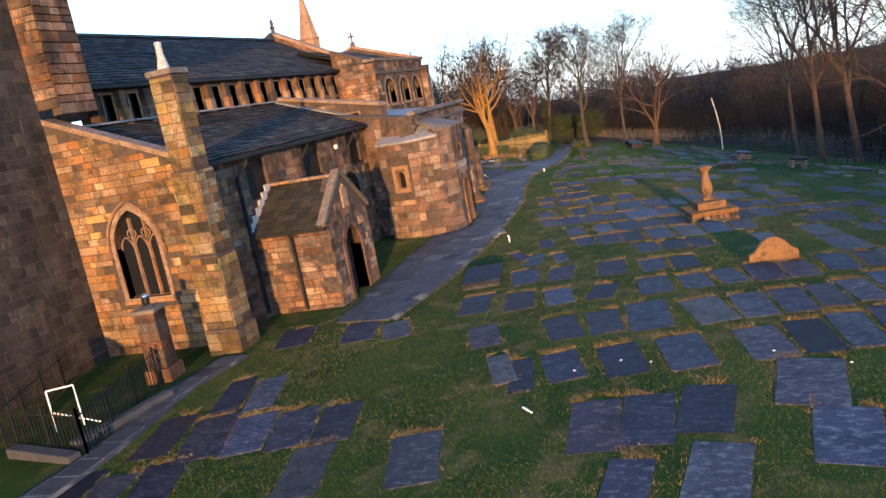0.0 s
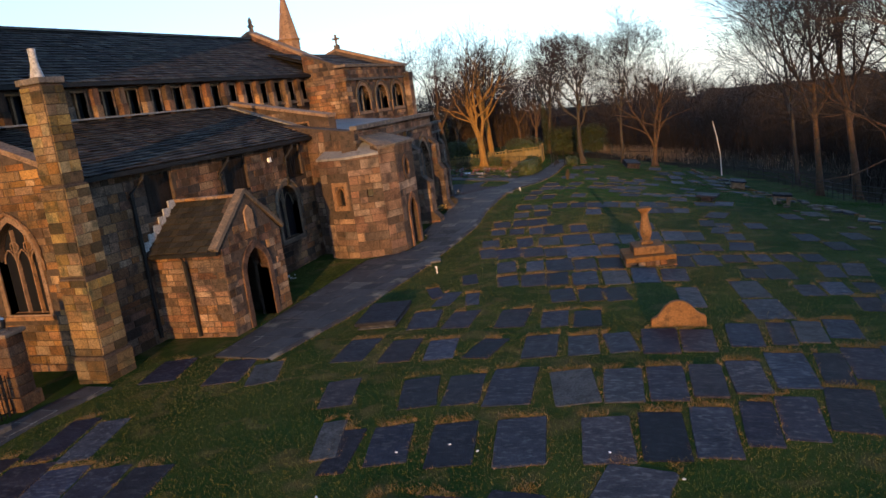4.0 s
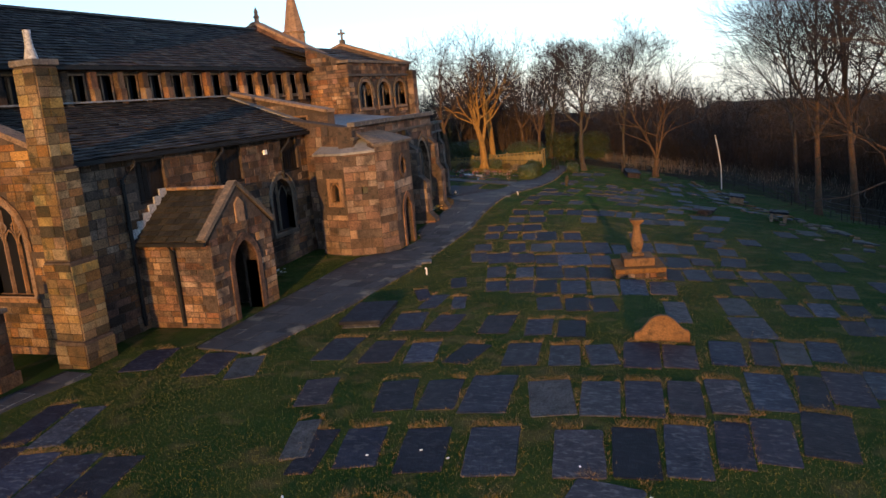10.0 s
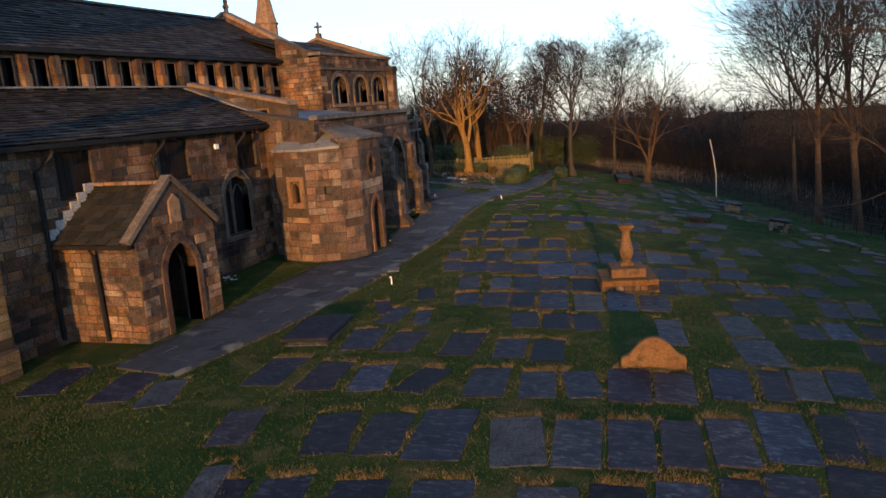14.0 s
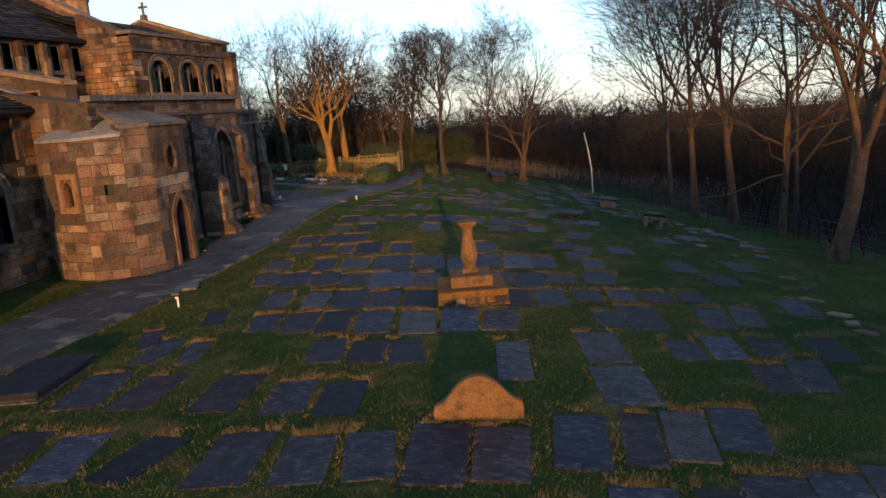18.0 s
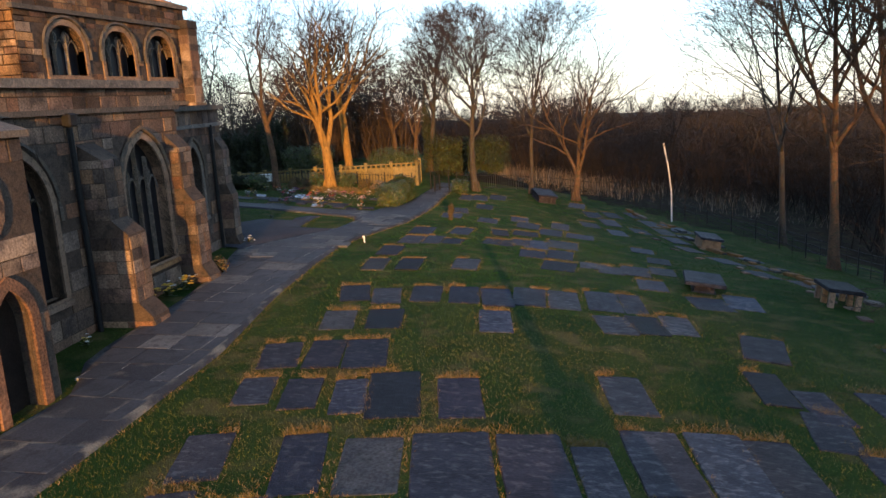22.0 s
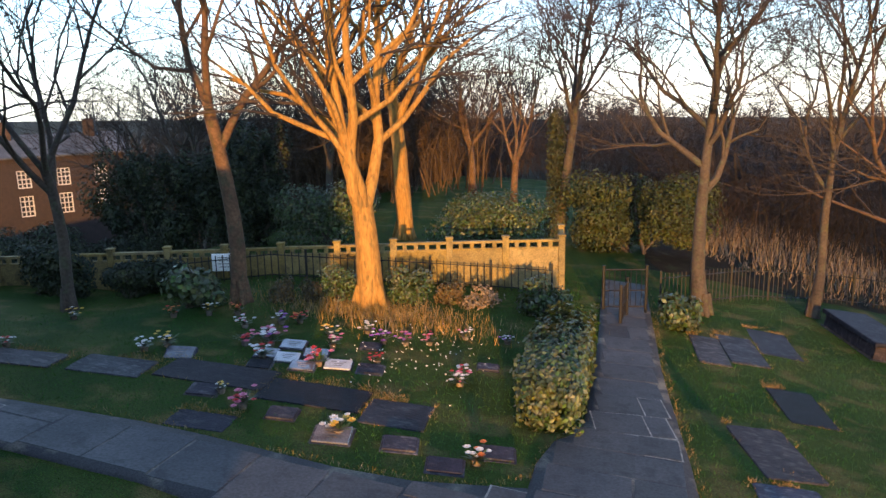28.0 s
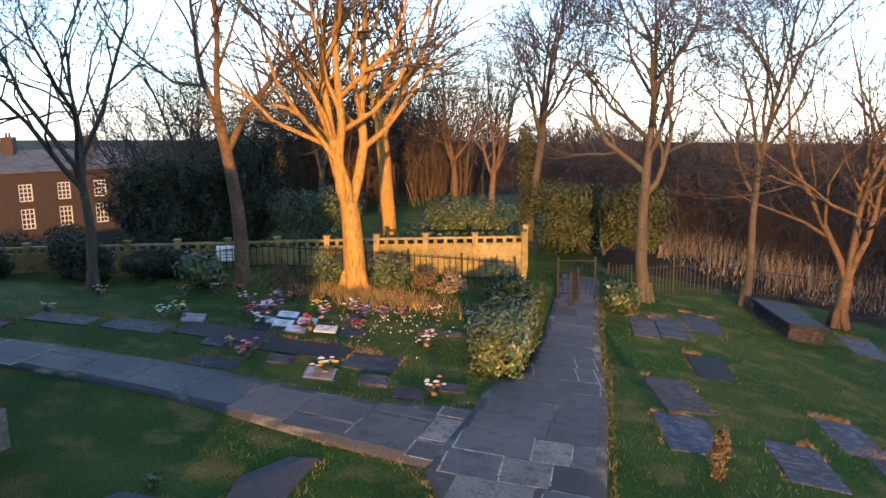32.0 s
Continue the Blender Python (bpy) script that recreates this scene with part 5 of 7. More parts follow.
def pave(owner, left, right, seed, most, lift):
    """Random-length flags in courses along a strip between two edge lines."""
    rng, made = random.Random(seed), 0
    j = 0
    while j < len(left) - 1 and made < most:
        a0, b0, a1, b1 = (Vector((*p, 0)) for p in (left[j], right[j], left[j + 1], right[j + 1]))
        depth = ((a1 + b1) / 2 - (a0 + b0) / 2).length
        w_all = (b0 - a0).length
        u = 0.14
        while u < w_all - 0.2:
            w = rng.uniform(0.45, 1.15)
            if w_all - u - w < 0.35:
                w = w_all - u - 0.14
            c = a0.lerp(a1, 0.5).lerp(b0.lerp(b1, 0.5), (u + w / 2) / w_all)
            turn = math.degrees(math.atan2((b0 - a0).y, (b0 - a0).x))
            if rng.random() < 0.86 and w > 0.2:
                ob = new("flagstone", FLAGS[rng.randrange(6)])
                ob.parent = owner
                if rng.random() < 0.10:
                    ob.data = PALE_FLAGS[rng.randrange(6)]
                ob.matrix_basis = lie_flat(c.x, c.y, turn, lift + rng.uniform(-0.001, 0.002)) @ Matrix.Diagonal((w - 0.034, depth - 0.034, 1, 1))
                made += 1
                if noise.noise((c.x * 0.42, c.y * 0.42, 11)) > 0.16 and rng.random() < 0.75:
                    ob = new("mortar_joint", JOINTS[rng.randrange(3)])
                    ob.parent = owner
                    ob.matrix_basis = lie_flat(c.x, c.y, turn, lift - 0.004) @ Matrix.Diagonal((w + 0.012, depth + 0.012, 1, 1))
            u += w
        j += 1


pave(path, main_l, main_r, 5, 300, 0.044)
pave(path2, cross_l, cross_u, 6, 80, 0.037)
pave(path3, edge_l, edge_r, 7, 60, 0.034)


# ---- monuments ----
def sundial(x, y, turn):
    z = ground_z(x, y)
    t = thing("sundial_pedestal", (x, y, z), "pale sandstone baluster sundial on two square steps", "sundial")
    m = Matrix.Translation((x, y, z)) @ Matrix.Rotation(radians(turn), 4, "Z")
    for s, z0, z1, n in ((1.50, 0.17, 0.33, "lower_step"), (0.92, 0.33, 0.58, "upper_step"), (0.36, 0.58, 0.68, "plinth"), (1.36, -0.25, 0.16, "core")):
        bm = bmesh.new()
        box(bm, (0, 0, (z0 + z1) / 2), (s, s, z1 - z0), 0, 0.02, m)
        part(n, bm, TAWNY if n != "core" else MORTAR, t)
    rng = random.Random(5)
    for side in range(4):
        q = m @ Matrix.Rotation(radians(90 * side), 4, "Z")
        for row in range(2):
            u = -0.73
            while u < 0.6:
                w = rng.uniform(0.16, 0.34)
                bm = bmesh.new()
                box(bm, (u + w / 2, -0.70 + rng.uniform(-0.02, 0.02), -0.12 + 0.17 * row + 0.06), (w - 0.03, 0.1, 0.15), 0, 0.015, q)
                part("base_stone", bm, STONE, t)
                u += w
    prof = [(0.16, 0.68), (0.125, 0.72), (0.165, 0.81), (0.20, 0.94), (0.19, 1.08), (0.15, 1.24), (0.118, 1.40), (0.115, 1.52), (0.15, 1.6)]
    bm = bmesh.new()
    rings = []
    for r, h in prof:
        r *= 0.88
        pts = [(r, r * 0.55), (r * 0.55, r), (-r * 0.55, r), (-r, r * 0.55), (-r, -r * 0.55), (-r * 0.55, -r), (r * 0.55, -r), (r, -r * 0.55)]
        rings.append([bm.verts.new(m @ Vector((a, b, h))) for a, b in pts])
    for q, w in zip(rings, rings[1:]):
        for k in range(8):
            bm.faces.new((q[k], q[(k + 1) % 8], w[(k + 1) % 8], w[k]))
    bm.faces.new(rings[0][::-1])
    bm.faces.new(rings[-1])
    part("baluster", bm, TAWNY, t, smooth=False)
    for s, z0, z1, n in ((0.31, 1.6, 1.65, "cap_moulding"), (0.40, 1.65, 1.72, "cap")):
        bm = bmesh.new()
        box(bm, (0, 0, (z0 + z1) / 2), (s, s, z1 - z0), 0, 0.012, m)
        part(n, bm, TAWNY, t)
    return t


sundial(2.05, 26.05, 14)


def headstone(x, y, turn):
    z = ground_z(x, y)
    bm = bmesh.new()
    half = [(0.60, -0.3), (0.60, 0.16), (0.58, 0.22), (0.51, 0.25), (0.43, 0.30), (0.35, 0.40), (0.25, 0.51), (0.13, 0.585)]
    out = [(-p, q) for p, q in half] + [(0, 0.61)] + half[::-1]
    m = Matrix.Translation((x, y, z)) @ Matrix.Rotation(radians(turn), 4, "Z")
    prism(bm, [m @ Vector((a, -0.06, b)) for a, b in out], m.to_3x3() @ Vector((0, 0.12, 0)))
    bmesh.ops.bevel(bm, geom=[e for e in bm.edges if e.calc_face_angle(0) > 1.2], offset=0.012, segments=1, affect="EDGES")
    me = part("headstone", bm, TAWNY, None)
    return tagged(me, "low round-topped sandstone headstone in the grass", "headstone")


headstone(3.3, 19.4, 12)


def table_tomb(x, y, turn, w, l, h, legs, label, material=LEDGER, body=None, inset=0.16):
    z = ground_z(x, y)
    t = thing("table_tomb" if legs else "chest_tomb", (x, y, z), label, "tomb")
    m = lie_flat(x, y, turn)
    bm = bmesh.new()
    box(bm, (0, 0, h - 0.05), (w, l, 0.1), 0, 0.015, m)
    part("top_slab", bm, material, t)
    if legs:
        for a in (-1, 1):
            for b in (-1, 0, 1):
                bm = bmesh.new()
                box(bm, (a * (w / 2 - 0.12), b * (l / 2 - 0.15), (h - 0.25) / 2), (0.13, 0.16, h + 0.12), 0, 0.01, m)
                part("leg", bm, DRESSED, t)
    else:
        bm = bmesh.new()
        box(bm, (0, 0, (h - 0.3) / 2), (w - inset, l - inset, h + 0.1), 0, 0.01, m)
        part("body", bm, body or SOOT, t)
        bm = bmesh.new()
        box(bm, (0, 0, -0.07), (w - inset + 0.1, l - inset + 0.1, 0.2), 0, 0.01, m)
        part("plinth", bm, body or SOOT, t)
    return t


table_tomb(-4.55, 20.55, 10, 1.15, 1.9, 0.20, False, "low dark slate chest tomb beside the path", LEDGER, LEDGER, 0.2)
table_tomb(3.55, 41.6, -4, 1.0, 2.0, 0.30, False, "broad dark slate slab tomb raised on a low base", LEDGER, LEDGER, 0.5)
table_tomb(6.9, 41.8, -3, 0.85, 1.8, 0.5, True, "dark slate table tomb on short stone legs")
table_tomb(5.1, 53.2, 2, 0.9, 1.9, 0.5, False, "sandstone chest tomb with a dark slab top", LEDGER, DRESSED)
table_tomb(-2.2, 60.6, 14, 1.05, 2.3, 0.42, False, "dark slate chest tomb beside the railings", LEDGER, LEDGER)


def verge_stone(rng, x, y, turn):
    """A flat broken kerb stone, half sunk in the verge."""
    bm = bmesh.new()
    w, l, h = rng.uniform(0.35, 0.8), rng.uniform(0.22, 0.42), rng.uniform(0.05, 0.12)
    q = [(-0.5, -0.5), (0.1, -0.55), (0.5, -0.45), (0.52, 0.4), (0, 0.5), (-0.48, 0.45)]
    q = [((a + rng.uniform(-0.08, 0.08)) * w, (b + rng.uniform(-0.08, 0.08)) * l) for a, b in q]
    m = lie_flat(x, y, turn, 0.0)
    lo, md, up = ([bm.verts.new(m @ Vector((a * k, b * k, z))) for a, b in q] for k, z in ((1, -0.08), (1, h - 0.02), (0.9, h)))
    for a, b in ((lo, md), (md, up)):
        for i in range(6):
            bm.faces.new((a[i], a[(i + 1) % 6], b[(i + 1) % 6], b[i]))
    bm.faces.new(up)
    tagged(part("kerb_stone", bm, rng.choice((TAWNY, SOOT, FLAG)), None), "broken flat kerb stone sunk in the verge beside the wood", "kerb stone", "kerb stones along the wood")


rv = random.Random(64)
verge = along([(2.6, 61.0), (4.6, 55.6), (6.4, 49.5), (8.0, 42.7), (9.2, 37.0), (9.9, 33.0)], 34)
for (x, y), (x1, y1) in zip(verge, verge[1:]):
    for k in range(rv.choice((1, 1, 2))):
        verge_stone(rv, x + rv.uniform(-0.5, 0.5), y + rv.uniform(-0.4, 0.4), math.degrees(math.atan2(y1 - y, x1 - x)) + rv.uniform(-25, 25))


# ---- trees ----
class Wood:
    """Gathers limbs, and single slivers for the finest twigs, into one mesh."""

    def __init__(self):
        self.v, self.f = [], []

    def limb(self, pts, radii, sides):
        base = len(self.v)
        prev = None
        for i, (p, r) in enumerate(zip(pts, radii)):
            d = (pts[min(i + 1, len(pts) - 1)] - pts[max(i - 1, 0)]).normalized()
            a = d.orthogonal().normalized() if prev is None else (prev - d * prev.dot(d)).normalized()
            prev = a
            b = d.cross(a)
            for k in range(sides):
                t = k * 6.28318 / sides
                self.v.append(p + r * (math.cos(t) * a + math.sin(t) * b))
        for i in range(len(pts) - 1):
            for k in range(sides):
                j = base + i * sides
                self.f.append((j + k, j + (k + 1) % sides, j + sides + (k + 1) % sides, j + sides + k))


def sliver(wood, p, q, r):
    s = (q - p).orthogonal().normalized() * r
    k = len(wood.v)
    wood.v += [p - s, p + s, q]
    wood.f.append((k, k + 1, k + 2))


def grow(rng, height, girth, bole, forks, spread, depth, lean=(0, 0), rise=0.10, twist=0.22, thin=0.80, leader=False):
    """Limbs and twigs of a bare tree; bole: the clear stem's share of the height; leader: one stem to the top."""
    limbs, twigs = Wood(), Wood()

    def branch(p, d, r, length, level):
        if level >= 5:
            d = (d + Vector((rng.uniform(-0.35, 0.35), rng.uniform(-0.35, 0.35), rng.uniform(-0.05, 0.25)))).normalized()
            q = p + d * length
            sliver(twigs, p, q, 0.005)
            if rng.random() < 0.6:
                return
            e = (d + Vector((rng.uniform(-0.9, 0.9), rng.uniform(-0.9, 0.9), rng.uniform(-0.2, 0.6)))).normalized()
            sliver(twigs, p.lerp(q, 0.45), p.lerp(q, 0.45) + e * length * 0.6, 0.0045)
            return
        n = 6 if level < 2 else 4 if level < 3 else 3
        pts, rad = [p.copy()], [r * (1.3 if level == 0 else 1)]
        q = p.copy()
        for i in range(n):
            w = twist * (0.3 if level == 0 else 0.9 if level == 1 else 1.3)
            d = (d + Vector((rng.uniform(-w, w), rng.uniform(-w, w), rng.uniform(-w, w) * 0.7 + (rise * (0.75 if level == 1 else 0.35) if level else 0.05)))).normalized()
            q = q + d * (length / n)
            pts.append(q.copy())
            rad.append(max(r * (1 - (0.85 if level == 0 and leader else 0.3 if level == 0 else 0.62) * (i + 1) / n), 0.0065))
        sides = 9 if level == 0 else 6 if level == 1 else 5 if level == 2 else 3
        (limbs if level < 3 else twigs).limb(pts, rad, sides)
        if level >= depth:
            return
        count = forks if level == 0 else rng.randint(6, 7) if level == 1 else rng.randint(4, 5) if level == 2 else 4
        turn = rng.uniform(0, 6.28)
        for k in range(count):
            s = bole + (1 - bole) * (k + rng.uniform(0.1, 0.9)) / count if level == 0 and leader else rng.uniform(0.80, 1.0) if level == 0 else 0.22 + 0.78 * (k + rng.uniform(0.2, 1)) / count
            i = min(int(s * n), n - 1)
            at = pts[i].lerp(pts[i + 1], s * n - i)
            turn += 2.4 + rng.uniform(-0.5, 0.5)
            way = (pts[i + 1] - pts[i]).normalized()
            side = way.orthogonal().normalized()
            side.rotate(Matrix.Rotation(turn, 3, way))
            tilt = spread * (0.3 if k == 0 and forks > 2 and not leader else rng.uniform(0.7, 1.25)) if level == 0 else 0.72 * rng.uniform(0.65, 1.4)
            nd = (way * math.cos(tilt) + side * math.sin(tilt)).normalized()
            if level and nd.z < -0.1:
                nd.z *= 0.2
                nd.normalize()
            left = height * (0.54 - 0.34 * s) if level == 0 and leader else (height - bole * height) * 0.56 if level == 0 else length * thin * (1.12 - 0.45 * s)
            branch(at, nd, rad[i] * (0.66 if level == 0 else 0.58), left * rng.uniform(0.75, 1.15), level + 1)
        if level and level < 3:
            branch(pts[-1], d, rad[-1], length * thin * 0.7, level + 1)

    branch(Vector((0, 0, -0.3)), Vector((lean[0], lean[1], 1)).normalized(), girth, (0.9 if leader else bole) * height + 0.3, 0)
    return limbs, twigs


def tree(name, x, y, seed, height, girth, bole, forks, spread, label, bark=BARK_D, depth=5, lean=(0, 0), rise=0.10, twist=0.22, flare=True, leader=False):
    rng = random.Random(seed)
    z = ground_z(x, y)
    t = thing(name, (x, y, z), label, "tree", "bare trees round the churchyard")
    limbs, twigs = grow(rng, height, girth, bole, forks, spread, depth, lean, rise, twist, leader=leader)
    if flare:
        for k in range(5):
            a = k * 1.2566 + seed
            c = Vector((math.cos(a), math.sin(a), 0))
            limbs.limb([c * girth * 0.5 + Vector((0, 0, 0.5)), c * girth * 0.95 + Vector((0, 0, 0.12)), c * girth * 1.5 + Vector((0, 0, -0.15))], [girth * 0.5, girth * 0.42, girth * 0.2], 6)
    o = Vector((x, y, z))
    raw("trunk", [p + o for p in limbs.v], limbs.f, bark, t, smooth=True)
    raw("crown", [p + o for p in twigs.v], twigs.f, TWIG, t)
    return t


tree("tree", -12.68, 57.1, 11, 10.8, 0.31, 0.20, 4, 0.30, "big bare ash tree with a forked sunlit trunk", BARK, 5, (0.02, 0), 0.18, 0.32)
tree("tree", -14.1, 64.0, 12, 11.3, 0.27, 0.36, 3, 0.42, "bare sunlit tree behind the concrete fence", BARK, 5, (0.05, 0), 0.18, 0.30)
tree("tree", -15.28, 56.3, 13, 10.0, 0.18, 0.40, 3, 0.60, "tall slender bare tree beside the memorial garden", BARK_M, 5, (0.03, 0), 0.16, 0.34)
tree("tree", -5.75, 60.4, 14, 8.5, 0.185, 0.38, 12, 0.85, "spreading bare tree beside the iron railings", BARK_D, 5, (-0.02, 0), 0.20, 0.36, leader=True)
tree("tree", -3.0, 62.2, 15, 9.2, 0.13, 0.38, 11, 0.72, "slim upright bare tree beside the railings", BARK_D, 5, (-0.03, 0), 0.20, 0.34, leader=True)
tree("tree", -0.6, 62.0, 161, 9.2, 0.22, 0.15, 4, 0.38, "bare tree forking low into spreading stems", BARK_M, 5, (0.0, 0), 0.26, 0.34)
tree("tree", 8.95, 57.5, 16, 13.0, 0.15, 0.30, 11, 0.80, "tall dark bare tree behind the wood's fence", BARK_D, 5, (-0.02, 0), 0.16, leader=True)
tree("tree", 9.75, 52.4, 17, 14.5, 0.20, 0.30, 11, 0.66, "tall straight bare tree on the edge of the wood", BARK_M, 5, (-0.02, 0), 0.18, leader=True)
tree("tree", 11.7, 51.9, 18, 15.0, 0.23, 0.30, 11, 0.62, "tall straight bare tree on the edge of the wood", BARK_M, 5, (-0.02, 0), 0.18, leader=True)
tree("tree", 11.9, 41.9, 19, 10.5, 0.15, 0.16, 8, 0.95, "small bare tree with low crooked boughs", BARK_M, 5, (0.02, 0), 0.06, 0.42, leader=True)
tree("tree", 11.9, 34.6, 20, 14.0, 0.27, 0.25, 4, 0.46, "big leaning bare tree with a forked crown", BARK_M, 5, (0.10, 0), 0.16, 0.30)
tree("tree", -18.7, 55.3, 21, 10.5, 0.13, 0.30, 5, 0.60, "dark bare tree at the garden's end", BARK_D, 5, (0.10, 0), 0.16, 0.36)
tree("tree", -9.75, 67.0, 22, 8.6, 0.19, 0.42, 9, 0.7, "ivy-clad bare tree behind the bushes", BARK_D, 5, (0, 0), 0.2, 0.25, leader=True)
tree("tree", -23.0, 67.5, 31, 9.5, 0.20, 0.25, 4, 0.62, "dark bare tree below the fence", BARK_D, 5, (0, 0), 0.16)
tree("tree", -27.5, 70.5, 32, 10.0, 0.20, 0.25, 4, 0.62, "dark bare tree before the brick house", BARK_D, 5, (0.05, 0), 0.16)
tree("tree", -19.5, 71.0, 33, 9.0, 0.18, 0.28, 4, 0.6, "dark bare tree below the fence", BARK_D, 5, (0, 0), 0.16)
tree("tree", -12.2, 73.0, 41, 8.5, 0.17, 0.26, 4, 0.62, "bare brown tree behind the hedge", BARK_M, 5, (0, 0), 0.16)
tree("tree", -14.8, 77.0, 42, 9.0, 0.18, 0.28, 4, 0.6, "bare brown tree behind the hedge", BARK_M, 5, (0, 0), 0.16)
tree("tree", 15.8, 38.0, 25, 14.0, 0.15, 0.25, 9, 0.7, "thin dark bare tree inside the wood", BARK_D, 4, (0, 0), 0.18, leader=True)
tree("tree", 14.6, 51.5, 23, 13.5, 0.14, 0.25, 9, 0.7, "thin dark bare tree inside the wood", BARK_D, 4, (0, 0), 0.18, leader=True)
tree("tree", 14.6, 43.0, 24, 14.0, 0.15, 0.25, 9, 0.7, "thin dark bare tree inside the wood", BARK_D, 4, (0, 0), 0.18, leader=True)

bm = bmesh.new()
pipe(bm, [(4.2, 59.4, ground_z(4.2, 59.4) - 0.2), (4.17, 59.4, ground_z(4.2, 59.4) + 1.6), (4.0, 59.4, ground_z(4.2, 59.4) + 2.8), (3.78, 59.4, ground_z(4.2, 59.4) + 3.9)], 0.04)
tagged(part("dead_stem", bm, BIRCH, None), "pale dead birch stem standing alone", "tree")


def sapling(seed, stems, fat=1.0):
    """A bare thicket tree one metre high: crooked stems with spreading crowns of fine twigs."""
    r, w = random.Random(seed), Wood()

    def jitter(k):
        return Vector((r.uniform(-k, k), r.uniform(-k, k), r.uniform(-k, k)))

    for k in range(stems):
        a, o = r.uniform(0, 6.28), r.uniform(0.02, 0.3)
        d = Vector((r.uniform(-0.35, 0.35), r.uniform(-0.35, 0.35), 1)).normalized()
        top = r.uniform(0.55, 0.9)
        pts = [Vector((o * math.cos(a), o * math.sin(a), -0.05))]
        for q in range(3):
            d = (d + jitter(0.3)).normalized()
            pts.append(pts[-1] + d * top / 3)
        w.limb(pts, [fat * 0.007, fat * 0.0055, fat * 0.004, fat * 0.0015], 3)
        for j in range(10):
            s = r.uniform(0.9, 2.95)
            q = pts[int(s)].lerp(pts[int(s) + 1], s % 1)
            t = (d * 0.55 + jitter(1.0)).normalized()
            e = q + t * r.uniform(0.12, 0.28)
            sliver(w, q, e, fat * 0.0030)
            for i in range(4):
                z = q.lerp(e, r.uniform(0.25, 1))
                sliver(w, z, z + (t * 0.6 + jitter(0.9)).normalized() * r.uniform(0.06, 0.15), fat * 0.0020)
    return np.array([tuple(p) for p in w.v]), w.f


def woods(name, spots, seed, hmin, hmax, label, stems=9, material=THICKET, fat=1.0, slope=0.0):
    """Far bare trees that nobody could count, as one object."""
    rng = random.Random(seed)
    kinds = [sapling(seed * 31 + k, stems, fat) for k in range(8)]
    vs, fs, n = [], [], 0
    for x, y in spots:
        v, f = kinds[rng.randrange(8)]
        h = rng.uniform(hmin, hmax) + slope * max(math.hypot(x, y - 20) - 150, 0)
        a = rng.uniform(0, 6.28)
        c, s = math.cos(a), math.sin(a)
        vs.append(v @ np.array(((c, s, 0), (-s, c, 0), (0, 0, 1))) * h + np.array((x, y, ground_z(x, y))))
        fs += [tuple(i + n for i in t) for t in f]
        n += len(v)
    me = bpy.data.meshes.new(name)
    me.from_pydata(np.concatenate(vs).tolist(), [], fs)
    me.materials.append(material)
    return tagged(new(name, me), label, "woodland", kind="stuff")


rw = random.Random(77)
spots = []
while len(spots) < 560:
    x, y = 13 + 45 * rw.random() ** 1.5, rw.uniform(15, 110)
    if x > 13.5 + 0.12 * (50 - y):
        spots.append((x, y))
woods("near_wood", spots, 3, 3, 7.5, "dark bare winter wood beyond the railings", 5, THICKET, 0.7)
spots = []
while len(spots) < 1400:
    a, r = rw.uniform(-0.95, 1.1), 74 + 190 * rw.random() ** 1.5
    x, y = -4 + r * math.sin(a), 5 + r * math.cos(a)
    if (y > 76 or x > 16) and not (-52 < x < -6 and y < 100):
        spots.append((x, y))
woods("far_wood", spots, 4, 4, 10.5, "distant bare winter woodland", 4, FAR_TWIG, 1.3)
spots = []
for k in range(420):
    x, y = rw.uniform(-40, -17), rw.uniform(68, 96)
    if x + 9 > -0.62 * (y - 44) and y > 72:
        spots.append((x, y))
woods("undergrowth", spots, 8, 6, 11, "tall bare thicket on the falling ground behind the garden", 5, SUNLIT_WOOD, 0.6)
spots = []
while len(spots) < 420:
    x, y = rw.uniform(-38, 14), rw.uniform(69, 104)
    if x > -6 or (y > 86 and x > -0.6 * y + 22):
        spots.append((x, y))
woods("undergrowth", spots, 5, 2, 6.0, "tangled bare undergrowth behind the churchyard", 6, RUSSET_WOOD, 0.65)
spots = []
while len(spots) < 1220:
    a = rw.uniform(-1.0, 1.25)
    r = 140 + 300 * rw.random()
    spots.append((-4 + r * math.sin(a), 5 + r * math.cos(a)))
woods("far_wood", spots, 6, 9, 14.5, "distant bare winter woodland on the valley side", 3, FAR_TWIG, 1.5, 0.062)
# Added out of view, behind the camera: trees that block sun from the right.
spots = []
while len(spots) < 420:
    x, y = 14 + 45 * rw.random() ** 1.4, rw.uniform(-48, -4)
    if x > 14.6 - 0.305 * y:
        spots.append((x, y))
woods("near_wood", spots, 7, 8, 13, "unseen bare wood added behind the view to shade the lawn's right side", 6, THICKET, 0.8)


# ---- concrete fence behind the memorial garden ----
fence_line = [(-9.18, 62.0), (-9.03, 60.65), (-10.34, 60.28), (-11.65, 59.9), (-12.95, 59.53), (-14.25, 59.15), (-15.55, 58.78), (-16.85, 58.4), (-18.15, 58.03), (-19.45, 57.65), (-20.75, 57.3), (-22.05, 56.9), (-23.4, 56.5), (-26.5, 55.6)]
fence = thing("fence", (-14, 59.2, ground_z(-14, 59.2)), "cream concrete panel fence with a slotted top rail", "fence")


def fence_top(x):
    return 0.64 - 0.012 * max(-12 - x, 0)


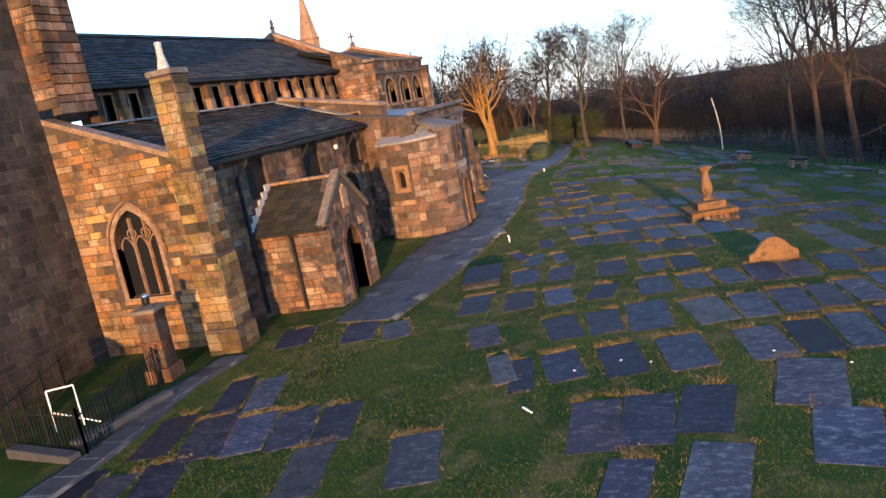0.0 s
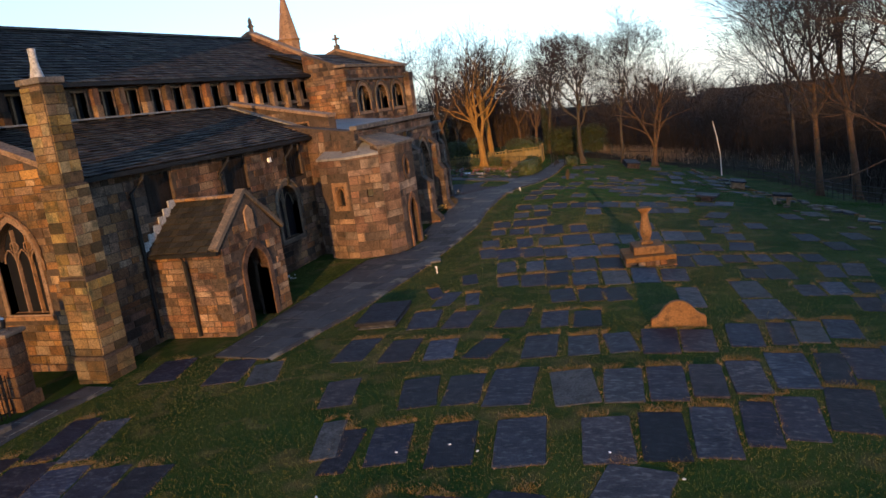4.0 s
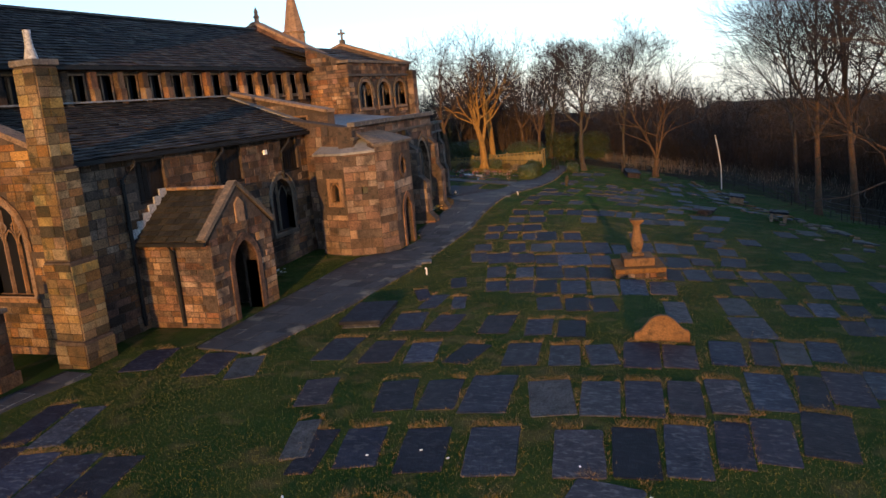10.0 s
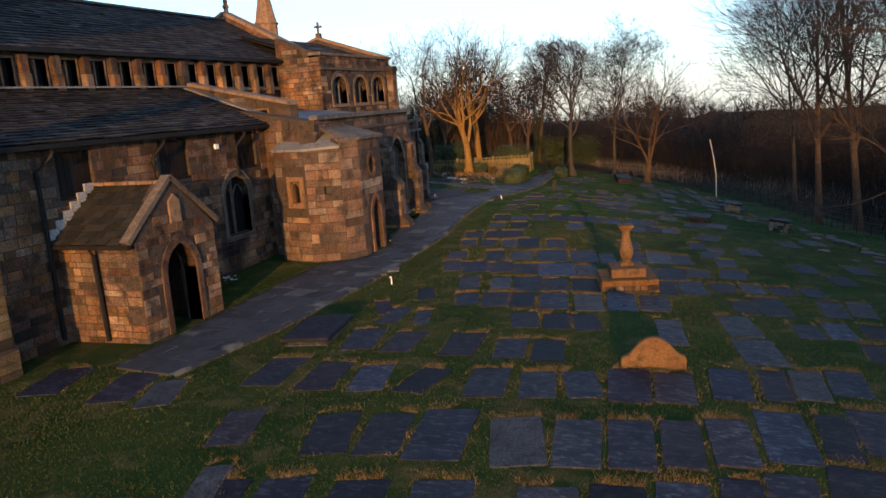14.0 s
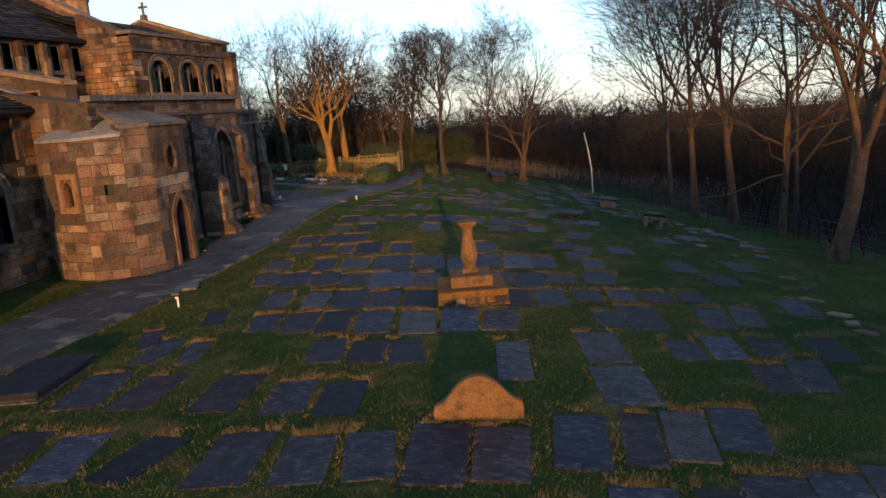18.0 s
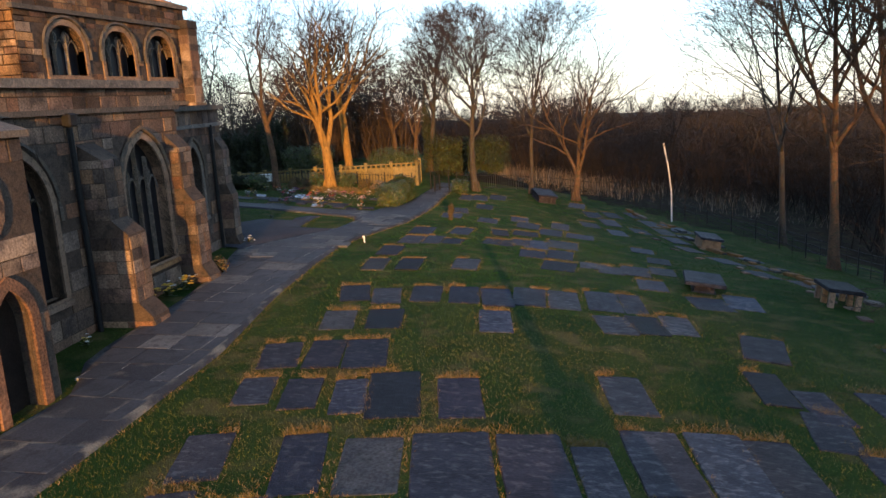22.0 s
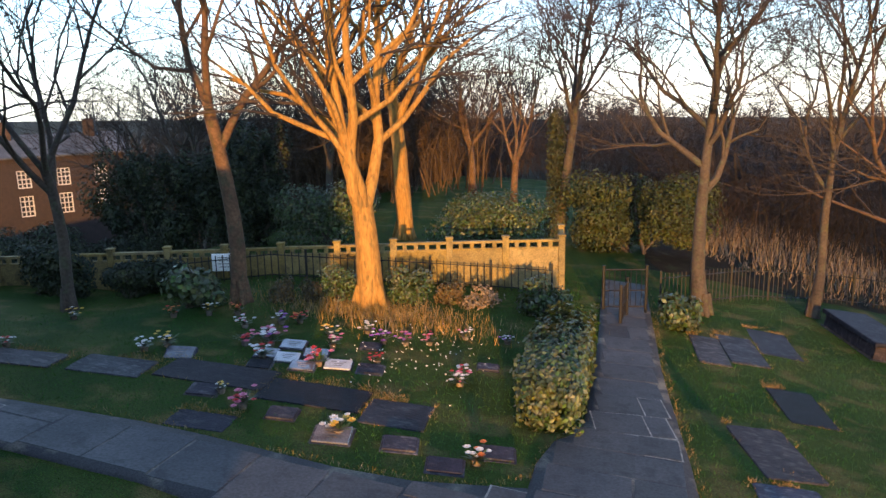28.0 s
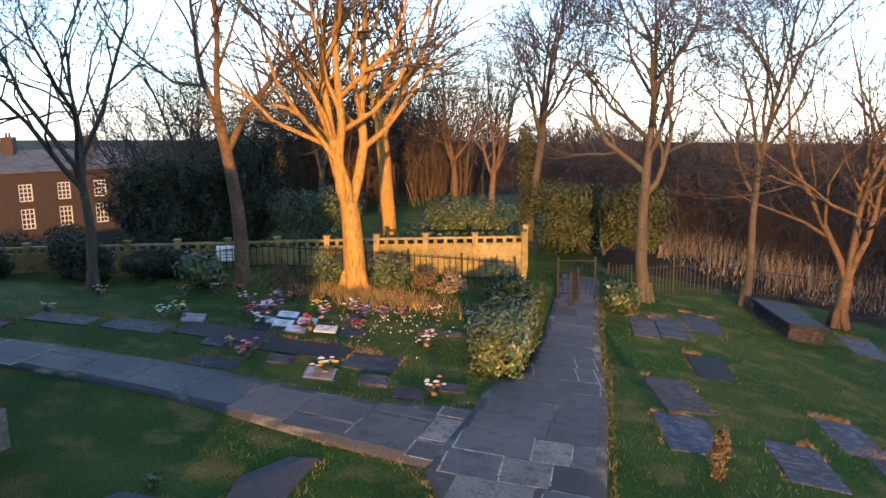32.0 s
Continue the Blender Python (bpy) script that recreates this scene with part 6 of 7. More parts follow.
for a, b in zip(fence_line, fence_line[1:]):
    a, b = Vector((*a, 0)), Vector((*b, 0))
    d = (b - a).normalized()
    top = fence_top((a.x + b.x) / 2)
    lo = min(ground_z(a.x, a.y), ground_z(b.x, b.y)) - 0.15
    for nm, z0, z1, th in (("panel", lo, top - 0.22, 0.07), ("rail", top - 0.22, top - 0.17, 0.11), ("rail", top - 0.05, top + 0.01, 0.13)):
        bm = bmesh.new()
        beam(bm, a + Vector((0, 0, (z0 + z1) / 2)), b + Vector((0, 0, (z0 + z1) / 2)), th, z1 - z0)
        pn = part(nm, bm, CONCRETE, fence)
    for k in range(1, 5):
        p = a.lerp(b, k / 5)
        bm = bmesh.new()
        box(bm, (p.x, p.y, top - 0.11), (0.1, 0.09, 0.13), math.atan2(d.y, d.x), 0.01)
        part("baluster", bm, CONCRETE, fence)
for p in fence_line:
    bm = bmesh.new()
    top = fence_top(p[0])
    box(bm, (p[0], p[1], top / 2 - 0.3), (0.16, 0.16, top + 0.75), 0.28, 0.012)
    post = part("post", bm, CONCRETE, fence)
    bm = bmesh.new()
    box(bm, (p[0], p[1], top + 0.10), (0.2, 0.2, 0.05), 0.28, 0.015)
    part("cap", bm, CONCRETE, post)


def railing(name, pts, height, gap, label, rails=(0.12, 0.9), spike=True, post_gap=9, joined=False):
    t = thing(name, (*pts[0], ground_z(*pts[0])), label, "railing")
    total = sum((Vector(q) - Vector(p)).length for p, q in zip(pts, pts[1:]))
    spots = along(pts, int(total / gap))
    for k, (p, q) in enumerate(zip(pts, pts[1:])):
        for h in rails:
            bm = bmesh.new()
            m = max(int((Vector(q) - Vector(p)).length / 2), 1)
            line = [(p[0] + (q[0] - p[0]) * j / m, p[1] + (q[1] - p[1]) * j / m) for j in range(m + 1)]
            tube(bm, [(x, y, ground_z(x, y) + h * height) for x, y in line], 0.016, 4)
            part("rail", bm, IRON, t)
    for k, (x, y) in enumerate(spots):
        bm = bmesh.new()
        g = ground_z(x, y)
        big = k % post_gap == 0
        w = 0.022 if big else 0.009
        prism(bm, [(x - w, y - w, g - 0.08), (x + w, y - w, g - 0.08), (x + w, y + w, g - 0.08), (x - w, y + w, g - 0.08)], Vector((0, 0, height + (0.18 if big else 0.1))))
        part("post" if big else "bar", bm, IRON, t)
    return t


railing("iron_railing", [(-9.2, 60.2), (-15.6, 58.3), (-19, 57.3)], 0.62, 0.16, "low black iron railing in front of the fence")
railing("iron_railing", [(-6.7, 60.0), (-4.5, 62.6), (-2.0, 64.2), (1.2, 65.2)], 0.85, 0.15, "black iron railings beside the path gate")
rail_r = [(1.2, 65.2), (4.6, 62.6), (7.5, 58.2), (9.9, 53.0), (11.3, 46.5), (12.6, 40.0), (13.6, 33.0), (14.2, 26.0)]
railing("post_and_rail_fence", rail_r, 0.95, 0.85, "dark post and rail fence along the wood", (0.35, 0.65, 0.95), False, 2)


def gate(x, y, turn, w, h, label):
    g = ground_z(x, y)
    t = thing("gate", (x, y, g), label, "gate")
    m = Matrix.Translation((x, y, g)) @ Matrix.Rotation(radians(turn), 4, "Z")
    for a in (0, w):
        bm = bmesh.new()
        tube(bm, [m @ Vector((a, 0, -0.1)), m @ Vector((a, 0, h + 0.1))], 0.035, 6)
        part("gate_post", bm, IRON, t)
    for z in (0.1, h * 0.5, h):
        bm = bmesh.new()
        tube(bm, [m @ Vector((0, 0, z)), m @ Vector((w, 0, z))], 0.018, 5)
        part("rail", bm, IRON, t)
    k = 0.12
    while k < w:
        bm = bmesh.new()
        tube(bm, [m @ Vector((k, 0, 0.1)), m @ Vector((k, 0, h))], 0.009, 4)
        part("bar", bm, IRON, t)
        k += 0.12
    return t


gate(-7.95, 59.3, 12, 0.95, 0.95, "narrow black iron gate closing the path")
gate(-7.55, 58.4, 80, 0.7, 0.8, "open black iron gate leaf beside the path")

# notice board on the fence
bm = bmesh.new()
box(bm, (-16.72, 58.27, 0.30), (0.72, 0.05, 0.42), 0.28, 0.01)
sign = tagged(part("notice_board", bm, WHITE, None), "small white notice board fixed to the fence", "sign")
for k in range(4):
    bm = bmesh.new()
    box(bm, (-16.71, 58.24, 0.42 - 0.075 * k), (0.42 - 0.06 * (k % 2), 0.012, 0.014), 0.28)
    part("text_bar", bm, SOOT, sign)


# ---- shrubs ----
def bush(name, x, y, rx, ry, h, leaves, size, material, label, seed, stems=6, hollow=0.45, lumps=5, base=0.0, boxy=False, puff=(0.42, 0.62)):
    """A shrub of many small bent leaves in uneven lumps, on a few stems."""
    rng = random.Random(seed)
    g = ground_z(x, y)
    t = thing(name, (x, y, g), label, "shrub")
    centres = [(Vector((x + rng.uniform(-0.45, 0.45) * rx * 0.52 / puff[0] ** 0.75, y + rng.uniform(-0.45, 0.45) * ry * 0.52 / puff[0] ** 0.75, g + base + h * rng.uniform(0.15, 0.95 - puff[1] * 0.45))), rng.uniform(*puff)) for _ in range(lumps)]
    v, f = [], []
    for k in range(leaves):
        c, s = centres[rng.randrange(lumps)]
        d = Vector((rng.gauss(0, 1), rng.gauss(0, 1), rng.gauss(0, 1))).normalized()
        r = s * rng.uniform(hollow, 1.08) ** 0.6
        p = c + Vector((d.x * rx * r, d.y * ry * r, d.z * h * 0.5 * r * 1.2))
        if boxy:
            q = Vector((d.x, d.y, d.z)) / max(abs(d.x), abs(d.y), abs(d.z)) * rng.uniform(hollow, 1.0) ** 0.5
            b3 = 1 + 0.16 * noise.noise((q.x * 2, q.y * 3 + seed, q.z * 2))
            p = Vector((x + q.x * rx * b3, y + q.y * ry * b3, g + h * 0.5 + q.z * h * 0.5 * b3))
        p.z = max(p.z, ground_z(p.x, p.y) + 0.03)
        n = (d + Vector((rng.uniform(-0.8, 0.8), rng.uniform(-0.8, 0.8), rng.uniform(-0.3, 0.9)))).normalized()
        a = n.orthogonal().normalized()
        a.rotate(Matrix.Rotation(rng.uniform(0, 6.28), 3, n))
        b = n.cross(a)
        l, w = size * rng.uniform(0.7, 1.3), size * rng.uniform(0.28, 0.45)
        i = len(v)
        v += [p, p + a * l * 0.5 + b * w - n * l * 0.06, p + a * l - n * l * 0.22, p + a * l * 0.5 - b * w - n * l * 0.06]
        f += [(i, i + 1, i + 2), (i, i + 2, i + 3)]
    tagged(raw("foliage", v, f, material, t), kind="stuff")
    for k in range(stems):
        c, s = centres[k % lumps]
        bm = bmesh.new()
        tube(bm, [(x + rng.uniform(-0.2, 0.2) * rx, y + rng.uniform(-0.2, 0.2) * ry, g - 0.05), (c.x, c.y, c.z)], 0.02 + 0.01 * h, 5)
        part("stem", bm, BARK_D, t)
    return t


bush("laurel_bush", -8.42, 54.3, 0.48, 1.75, 1.0, 11000, 0.085, LAUREL, "glossy green and yellow laurel bush beside the path", 1, 7, 0.55, 9, 0.0, True)
bush("laurel_bush", -16.1, 55.7, 0.75, 0.7, 1.0, 1500, 0.15, LAUREL, "round rhododendron bush in the memorial garden", 2)
bush("azalea_bush", -13.4, 57.2, 0.6, 0.45, 0.95, 1500, 0.066, LAUREL, "pale leafy shrub at the foot of the big tree", 3)
bush("azalea_bush", -11.9, 57.6, 0.6, 0.45, 1.0, 1600, 0.073, LAUREL, "leafy evergreen shrub before the fence", 4)
bush("brown_shrub", -14.45, 56.6, 0.3, 0.3, 0.7, 900, 0.06, RUSSET, "upright brown shrub before the fence", 5, 4)
bush("brown_shrub", -13.9, 56.8, 0.3, 0.3, 0.7, 900, 0.06, RUSSET, "upright brown shrub before the fence", 6, 4)
bush("brown_shrub", -11.2, 58.2, 0.5, 0.4, 0.7, 900, 0.07, RUSSET, "spreading russet shrub before the fence", 7, 4)
bush("brown_shrub", -10.5, 58.3, 0.55, 0.5, 0.6, 600, 0.07, REED, "straw-coloured grassy shrub before the fence", 71, 3)
bush("laurel_bush", -9.0, 58.3, 0.75, 0.6, 1.0, 1300, 0.10, LAUREL, "small evergreen bush beside the gate", 8)
bush("laurel_bush", -6.25, 58.9, 0.65, 0.6, 0.9, 1300, 0.12, LAUREL, "dark evergreen bush at the foot of a tree", 9)
bush("dwarf_conifer", -5.0, 50.0, 0.2, 0.2, 0.95, 1100, 0.05, RUSSET, "browning dwarf conifer on the lawn", 10, 3, 0.3, 3)
bush("evergreen_bush", -7.3, 66.2, 2.5, 1.6, 2.7, 16000, 0.10, HEDGE, "large rounded dark evergreen bush behind the gate", 11, 8, 0.5, 22, puff=(0.24, 0.46))
bush("privet_hedge", -11.4, 64.2, 2.0, 1.0, 1.9, 8400, 0.086, LAUREL, "leafy olive-green hedge behind the fence", 13, 6, 0.6, 9)
bush("privet_hedge", -15.8, 62.0, 1.8, 1.2, 2.0, 7200, 0.086, LAUREL, "leafy olive-green shrub behind the fence", 14, 6, 0.6, 9)
bush("yew_tree", -19.2, 62.6, 1.15, 1.15, 3.5, 18000, 0.099, CONIFER, "tall dark yew behind the fence", 15, 5, 0.4, 40, puff=(0.16, 0.36))
bush("yew_tree", -24.3, 60.2, 0.7, 0.7, 1.2, 3600, 0.092, CONIFER, "round dark holly behind the fence", 16, 6, 0.7, 12)
bush("holly_bush", -22.3, 61.3, 2.2, 1.2, 1.6, 10000, 0.086, CONIFER, "dark evergreen shrubs behind the fence", 161)
bush("holly_bush", -18.2, 56.6, 0.7, 0.5, 0.9, 3000, 0.079, CONIFER, "dark holly bush in the corner of the garden", 17)
bush("holly_bush", -22.8, 55.4, 1.2, 0.5, 0.6, 2800, 0.079, CONIFER, "dark low evergreen along the fence", 18)
bush("holly_bush", -26.5, 63.5, 2.4, 1.2, 2.2, 8000, 0.1, CONIFER, "dark evergreen shrubs on the slope below the house", 162)
bush("holly_bush", -31.0, 66.0, 2.6, 1.4, 2.4, 8000, 0.1, CONIFER, "dark evergreen shrubs on the slope below the house", 163)
bush("holly_bush", -21.5, 66.5, 2.4, 1.4, 3.0, 9000, 0.1, CONIFER, "dark evergreen shrubs on the slope behind the fence", 164)
bush("brown_shrub", -8.75, 38.35, 0.45, 0.4, 0.7, 900, 0.06, RUSSET, "clipped brown shrub against the chapel wall", 19, 4)
bush("ivy", -9.75, 67.0, 0.50, 0.50, 4.6, 4000, 0.10, CONIFER, "dark ivy climbing a tree trunk", 20, 2, 0.5, 10)
bush("wild_shrub", -11.2, 47.0, 0.12, 0.12, 0.2, 60, 0.06, LAUREL, "small weed on the paving", 21, 1)

bush("yew_tree", -18.3, 62.6, 0.9, 1.0, 4.0, 12000, 0.10, CONIFER, "tall dark evergreen tree behind the fence", 171, 5, 0.4, 40, puff=(0.16, 0.36))
bush("yew_tree", -21.8, 62.8, 1.6, 1.3, 4.2, 16000, 0.10, CONIFER, "broad dark evergreen tree behind the fence", 172, 5, 0.4, 40, puff=(0.16, 0.36))
bush("holly_bush", -17.7, 57.2, 0.9, 0.5, 0.9, 4500, 0.08, CONIFER, "dark leafy shrub against the shaded fence", 174, 5, 0.5, 8)
bush("holly_bush", -22.6, 56.0, 1.2, 0.5, 1.1, 5000, 0.08, CONIFER, "dark leafy shrub against the shaded fence", 175, 5, 0.5, 8)
bush("holly_bush", -20.2, 56.6, 1.3, 0.6, 1.25, 6000, 0.08, CONIFER, "dark holly bush in front of the shaded fence", 173, 5, 0.5, 9)

# reeds and rough grass beyond the railings
rr = random.Random(8)
v, f = [], []
for k in range(15000):
    x, y = rr.uniform(-6.5, 14), rr.uniform(64.5, 84)
    if x + y < 62 or rr.random() < (0.25 if x < 1.5 else 0.86):
        continue
    g = ground_z(x, y)
    h, a = rr.uniform(0.3, 0.95) * (1.0 if noise.noise((x * 0.3, y * 0.3, 3)) > -0.05 else 0.4), rr.uniform(0, 6.28)
    w = 0.016
    i = len(v)
    v += [(x - w * math.cos(a), y - w * math.sin(a), g - 0.05), (x + w * math.cos(a), y + w * math.sin(a), g - 0.05), (x + rr.uniform(-0.25, 0.25), y + rr.uniform(-0.25, 0.25), g + h)]
    f.append((i, i + 1, i + 2))
tagged(raw("reeds", v, f, REED), "pale dry reeds and rough grass beyond the railings", "reeds", kind="stuff")


# ---- memorial garden ----
def plaque(x, y, turn, w, l, material, label, tilt=8):
    g = ground_z(x, y)
    t = thing("memorial_plaque", (x, y, g), label, "memorial", "cremation plaques in the garden")
    m = lie_flat(x, y, turn) @ Matrix.Rotation(radians(tilt), 4, "X")
    bm = bmesh.new()
    box(bm, (0, 0, -0.02), (w, l, 0.09), 0, 0.008, m)
    part("base", bm, LEDGER, t)
    bm = bmesh.new()
    box(bm, (0, 0.01, 0.035), (w * 0.88, l * 0.86, 0.028), 0, 0.006, m)
    top = part("tablet", bm, material, t)
    for k in range(3 if material is not LEDGER else 0):
        bm = bmesh.new()
        box(bm, (0, l * (0.2 - 0.17 * k), 0.0505), (w * (0.5 - 0.12 * k), l * 0.035, 0.003), 0, 0, m)
        part("text_bar", bm, SOOT, top)


def bouquet(x, y, size, colours, seed, label, pot=True):
    rng = random.Random(seed)
    g = ground_z(x, y)
    t = thing("flowers", (x, y, g), label, "flowers", "grave flowers")
    if pot:
        bm = bmesh.new()
        lathe(bm, [(0.05, -0.02), (0.065, 0.07), (0.075, 0.08), (0.06, 0.08)], (x, y, g), 10)
        part("pot", bm, SOOT, t)
    v, f = [], []
    for k in range(40):
        a, r = rng.uniform(0, 6.28), size * rng.uniform(0.1, 1)
        p = Vector((x, y, g + 0.08))
        q = Vector((x + r * math.cos(a), y + r * math.sin(a), g + 0.06 + size * rng.uniform(0.1, 0.7)))
        s = Vector((-math.sin(a), math.cos(a), 0.2)) * 0.018
        i = len(v)
        v += [p, q.lerp(p, 0.4) + s, q, q.lerp(p, 0.4) - s]
        f.append((i, i + 1, i + 2, i + 3))
    raw("leaves", v, f, LAUREL, t)
    for k in range(11):
        a, r = rng.uniform(0, 6.28), size * rng.uniform(0.1, 1.0)
        c = Vector((x + r * math.cos(a), y + r * math.sin(a), g + 0.10 + size * rng.uniform(0.1, 0.75)))
        bm = bmesh.new()
        rad = size * rng.uniform(0.16, 0.28)
        for ringk in range(2):
            for j in range(6):
                u = j * 1.047 + ringk * 0.5
                o = Vector((math.cos(u), math.sin(u), 0.25 + 0.6 * ringk)).normalized() * rad * (1 - 0.3 * ringk)
                w = Vector((-math.sin(u), math.cos(u), 0)) * rad * 0.45
                bm.faces.new([bm.verts.new(z) for z in (c, c + o * 0.6 + w, c + o, c + o * 0.6 - w)])
        part("bloom", bm, PETALS[rng.choice(colours)], t)


for k, (x, y, tn, w, l, m) in enumerate((
        (-13.15, 54.35, 12, 0.48, 0.42, PLAQUE), (-12.95, 53.7, 14, 0.45, 0.4, MARBLE), (-13.35, 53.75, 10, 0.42, 0.4, PLAQUE), (-12.6, 54.1, 16, 0.46, 0.4, PLAQUE),
        (-12.55, 53.45, 12, 0.46, 0.38, PLAQUE), (-12.05, 53.75, 14, 0.5, 0.4, MARBLE), (-11.5, 53.8, 10, 0.46, 0.4, LEDGER), (-13.2, 53.2, 12, 0.42, 0.36, LEDGER),
        (-14.6, 53.1, 20, 0.5, 0.42, PLAQUE), (-11.1, 51.25, 12, 0.55, 0.5, PLAQUE), (-10.2, 51.35, 12, 0.5, 0.4, LEDGER), (-9.5, 51.0, 10, 0.5, 0.38, LEDGER), (-8.95, 51.6, 10, 0.5, 0.38, LEDGER),
        (-12.0, 51.6, 10, 0.45, 0.38, LEDGER), (-13.4, 51.9, 10, 0.5, 0.4, LEDGER), (-9.7, 54.8, 10, 0.4, 0.3, LEDGER), (-11.9, 54.9, 12, 0.4, 0.34, LEDGER))):
    plaque(x, y, tn, w, l, m, ("polished granite" if m is PLAQUE else "pale marble" if m is MARBLE else "dark slate") + " memorial plaque in the garden grass", 14 if k == 8 else 6)
spots_f = [(-13.75, 54.5, 0.26, (1, 2)), (-13.9, 54.0, 0.24, (0, 1)), (-13.5, 54.2, 0.3, (1, 2, 4)), (-13.3, 53.5, 0.24, (2, 0)), (-12.5, 54.6, 0.22, (2, 1)), (-12.35, 53.65, 0.26, (0, 1)), (-12.75, 55.1, 0.2, (3, 2)),
           (-11.75, 55.2, 0.24, (2, 4)), (-11.35, 55.3, 0.22, (1, 4)), (-10.95, 55.5, 0.18, (1, 0)), (-11.5, 54.15, 0.16, (0, 0)), (-10.05, 54.05, 0.22, (2, 0)), (-9.97, 53.8, 0.2, (1, 2)), (-9.15, 51.25, 0.22, (2, 5)),
           (-12.6, 51.6, 0.26, (0, 1)), (-13.15, 51.95, 0.12, (3, 2)), (-11.05, 51.35, 0.28, (2, 3)), (-15.0, 53.35, 0.22, (2, 3)), (-15.2, 53.0, 0.2, (2, 2)), (-17.2, 52.2, 0.16, (2, 0)), (-16.0, 55.0, 0.18, (0, 5)), (-15.4, 55.3, 0.16, (3, 2)),
           (-14.9, 55.5, 0.18, (5, 0)), (-13.9, 55.4, 0.2, (2, 4)), (-13.6, 55.6, 0.2, (0, 5)), (-10.4, 56.1, 0.16, (2, 1)), (-9.6, 56.2, 0.16, (2, 4)), (-14.4, 54.9, 0.2, (2, 1)), (-17.8, 54.4, 0.18, (2, 3)), (-12.2, 55.6, 0.18, (2, 2))]
for k, (x, y, s, c) in enumerate(spots_f):
    bouquet(x, y, s, c, 300 + k, ("red" if c[0] == 0 else "pink" if c[0] == 1 else "white" if c[0] == 2 else "yellow" if c[0] == 3 else "orange") + " flowers in a pot on a grave")
for k, (x, y, s, c) in enumerate([(-8.75, 36.7, 0.34, (3, 3, 2)), (-8.8, 36.2, 0.34, (3, 3)), (-8.85, 37.2, 0.28, (3, 2)), (-8.72, 35.1, 0.26, (2, 2, 1)), (-8.68, 34.7, 0.22, (2, 5)), (-8.3, 31.6, 0.2, (2, 3)), (-10.3, 24.9, 0.28, (2, 2)), (-8.5, 33.0, 0.18, (3, 2)), (-9.75, 42.2, 0.24, (2, 2))]):
    bouquet(x, y, s, c, 400 + k, "winter flowers growing at the foot of the church wall", False)

slab_row((-13.6, 52.6, 1.7, 0.8, 4), (-11.9, 52.45, 1.5, 0.8, 4), (-10.55, 52.3, 0.9, 0.85, 4), (-15.2, 52.2, 1.1, 0.7, 8), (-16.6, 51.9, 1.1, 0.6, 10),
         (-12.9, 51.0, 0.8, 0.5, 6), (-17.6, 50.9, 1.0, 0.5, 10))


# snowdrops and tufts under the big tree
rs = random.Random(31)
v, f = [], []
for k in range(110):
    x, y = rs.gauss(-10.9, 0.65), rs.gauss(54.9, 0.8)
    g, h, r = ground_z(x, y), rs.uniform(0.05, 0.13), rs.uniform(0.010, 0.018)
    i = len(v)
    for j in range(3):
        a = j * 2.094 + k
        v += [(x, y, g + h), (x + r * math.cos(a), y + r * math.sin(a), g + h + 0.012), (x + r * 0.7 * math.cos(a + 0.9), y + r * 0.7 * math.sin(a + 0.9), g + h - 0.016)]
        f.append((i + 3 * j, i + 3 * j + 1, i + 3 * j + 2))
tagged(raw("snowdrops", v, f, PETALS[2]), "scattered small white snowdrops in the garden grass", "flowers", kind="stuff")
v, f = [], []
for k in range(5200):
    a, r = rs.uniform(0, 6.28), abs(rs.gauss(0, 1.0))
    x, y = -12.5 + 1.45 * r * math.cos(a), 56.75 + 0.55 * r * math.sin(a)
    g, h, a, w = ground_z(x, y), rs.uniform(0.07, 0.26), rs.uniform(0, 6.28), 0.008
    i = len(v)
    v += [(x - w * math.cos(a), y - w * math.sin(a), g - 0.02), (x + w * math.cos(a), y + w * math.sin(a), g - 0.02), (x + rs.uniform(-0.1, 0.1), y + rs.uniform(-0.1, 0.1), g + h)]
    f.append((i, i + 1, i + 2))
tagged(raw("tufts", v, f, STRAW), "tufts of pale rough grass round the foot of the big tree", "grass", kind="stuff")


# ---- white markers and stray bits ----
for x, y, h in ((-4.75, 25.3, 0.2), (-6.45, 43.5, 0.17)):
    g = ground_z(x, y)
    bm = bmesh.new()
    box(bm, (x, y, g + h / 2 - 0.05), (0.04, 0.035, h + 0.1), 0.2, 0.008)
    box(bm, (x - 0.02, y, g + h + 0.02), (0.075, 0.04, 0.04), 0.2, 0.008)
    tagged(part("marker_post", bm, WHITE, None), "short white marker post at the path's edge", "post")
for x, y, w, l, tn in ((-5.75, 26.5, 0.55, 0.5, 20), (-5.55, 27.0, 0.55, 0.5, 20), (-6.2, 26.3, 0.5, 0.45, 20), (-7.6, 42.2, 0.75, 0.7, 10), (-7.05, 42.7, 0.7, 0.6, 10), (-7.55, 47.7, 0.7, 0.6, 8), (-7.0, 47.3, 0.6, 0.7, 8), (-9.2, 41.0, 0.6, 0.6, 20), (-8.5, 40.6, 0.7, 0.6, 15)):
    ob = new("paving_slab", PALE_FLAGS[int(w * 100) % 6])
    ob.matrix_world = lie_flat(x, y, tn, 0.05 if inside((x, y), main_l + main_r[::-1]) else 0.012) @ Matrix.Diagonal((w, l, 1, 1))
    tagged(ob, "pale replacement paving slab set in the path", "paving slab", "pale paving slabs")

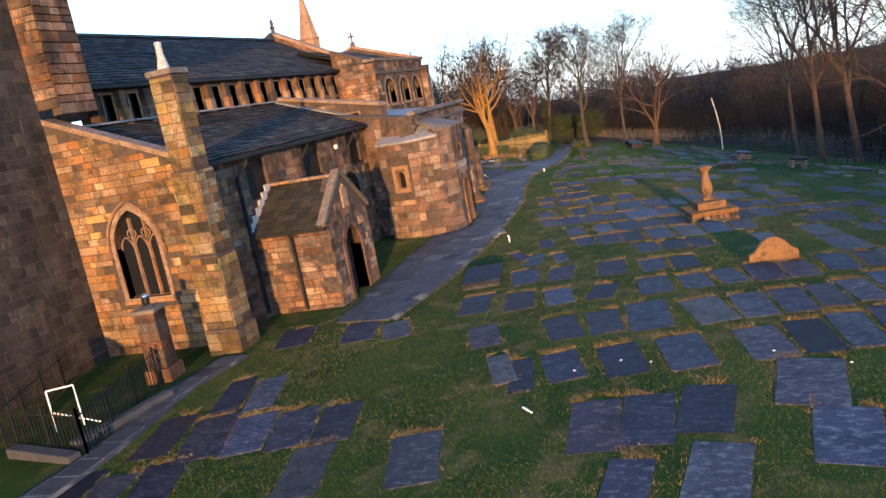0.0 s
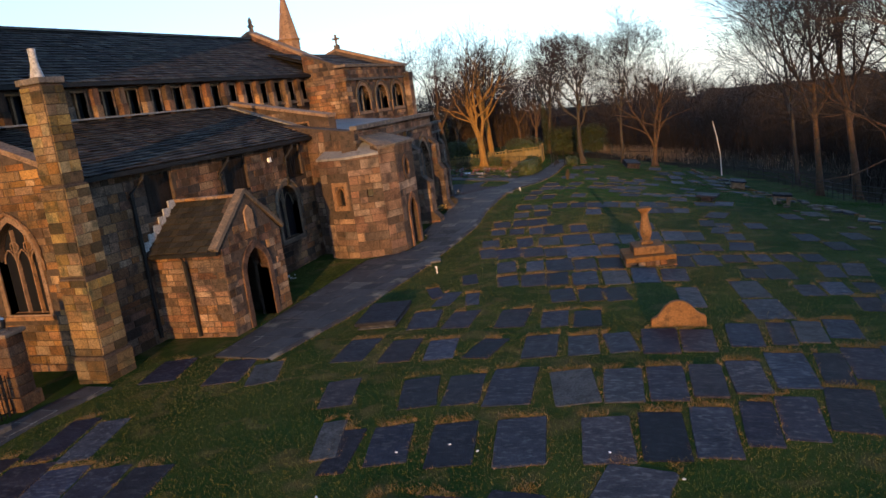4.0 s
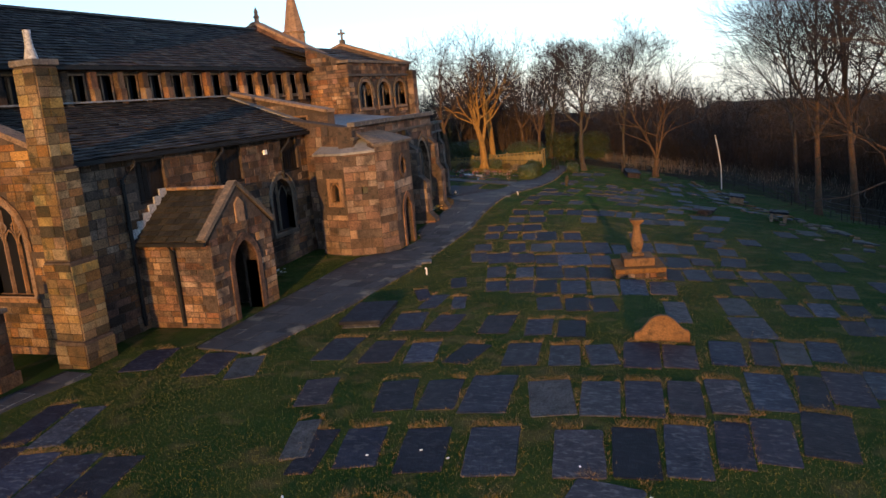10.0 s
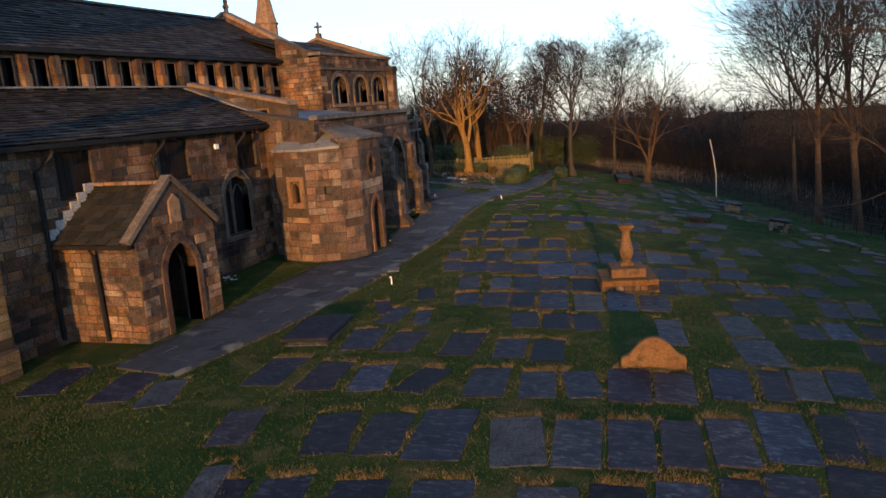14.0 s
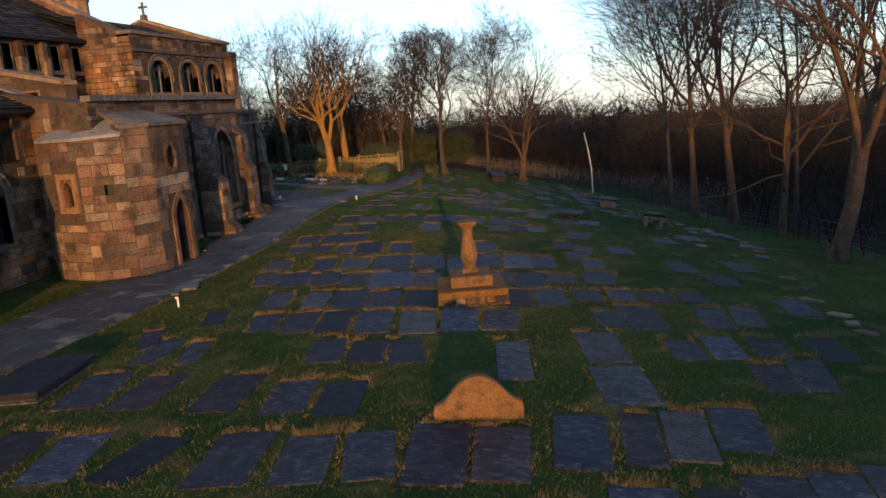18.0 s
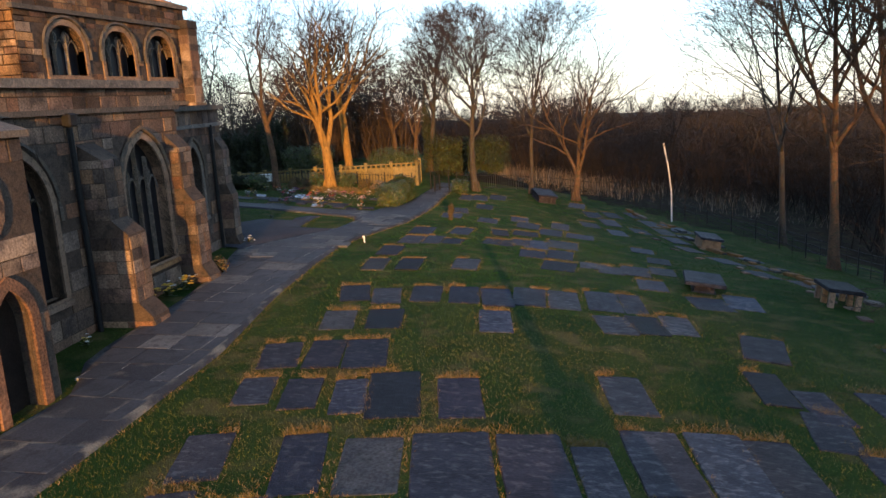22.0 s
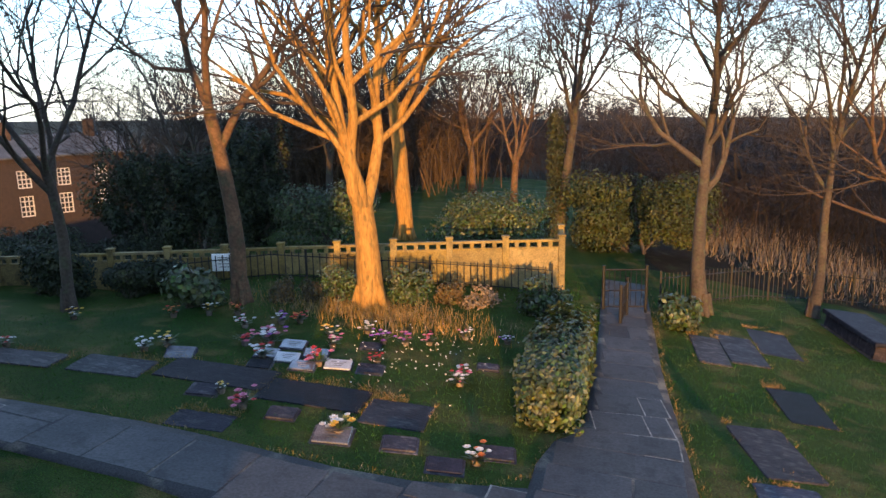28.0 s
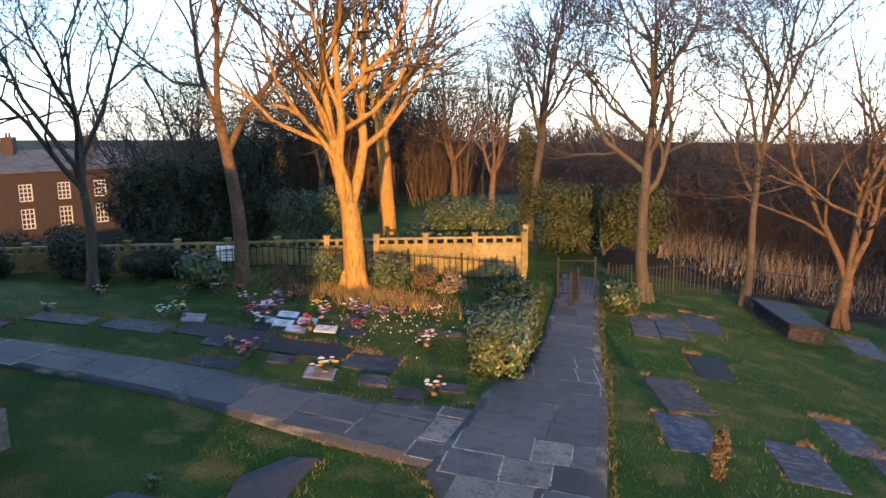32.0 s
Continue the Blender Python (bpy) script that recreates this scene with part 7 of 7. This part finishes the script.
bm = bmesh.new()
tube(bm, [(-1.62, 11.55, ground_z(-1.62, 11.55) + 0.04), (-1.5, 11.4, ground_z(-1.5, 11.4) + 0.045), (-1.42, 11.32, ground_z(-1.42, 11.32) + 0.04)], 0.02, 6)
tagged(part("stick", bm, WHITE, None), "short white peeled stick lying on the lawn", "stick")
for k, (x, y) in enumerate(((-0.9, 13.0), (-0.05, 13.3), (0.5, 13.1), (2.6, 13.2), (3.7, 12.6))):
    bm = bmesh.new()
    box(bm, (x, y, ground_z(x, y) + 0.02), (0.05, 0.035, 0.012), 0.7 * k, 0.004)
    tagged(part("litter_scrap", bm, WHITE, None), "small white scrap of litter on a gravestone", "litter", "litter scraps")

# rubble kerb along the wood's edge
rk = random.Random(12)
kerb = along([(2.2, 55.2), (6.2, 44.4), (8.1, 35.7), (9.25, 30.0), (10.0, 24.0)], 46)
for k, (x, y) in enumerate(kerb):
    if rk.random() < 0.5:
        continue
    ob = new("kerb_stone", BLOCKS[STONE_CH.name][k % 5])
    ob.matrix_world = lie_flat(x + rk.uniform(-0.35, 0.35), y, rk.uniform(60, 140), -0.05) @ Matrix.Rotation(radians(90), 4, "X") @ Matrix.Diagonal((rk.uniform(0.3, 0.55), 0.09, rk.uniform(0.18, 0.28), 1))
    tagged(ob, "rough sandstone kerb block half sunk in grass", "kerb stone", "old kerb blocks")

# gate pier with lantern and the sunken stair railings by the tower
pier = thing("gate_pier", (-11.8, 14.9, ground_z(-11.8, 14.9)), "square sandstone gate pier with a lantern on top", "pier")
gp = ground_z(-11.8, 14.9)
bm = bmesh.new()
box(bm, (-11.8, 14.9, gp + 0.1), (0.72, 0.72, 0.5), 0.15, 0.02)
part("plinth", bm, STONE, pier)
for k in range(6):
    bm = bmesh.new()
    box(bm, (-11.8, 14.9, gp + 0.35 + 0.125 + 0.25 * k), (0.56, 0.56, 0.245), 0.15, 0.018)
    part("course_stone", bm, STONE, pier)
bm = bmesh.new()
box(bm, (-11.8, 14.9, gp + 1.89), (0.7, 0.7, 0.1), 0.15, 0.02)
part("cap", bm, SOOT, pier)
bm = bmesh.new()
lathe(bm, [(0.10, 0), (0.12, 0.04), (0.06, 0.08)], (-11.8, 14.9, gp + 1.94), 10)
lamp = part("lantern", bm, STEEL, pier, "metal bulkhead lantern")
bm = bmesh.new()
lathe(bm, [(0.085, 0.08), (0.10, 0.14), (0.10, 0.24), (0.08, 0.3)], (-11.8, 14.9, gp + 1.94), 10)
part("glass", bm, GLASS, lamp)
bm = bmesh.new()
lathe(bm, [(0.14, 0.3), (0.12, 0.34), (0.03, 0.38)], (-11.8, 14.9, gp + 1.94), 10)
part("hood", bm, STEEL, lamp)
railing("iron_railing", [(-10.7, 10.9), (-11.3, 13.1), (-11.6, 14.5)], 0.95, 0.13, "black iron railings round a sunken stair by the tower")
railing("iron_railing", [(-10.7, 10.9), (-13.6, 11.5)], 0.95, 0.13, "black iron railings round a sunken stair by the tower")
railing("iron_railing", [(-13.6, 11.5), (-15.4, 15.5)], 0.95, 0.13, "black iron railings round a sunken stair by the tower")
for k, (x, y, s, l) in enumerate(((-11.9, 10.9, 0.3, 2.2), (-11.0, 12.4, 0.28, 2.6))):
    bm = bmesh.new()
    box(bm, (x, y, ground_z(x, y) + 0.03), (l if k == 0 else s, s if k == 0 else l, 0.3), -0.2, 0.02)
    tagged(part("kerb_stone", bm, FLAG, None), "long pale stone kerb below the iron railings", "kerb stone")
fr = thing("grit_sign", (-12.3, 12.2, ground_z(-12.3, 12.2)), "white metal frame leaning inside the railings", "frame")
gq = ground_z(-12.3, 12.2)
for a, b in (((-12.6, 12.0, 0.05), (-12.7, 12.1, 1.0)), ((-12.1, 12.3, 0.05), (-12.2, 12.4, 1.0)), ((-12.7, 12.1, 1.0), (-12.2, 12.4, 1.0)), ((-12.65, 12.05, 0.5), (-11.8, 12.5, 0.02))):
    bm = bmesh.new()
    tube(bm, [(a[0], a[1], a[2] + gq), (b[0], b[1], b[2] + gq)], 0.02, 6)
    part("rail", bm, WHITE, fr)

# ---- brick house beyond the garden ----
house = thing("house", (-66, 99, -11), "red brick house with white sash windows behind the trees", "house")
fh = Face((-72.5, 87.7), (-58.5, 110.3))
hl = fh.length
cells = [(1.98 + 3.55 * k, r) for r in range(2) for k in range(7)]
holes = [rect(u - 0.62, u + 0.62, -7.6 + 2.75 * r, -5.6 + 2.45 * r) for u, r in cells]
bm = bmesh.new()
for loop in [rect(0, hl, -14, -1.9)] + holes:
    vs = [bm.verts.new(fh.at(u, v)) for u, v in loop]
    for a, b in zip(vs, vs[1:] + vs[:1]):
        bm.edges.new((a, b))
bmesh.ops.triangle_fill(bm, use_beauty=True, edges=bm.edges[:], normal=fh.n)
r = bmesh.ops.extrude_face_region(bm, geom=bm.faces[:])
bmesh.ops.translate(bm, vec=-fh.n * 0.3, verts=[g for g in r["geom"] if isinstance(g, bmesh.types.BMVert)])
# House walls get their shade from the darkened brick colour.
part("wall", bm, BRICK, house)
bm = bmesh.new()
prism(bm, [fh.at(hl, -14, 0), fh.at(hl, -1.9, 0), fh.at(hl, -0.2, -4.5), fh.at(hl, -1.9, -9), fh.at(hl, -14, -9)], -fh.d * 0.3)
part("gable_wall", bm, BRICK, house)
for s in (0, 1):
    bm = bmesh.new()
    prism(bm, [fh.at(-0.3, -2.0, 0.4), fh.at(hl + 0.2, -2.0, 0.4), fh.at(hl + 0.2, -0.1, -4.5), fh.at(-0.3, -0.1, -4.5)] if s == 0 else [fh.at(-0.3, -2.0, -9.4), fh.at(hl + 0.2, -2.0, -9.4), fh.at(hl + 0.2, -0.1, -4.5), fh.at(-0.3, -0.1, -4.5)], Vector((0, 0, 0.15)))
    part("roof", bm, HOUSE_SLATE, house, "blue-grey slate roof")
for u, rr_ in cells:
    v0, v1 = -7.6 + 2.75 * rr_, -5.6 + 2.45 * rr_
    bm = bmesh.new()
    ring(bm, fh, rect(u - 0.52, u + 0.52, v0 + 0.1, v1 - 0.1), rect(u - 0.62, u + 0.62, v0, v1), -0.16, -0.06)
    win = part("window", bm, PALE_METAL, house, "white sash window")
    bm = bmesh.new()
    bm.faces.new([bm.verts.new(fh.at(a, b, -0.14)) for a, b in rect(u - 0.55, u + 0.55, v0 + 0.04, v1 - 0.04)])
    part("pane", bm, GLASS, win)
    for a in (-0.18, 0.18):
        bm = bmesh.new()
        beam(bm, fh.at(u + a, v0, -0.1), fh.at(u + a, v1, -0.1), 0.09, 0.05, fh.n)
        part("glazing_bar", bm, PALE_METAL, win)
    for q in (0.25, 0.5, 0.75):
        bm = bmesh.new()
        z = v0 + (v1 - v0) * q
        beam(bm, fh.at(u - 0.55, z, -0.1), fh.at(u + 0.55, z, -0.1), 0.05, 0.09)
        part("glazing_bar", bm, PALE_METAL, win)
for u in (7.4, 16.2, 24.1):
    bm = bmesh.new()
    c = fh.at(u, 0.1, -4.2)
    box(bm, c, (1.1, 1.5, 2.6), 0.5, 0.02)
    ch = part("chimney", bm, BRICK, house)
    for o in (-0.2, 0.2):
        bm = bmesh.new()
        lathe(bm, [(0.12, 0), (0.1, 0.45), (0.12, 0.47)], (c.x + o, c.y, c.z + 1.3), 8)
        part("chimney_pot", bm, BRICK, ch)
house.location.z += 0.75


# ---- grass ----
def blocked(x, y):
    for a, b, w, l, t in slab_near.get((int(x // 3), int(y // 3)), ()):
        c, s = math.cos(radians(t)), math.sin(radians(t))
        u, q = (x - a) * c + (y - b) * s, -(x - a) * s + (y - b) * c
        if abs(u) < w / 2 and abs(q) < l / 2:
            return True
    return False


slab_near = {}
for p in slab_places:
    for i in (-1, 0, 1):
        for j in (-1, 0, 1):
            slab_near.setdefault((int(p[0] // 3) + i, int(p[1] // 3) + j), []).append(p)
path_poly = main_l + main_r[::-1]
path2_poly = cross_l + cross_u[::-1]
path3_poly = edge_l + edge_r[::-1]
yard_poly, bay_poly, tip_poly = yard_l + yard_r[::-1], bay_l + bay_r[::-1], tip_l + tip_r[::-1]


def blades(name, spots, hmin, hmax, width, material, label, seed, lean=0.5):
    rng = np.random.RandomState(seed)
    s = np.array(spots)
    n = len(s)
    a, la = rng.uniform(0, 6.28, n), rng.uniform(0, 6.28, n)
    h = rng.uniform(hmin, hmax, n)
    g = np.array([ground_z(x, y) for x, y in spots])
    dx, dy = width * np.cos(a) * 0.5, width * np.sin(a) * 0.5
    v = np.empty((n, 3, 3))
    v[:, 0] = np.stack((s[:, 0] - dx, s[:, 1] - dy, g - 0.01), 1)
    v[:, 1] = np.stack((s[:, 0] + dx, s[:, 1] + dy, g - 0.01), 1)
    v[:, 2] = np.stack((s[:, 0] + np.cos(la) * h * lean, s[:, 1] + np.sin(la) * h * lean, g + h), 1)
    ob = raw(name, v.reshape(-1, 3).tolist(), np.arange(3 * n).reshape(-1, 3).tolist(), material)
    return tagged(ob, label, "grass", kind="stuff")


rg = random.Random(21)
spots = []
while len(spots) < 360000:
    y = 7 + 56 * rg.random() ** 1.15
    x = rg.uniform(-11, 13) if y < 47 else rg.uniform(-19, 10)
    if 18 < y < 41 and x < -8.6 and not (22.6 < y < 28 and x > -11):
        continue
    if y < 16.5 and x < -10.5:
        continue
    if blocked(x, y) or inside((x, y), path_poly) or inside((x, y), path2_poly) or inside((x, y), path3_poly) or inside((x, y), yard_poly) or inside((x, y), bay_poly) or inside((x, y), tip_poly):
        continue
    spots.append((x, y))
lush = [p for p in spots if p[1] + 5 * noise.noise((p[0] * 0.3, p[1] * 0.3, 2)) + rg.gauss(0, 2.5) > 37]
thin = [p for p in spots if p[1] < 44 and rg.random() > (p[1] - 33) / 8]
blades("lawn_grass", thin, 0.014, 0.052, 0.010, BLADE, "short olive and straw-brown lawn grass", 1, 1.15)
blades("lawn_grass", lush, 0.014, 0.055, 0.011, LUSH, "short lush green lawn grass", 3, 1.1)
spots = []
for x, y, w, l, t in slab_places:
    c, s = math.cos(radians(t)), math.sin(radians(t))
    for k in range(680):
        side = rg.random()
        if side < 0.8:
            u, q = rg.uniform(-0.52, 0.52) * w, 0.5 * l + abs(rg.gauss(0, 0.17)) - 0.02
        elif side < 0.84:
            u, q = rg.uniform(-0.5, 0.5) * w, -0.5 * l - abs(rg.gauss(0, 0.04)) + 0.02
        else:
            u, q = (0.5 * w + rg.uniform(-0.03, 0.09)) * rg.choice((-1, 1)), rg.uniform(-0.5, 0.5) * l
        p = (x + u * c - q * s, y + u * s + q * c)
        if noise.noise((p[0] * 1.7, p[1] * 1.7, 7)) > -0.08:
            spots.append(p)
island = along([(-11.5, 46.8), (-10.3, 46.75), (-10.5, 47.5), (-9.84, 48.3), (-9.7, 46.85), (-9.52, 45.5), (-8.2, 45.55), (-8.25, 47.95), (-8.8, 48.6), (-10.4, 48.85)], 16)
garden = along([(-14.5, 50.75), (-11.8, 50.55), (-9.6, 50.55), (-8.5, 50.95), (-8.45, 52.25), (-7.95, 52.5), (-7.95, 53.4)], 14)
for a, b in list(zip(main_r, main_r[1:])) + list(zip(island, island[1:])) + list(zip(garden, garden[1:])):
    for k in range(45):
        e = rg.random()
        spots.append((a[0] + (b[0] - a[0]) * e + rg.uniform(-0.03, 0.12), a[1] + (b[1] - a[1]) * e + rg.uniform(-0.03, 0.06)))
for a, b in zip(verge, verge[1:]):
    for k in range(170):
        e = rg.random()
        spots.append((a[0] + (b[0] - a[0]) * e + rg.gauss(0, 0.45), a[1] + (b[1] - a[1]) * e + rg.gauss(0, 0.2)))
blades("edge_grass", spots, 0.025, 0.07, 0.010, STRAW, "longer dry grass round the gravestones' edges", 2, 0.9)
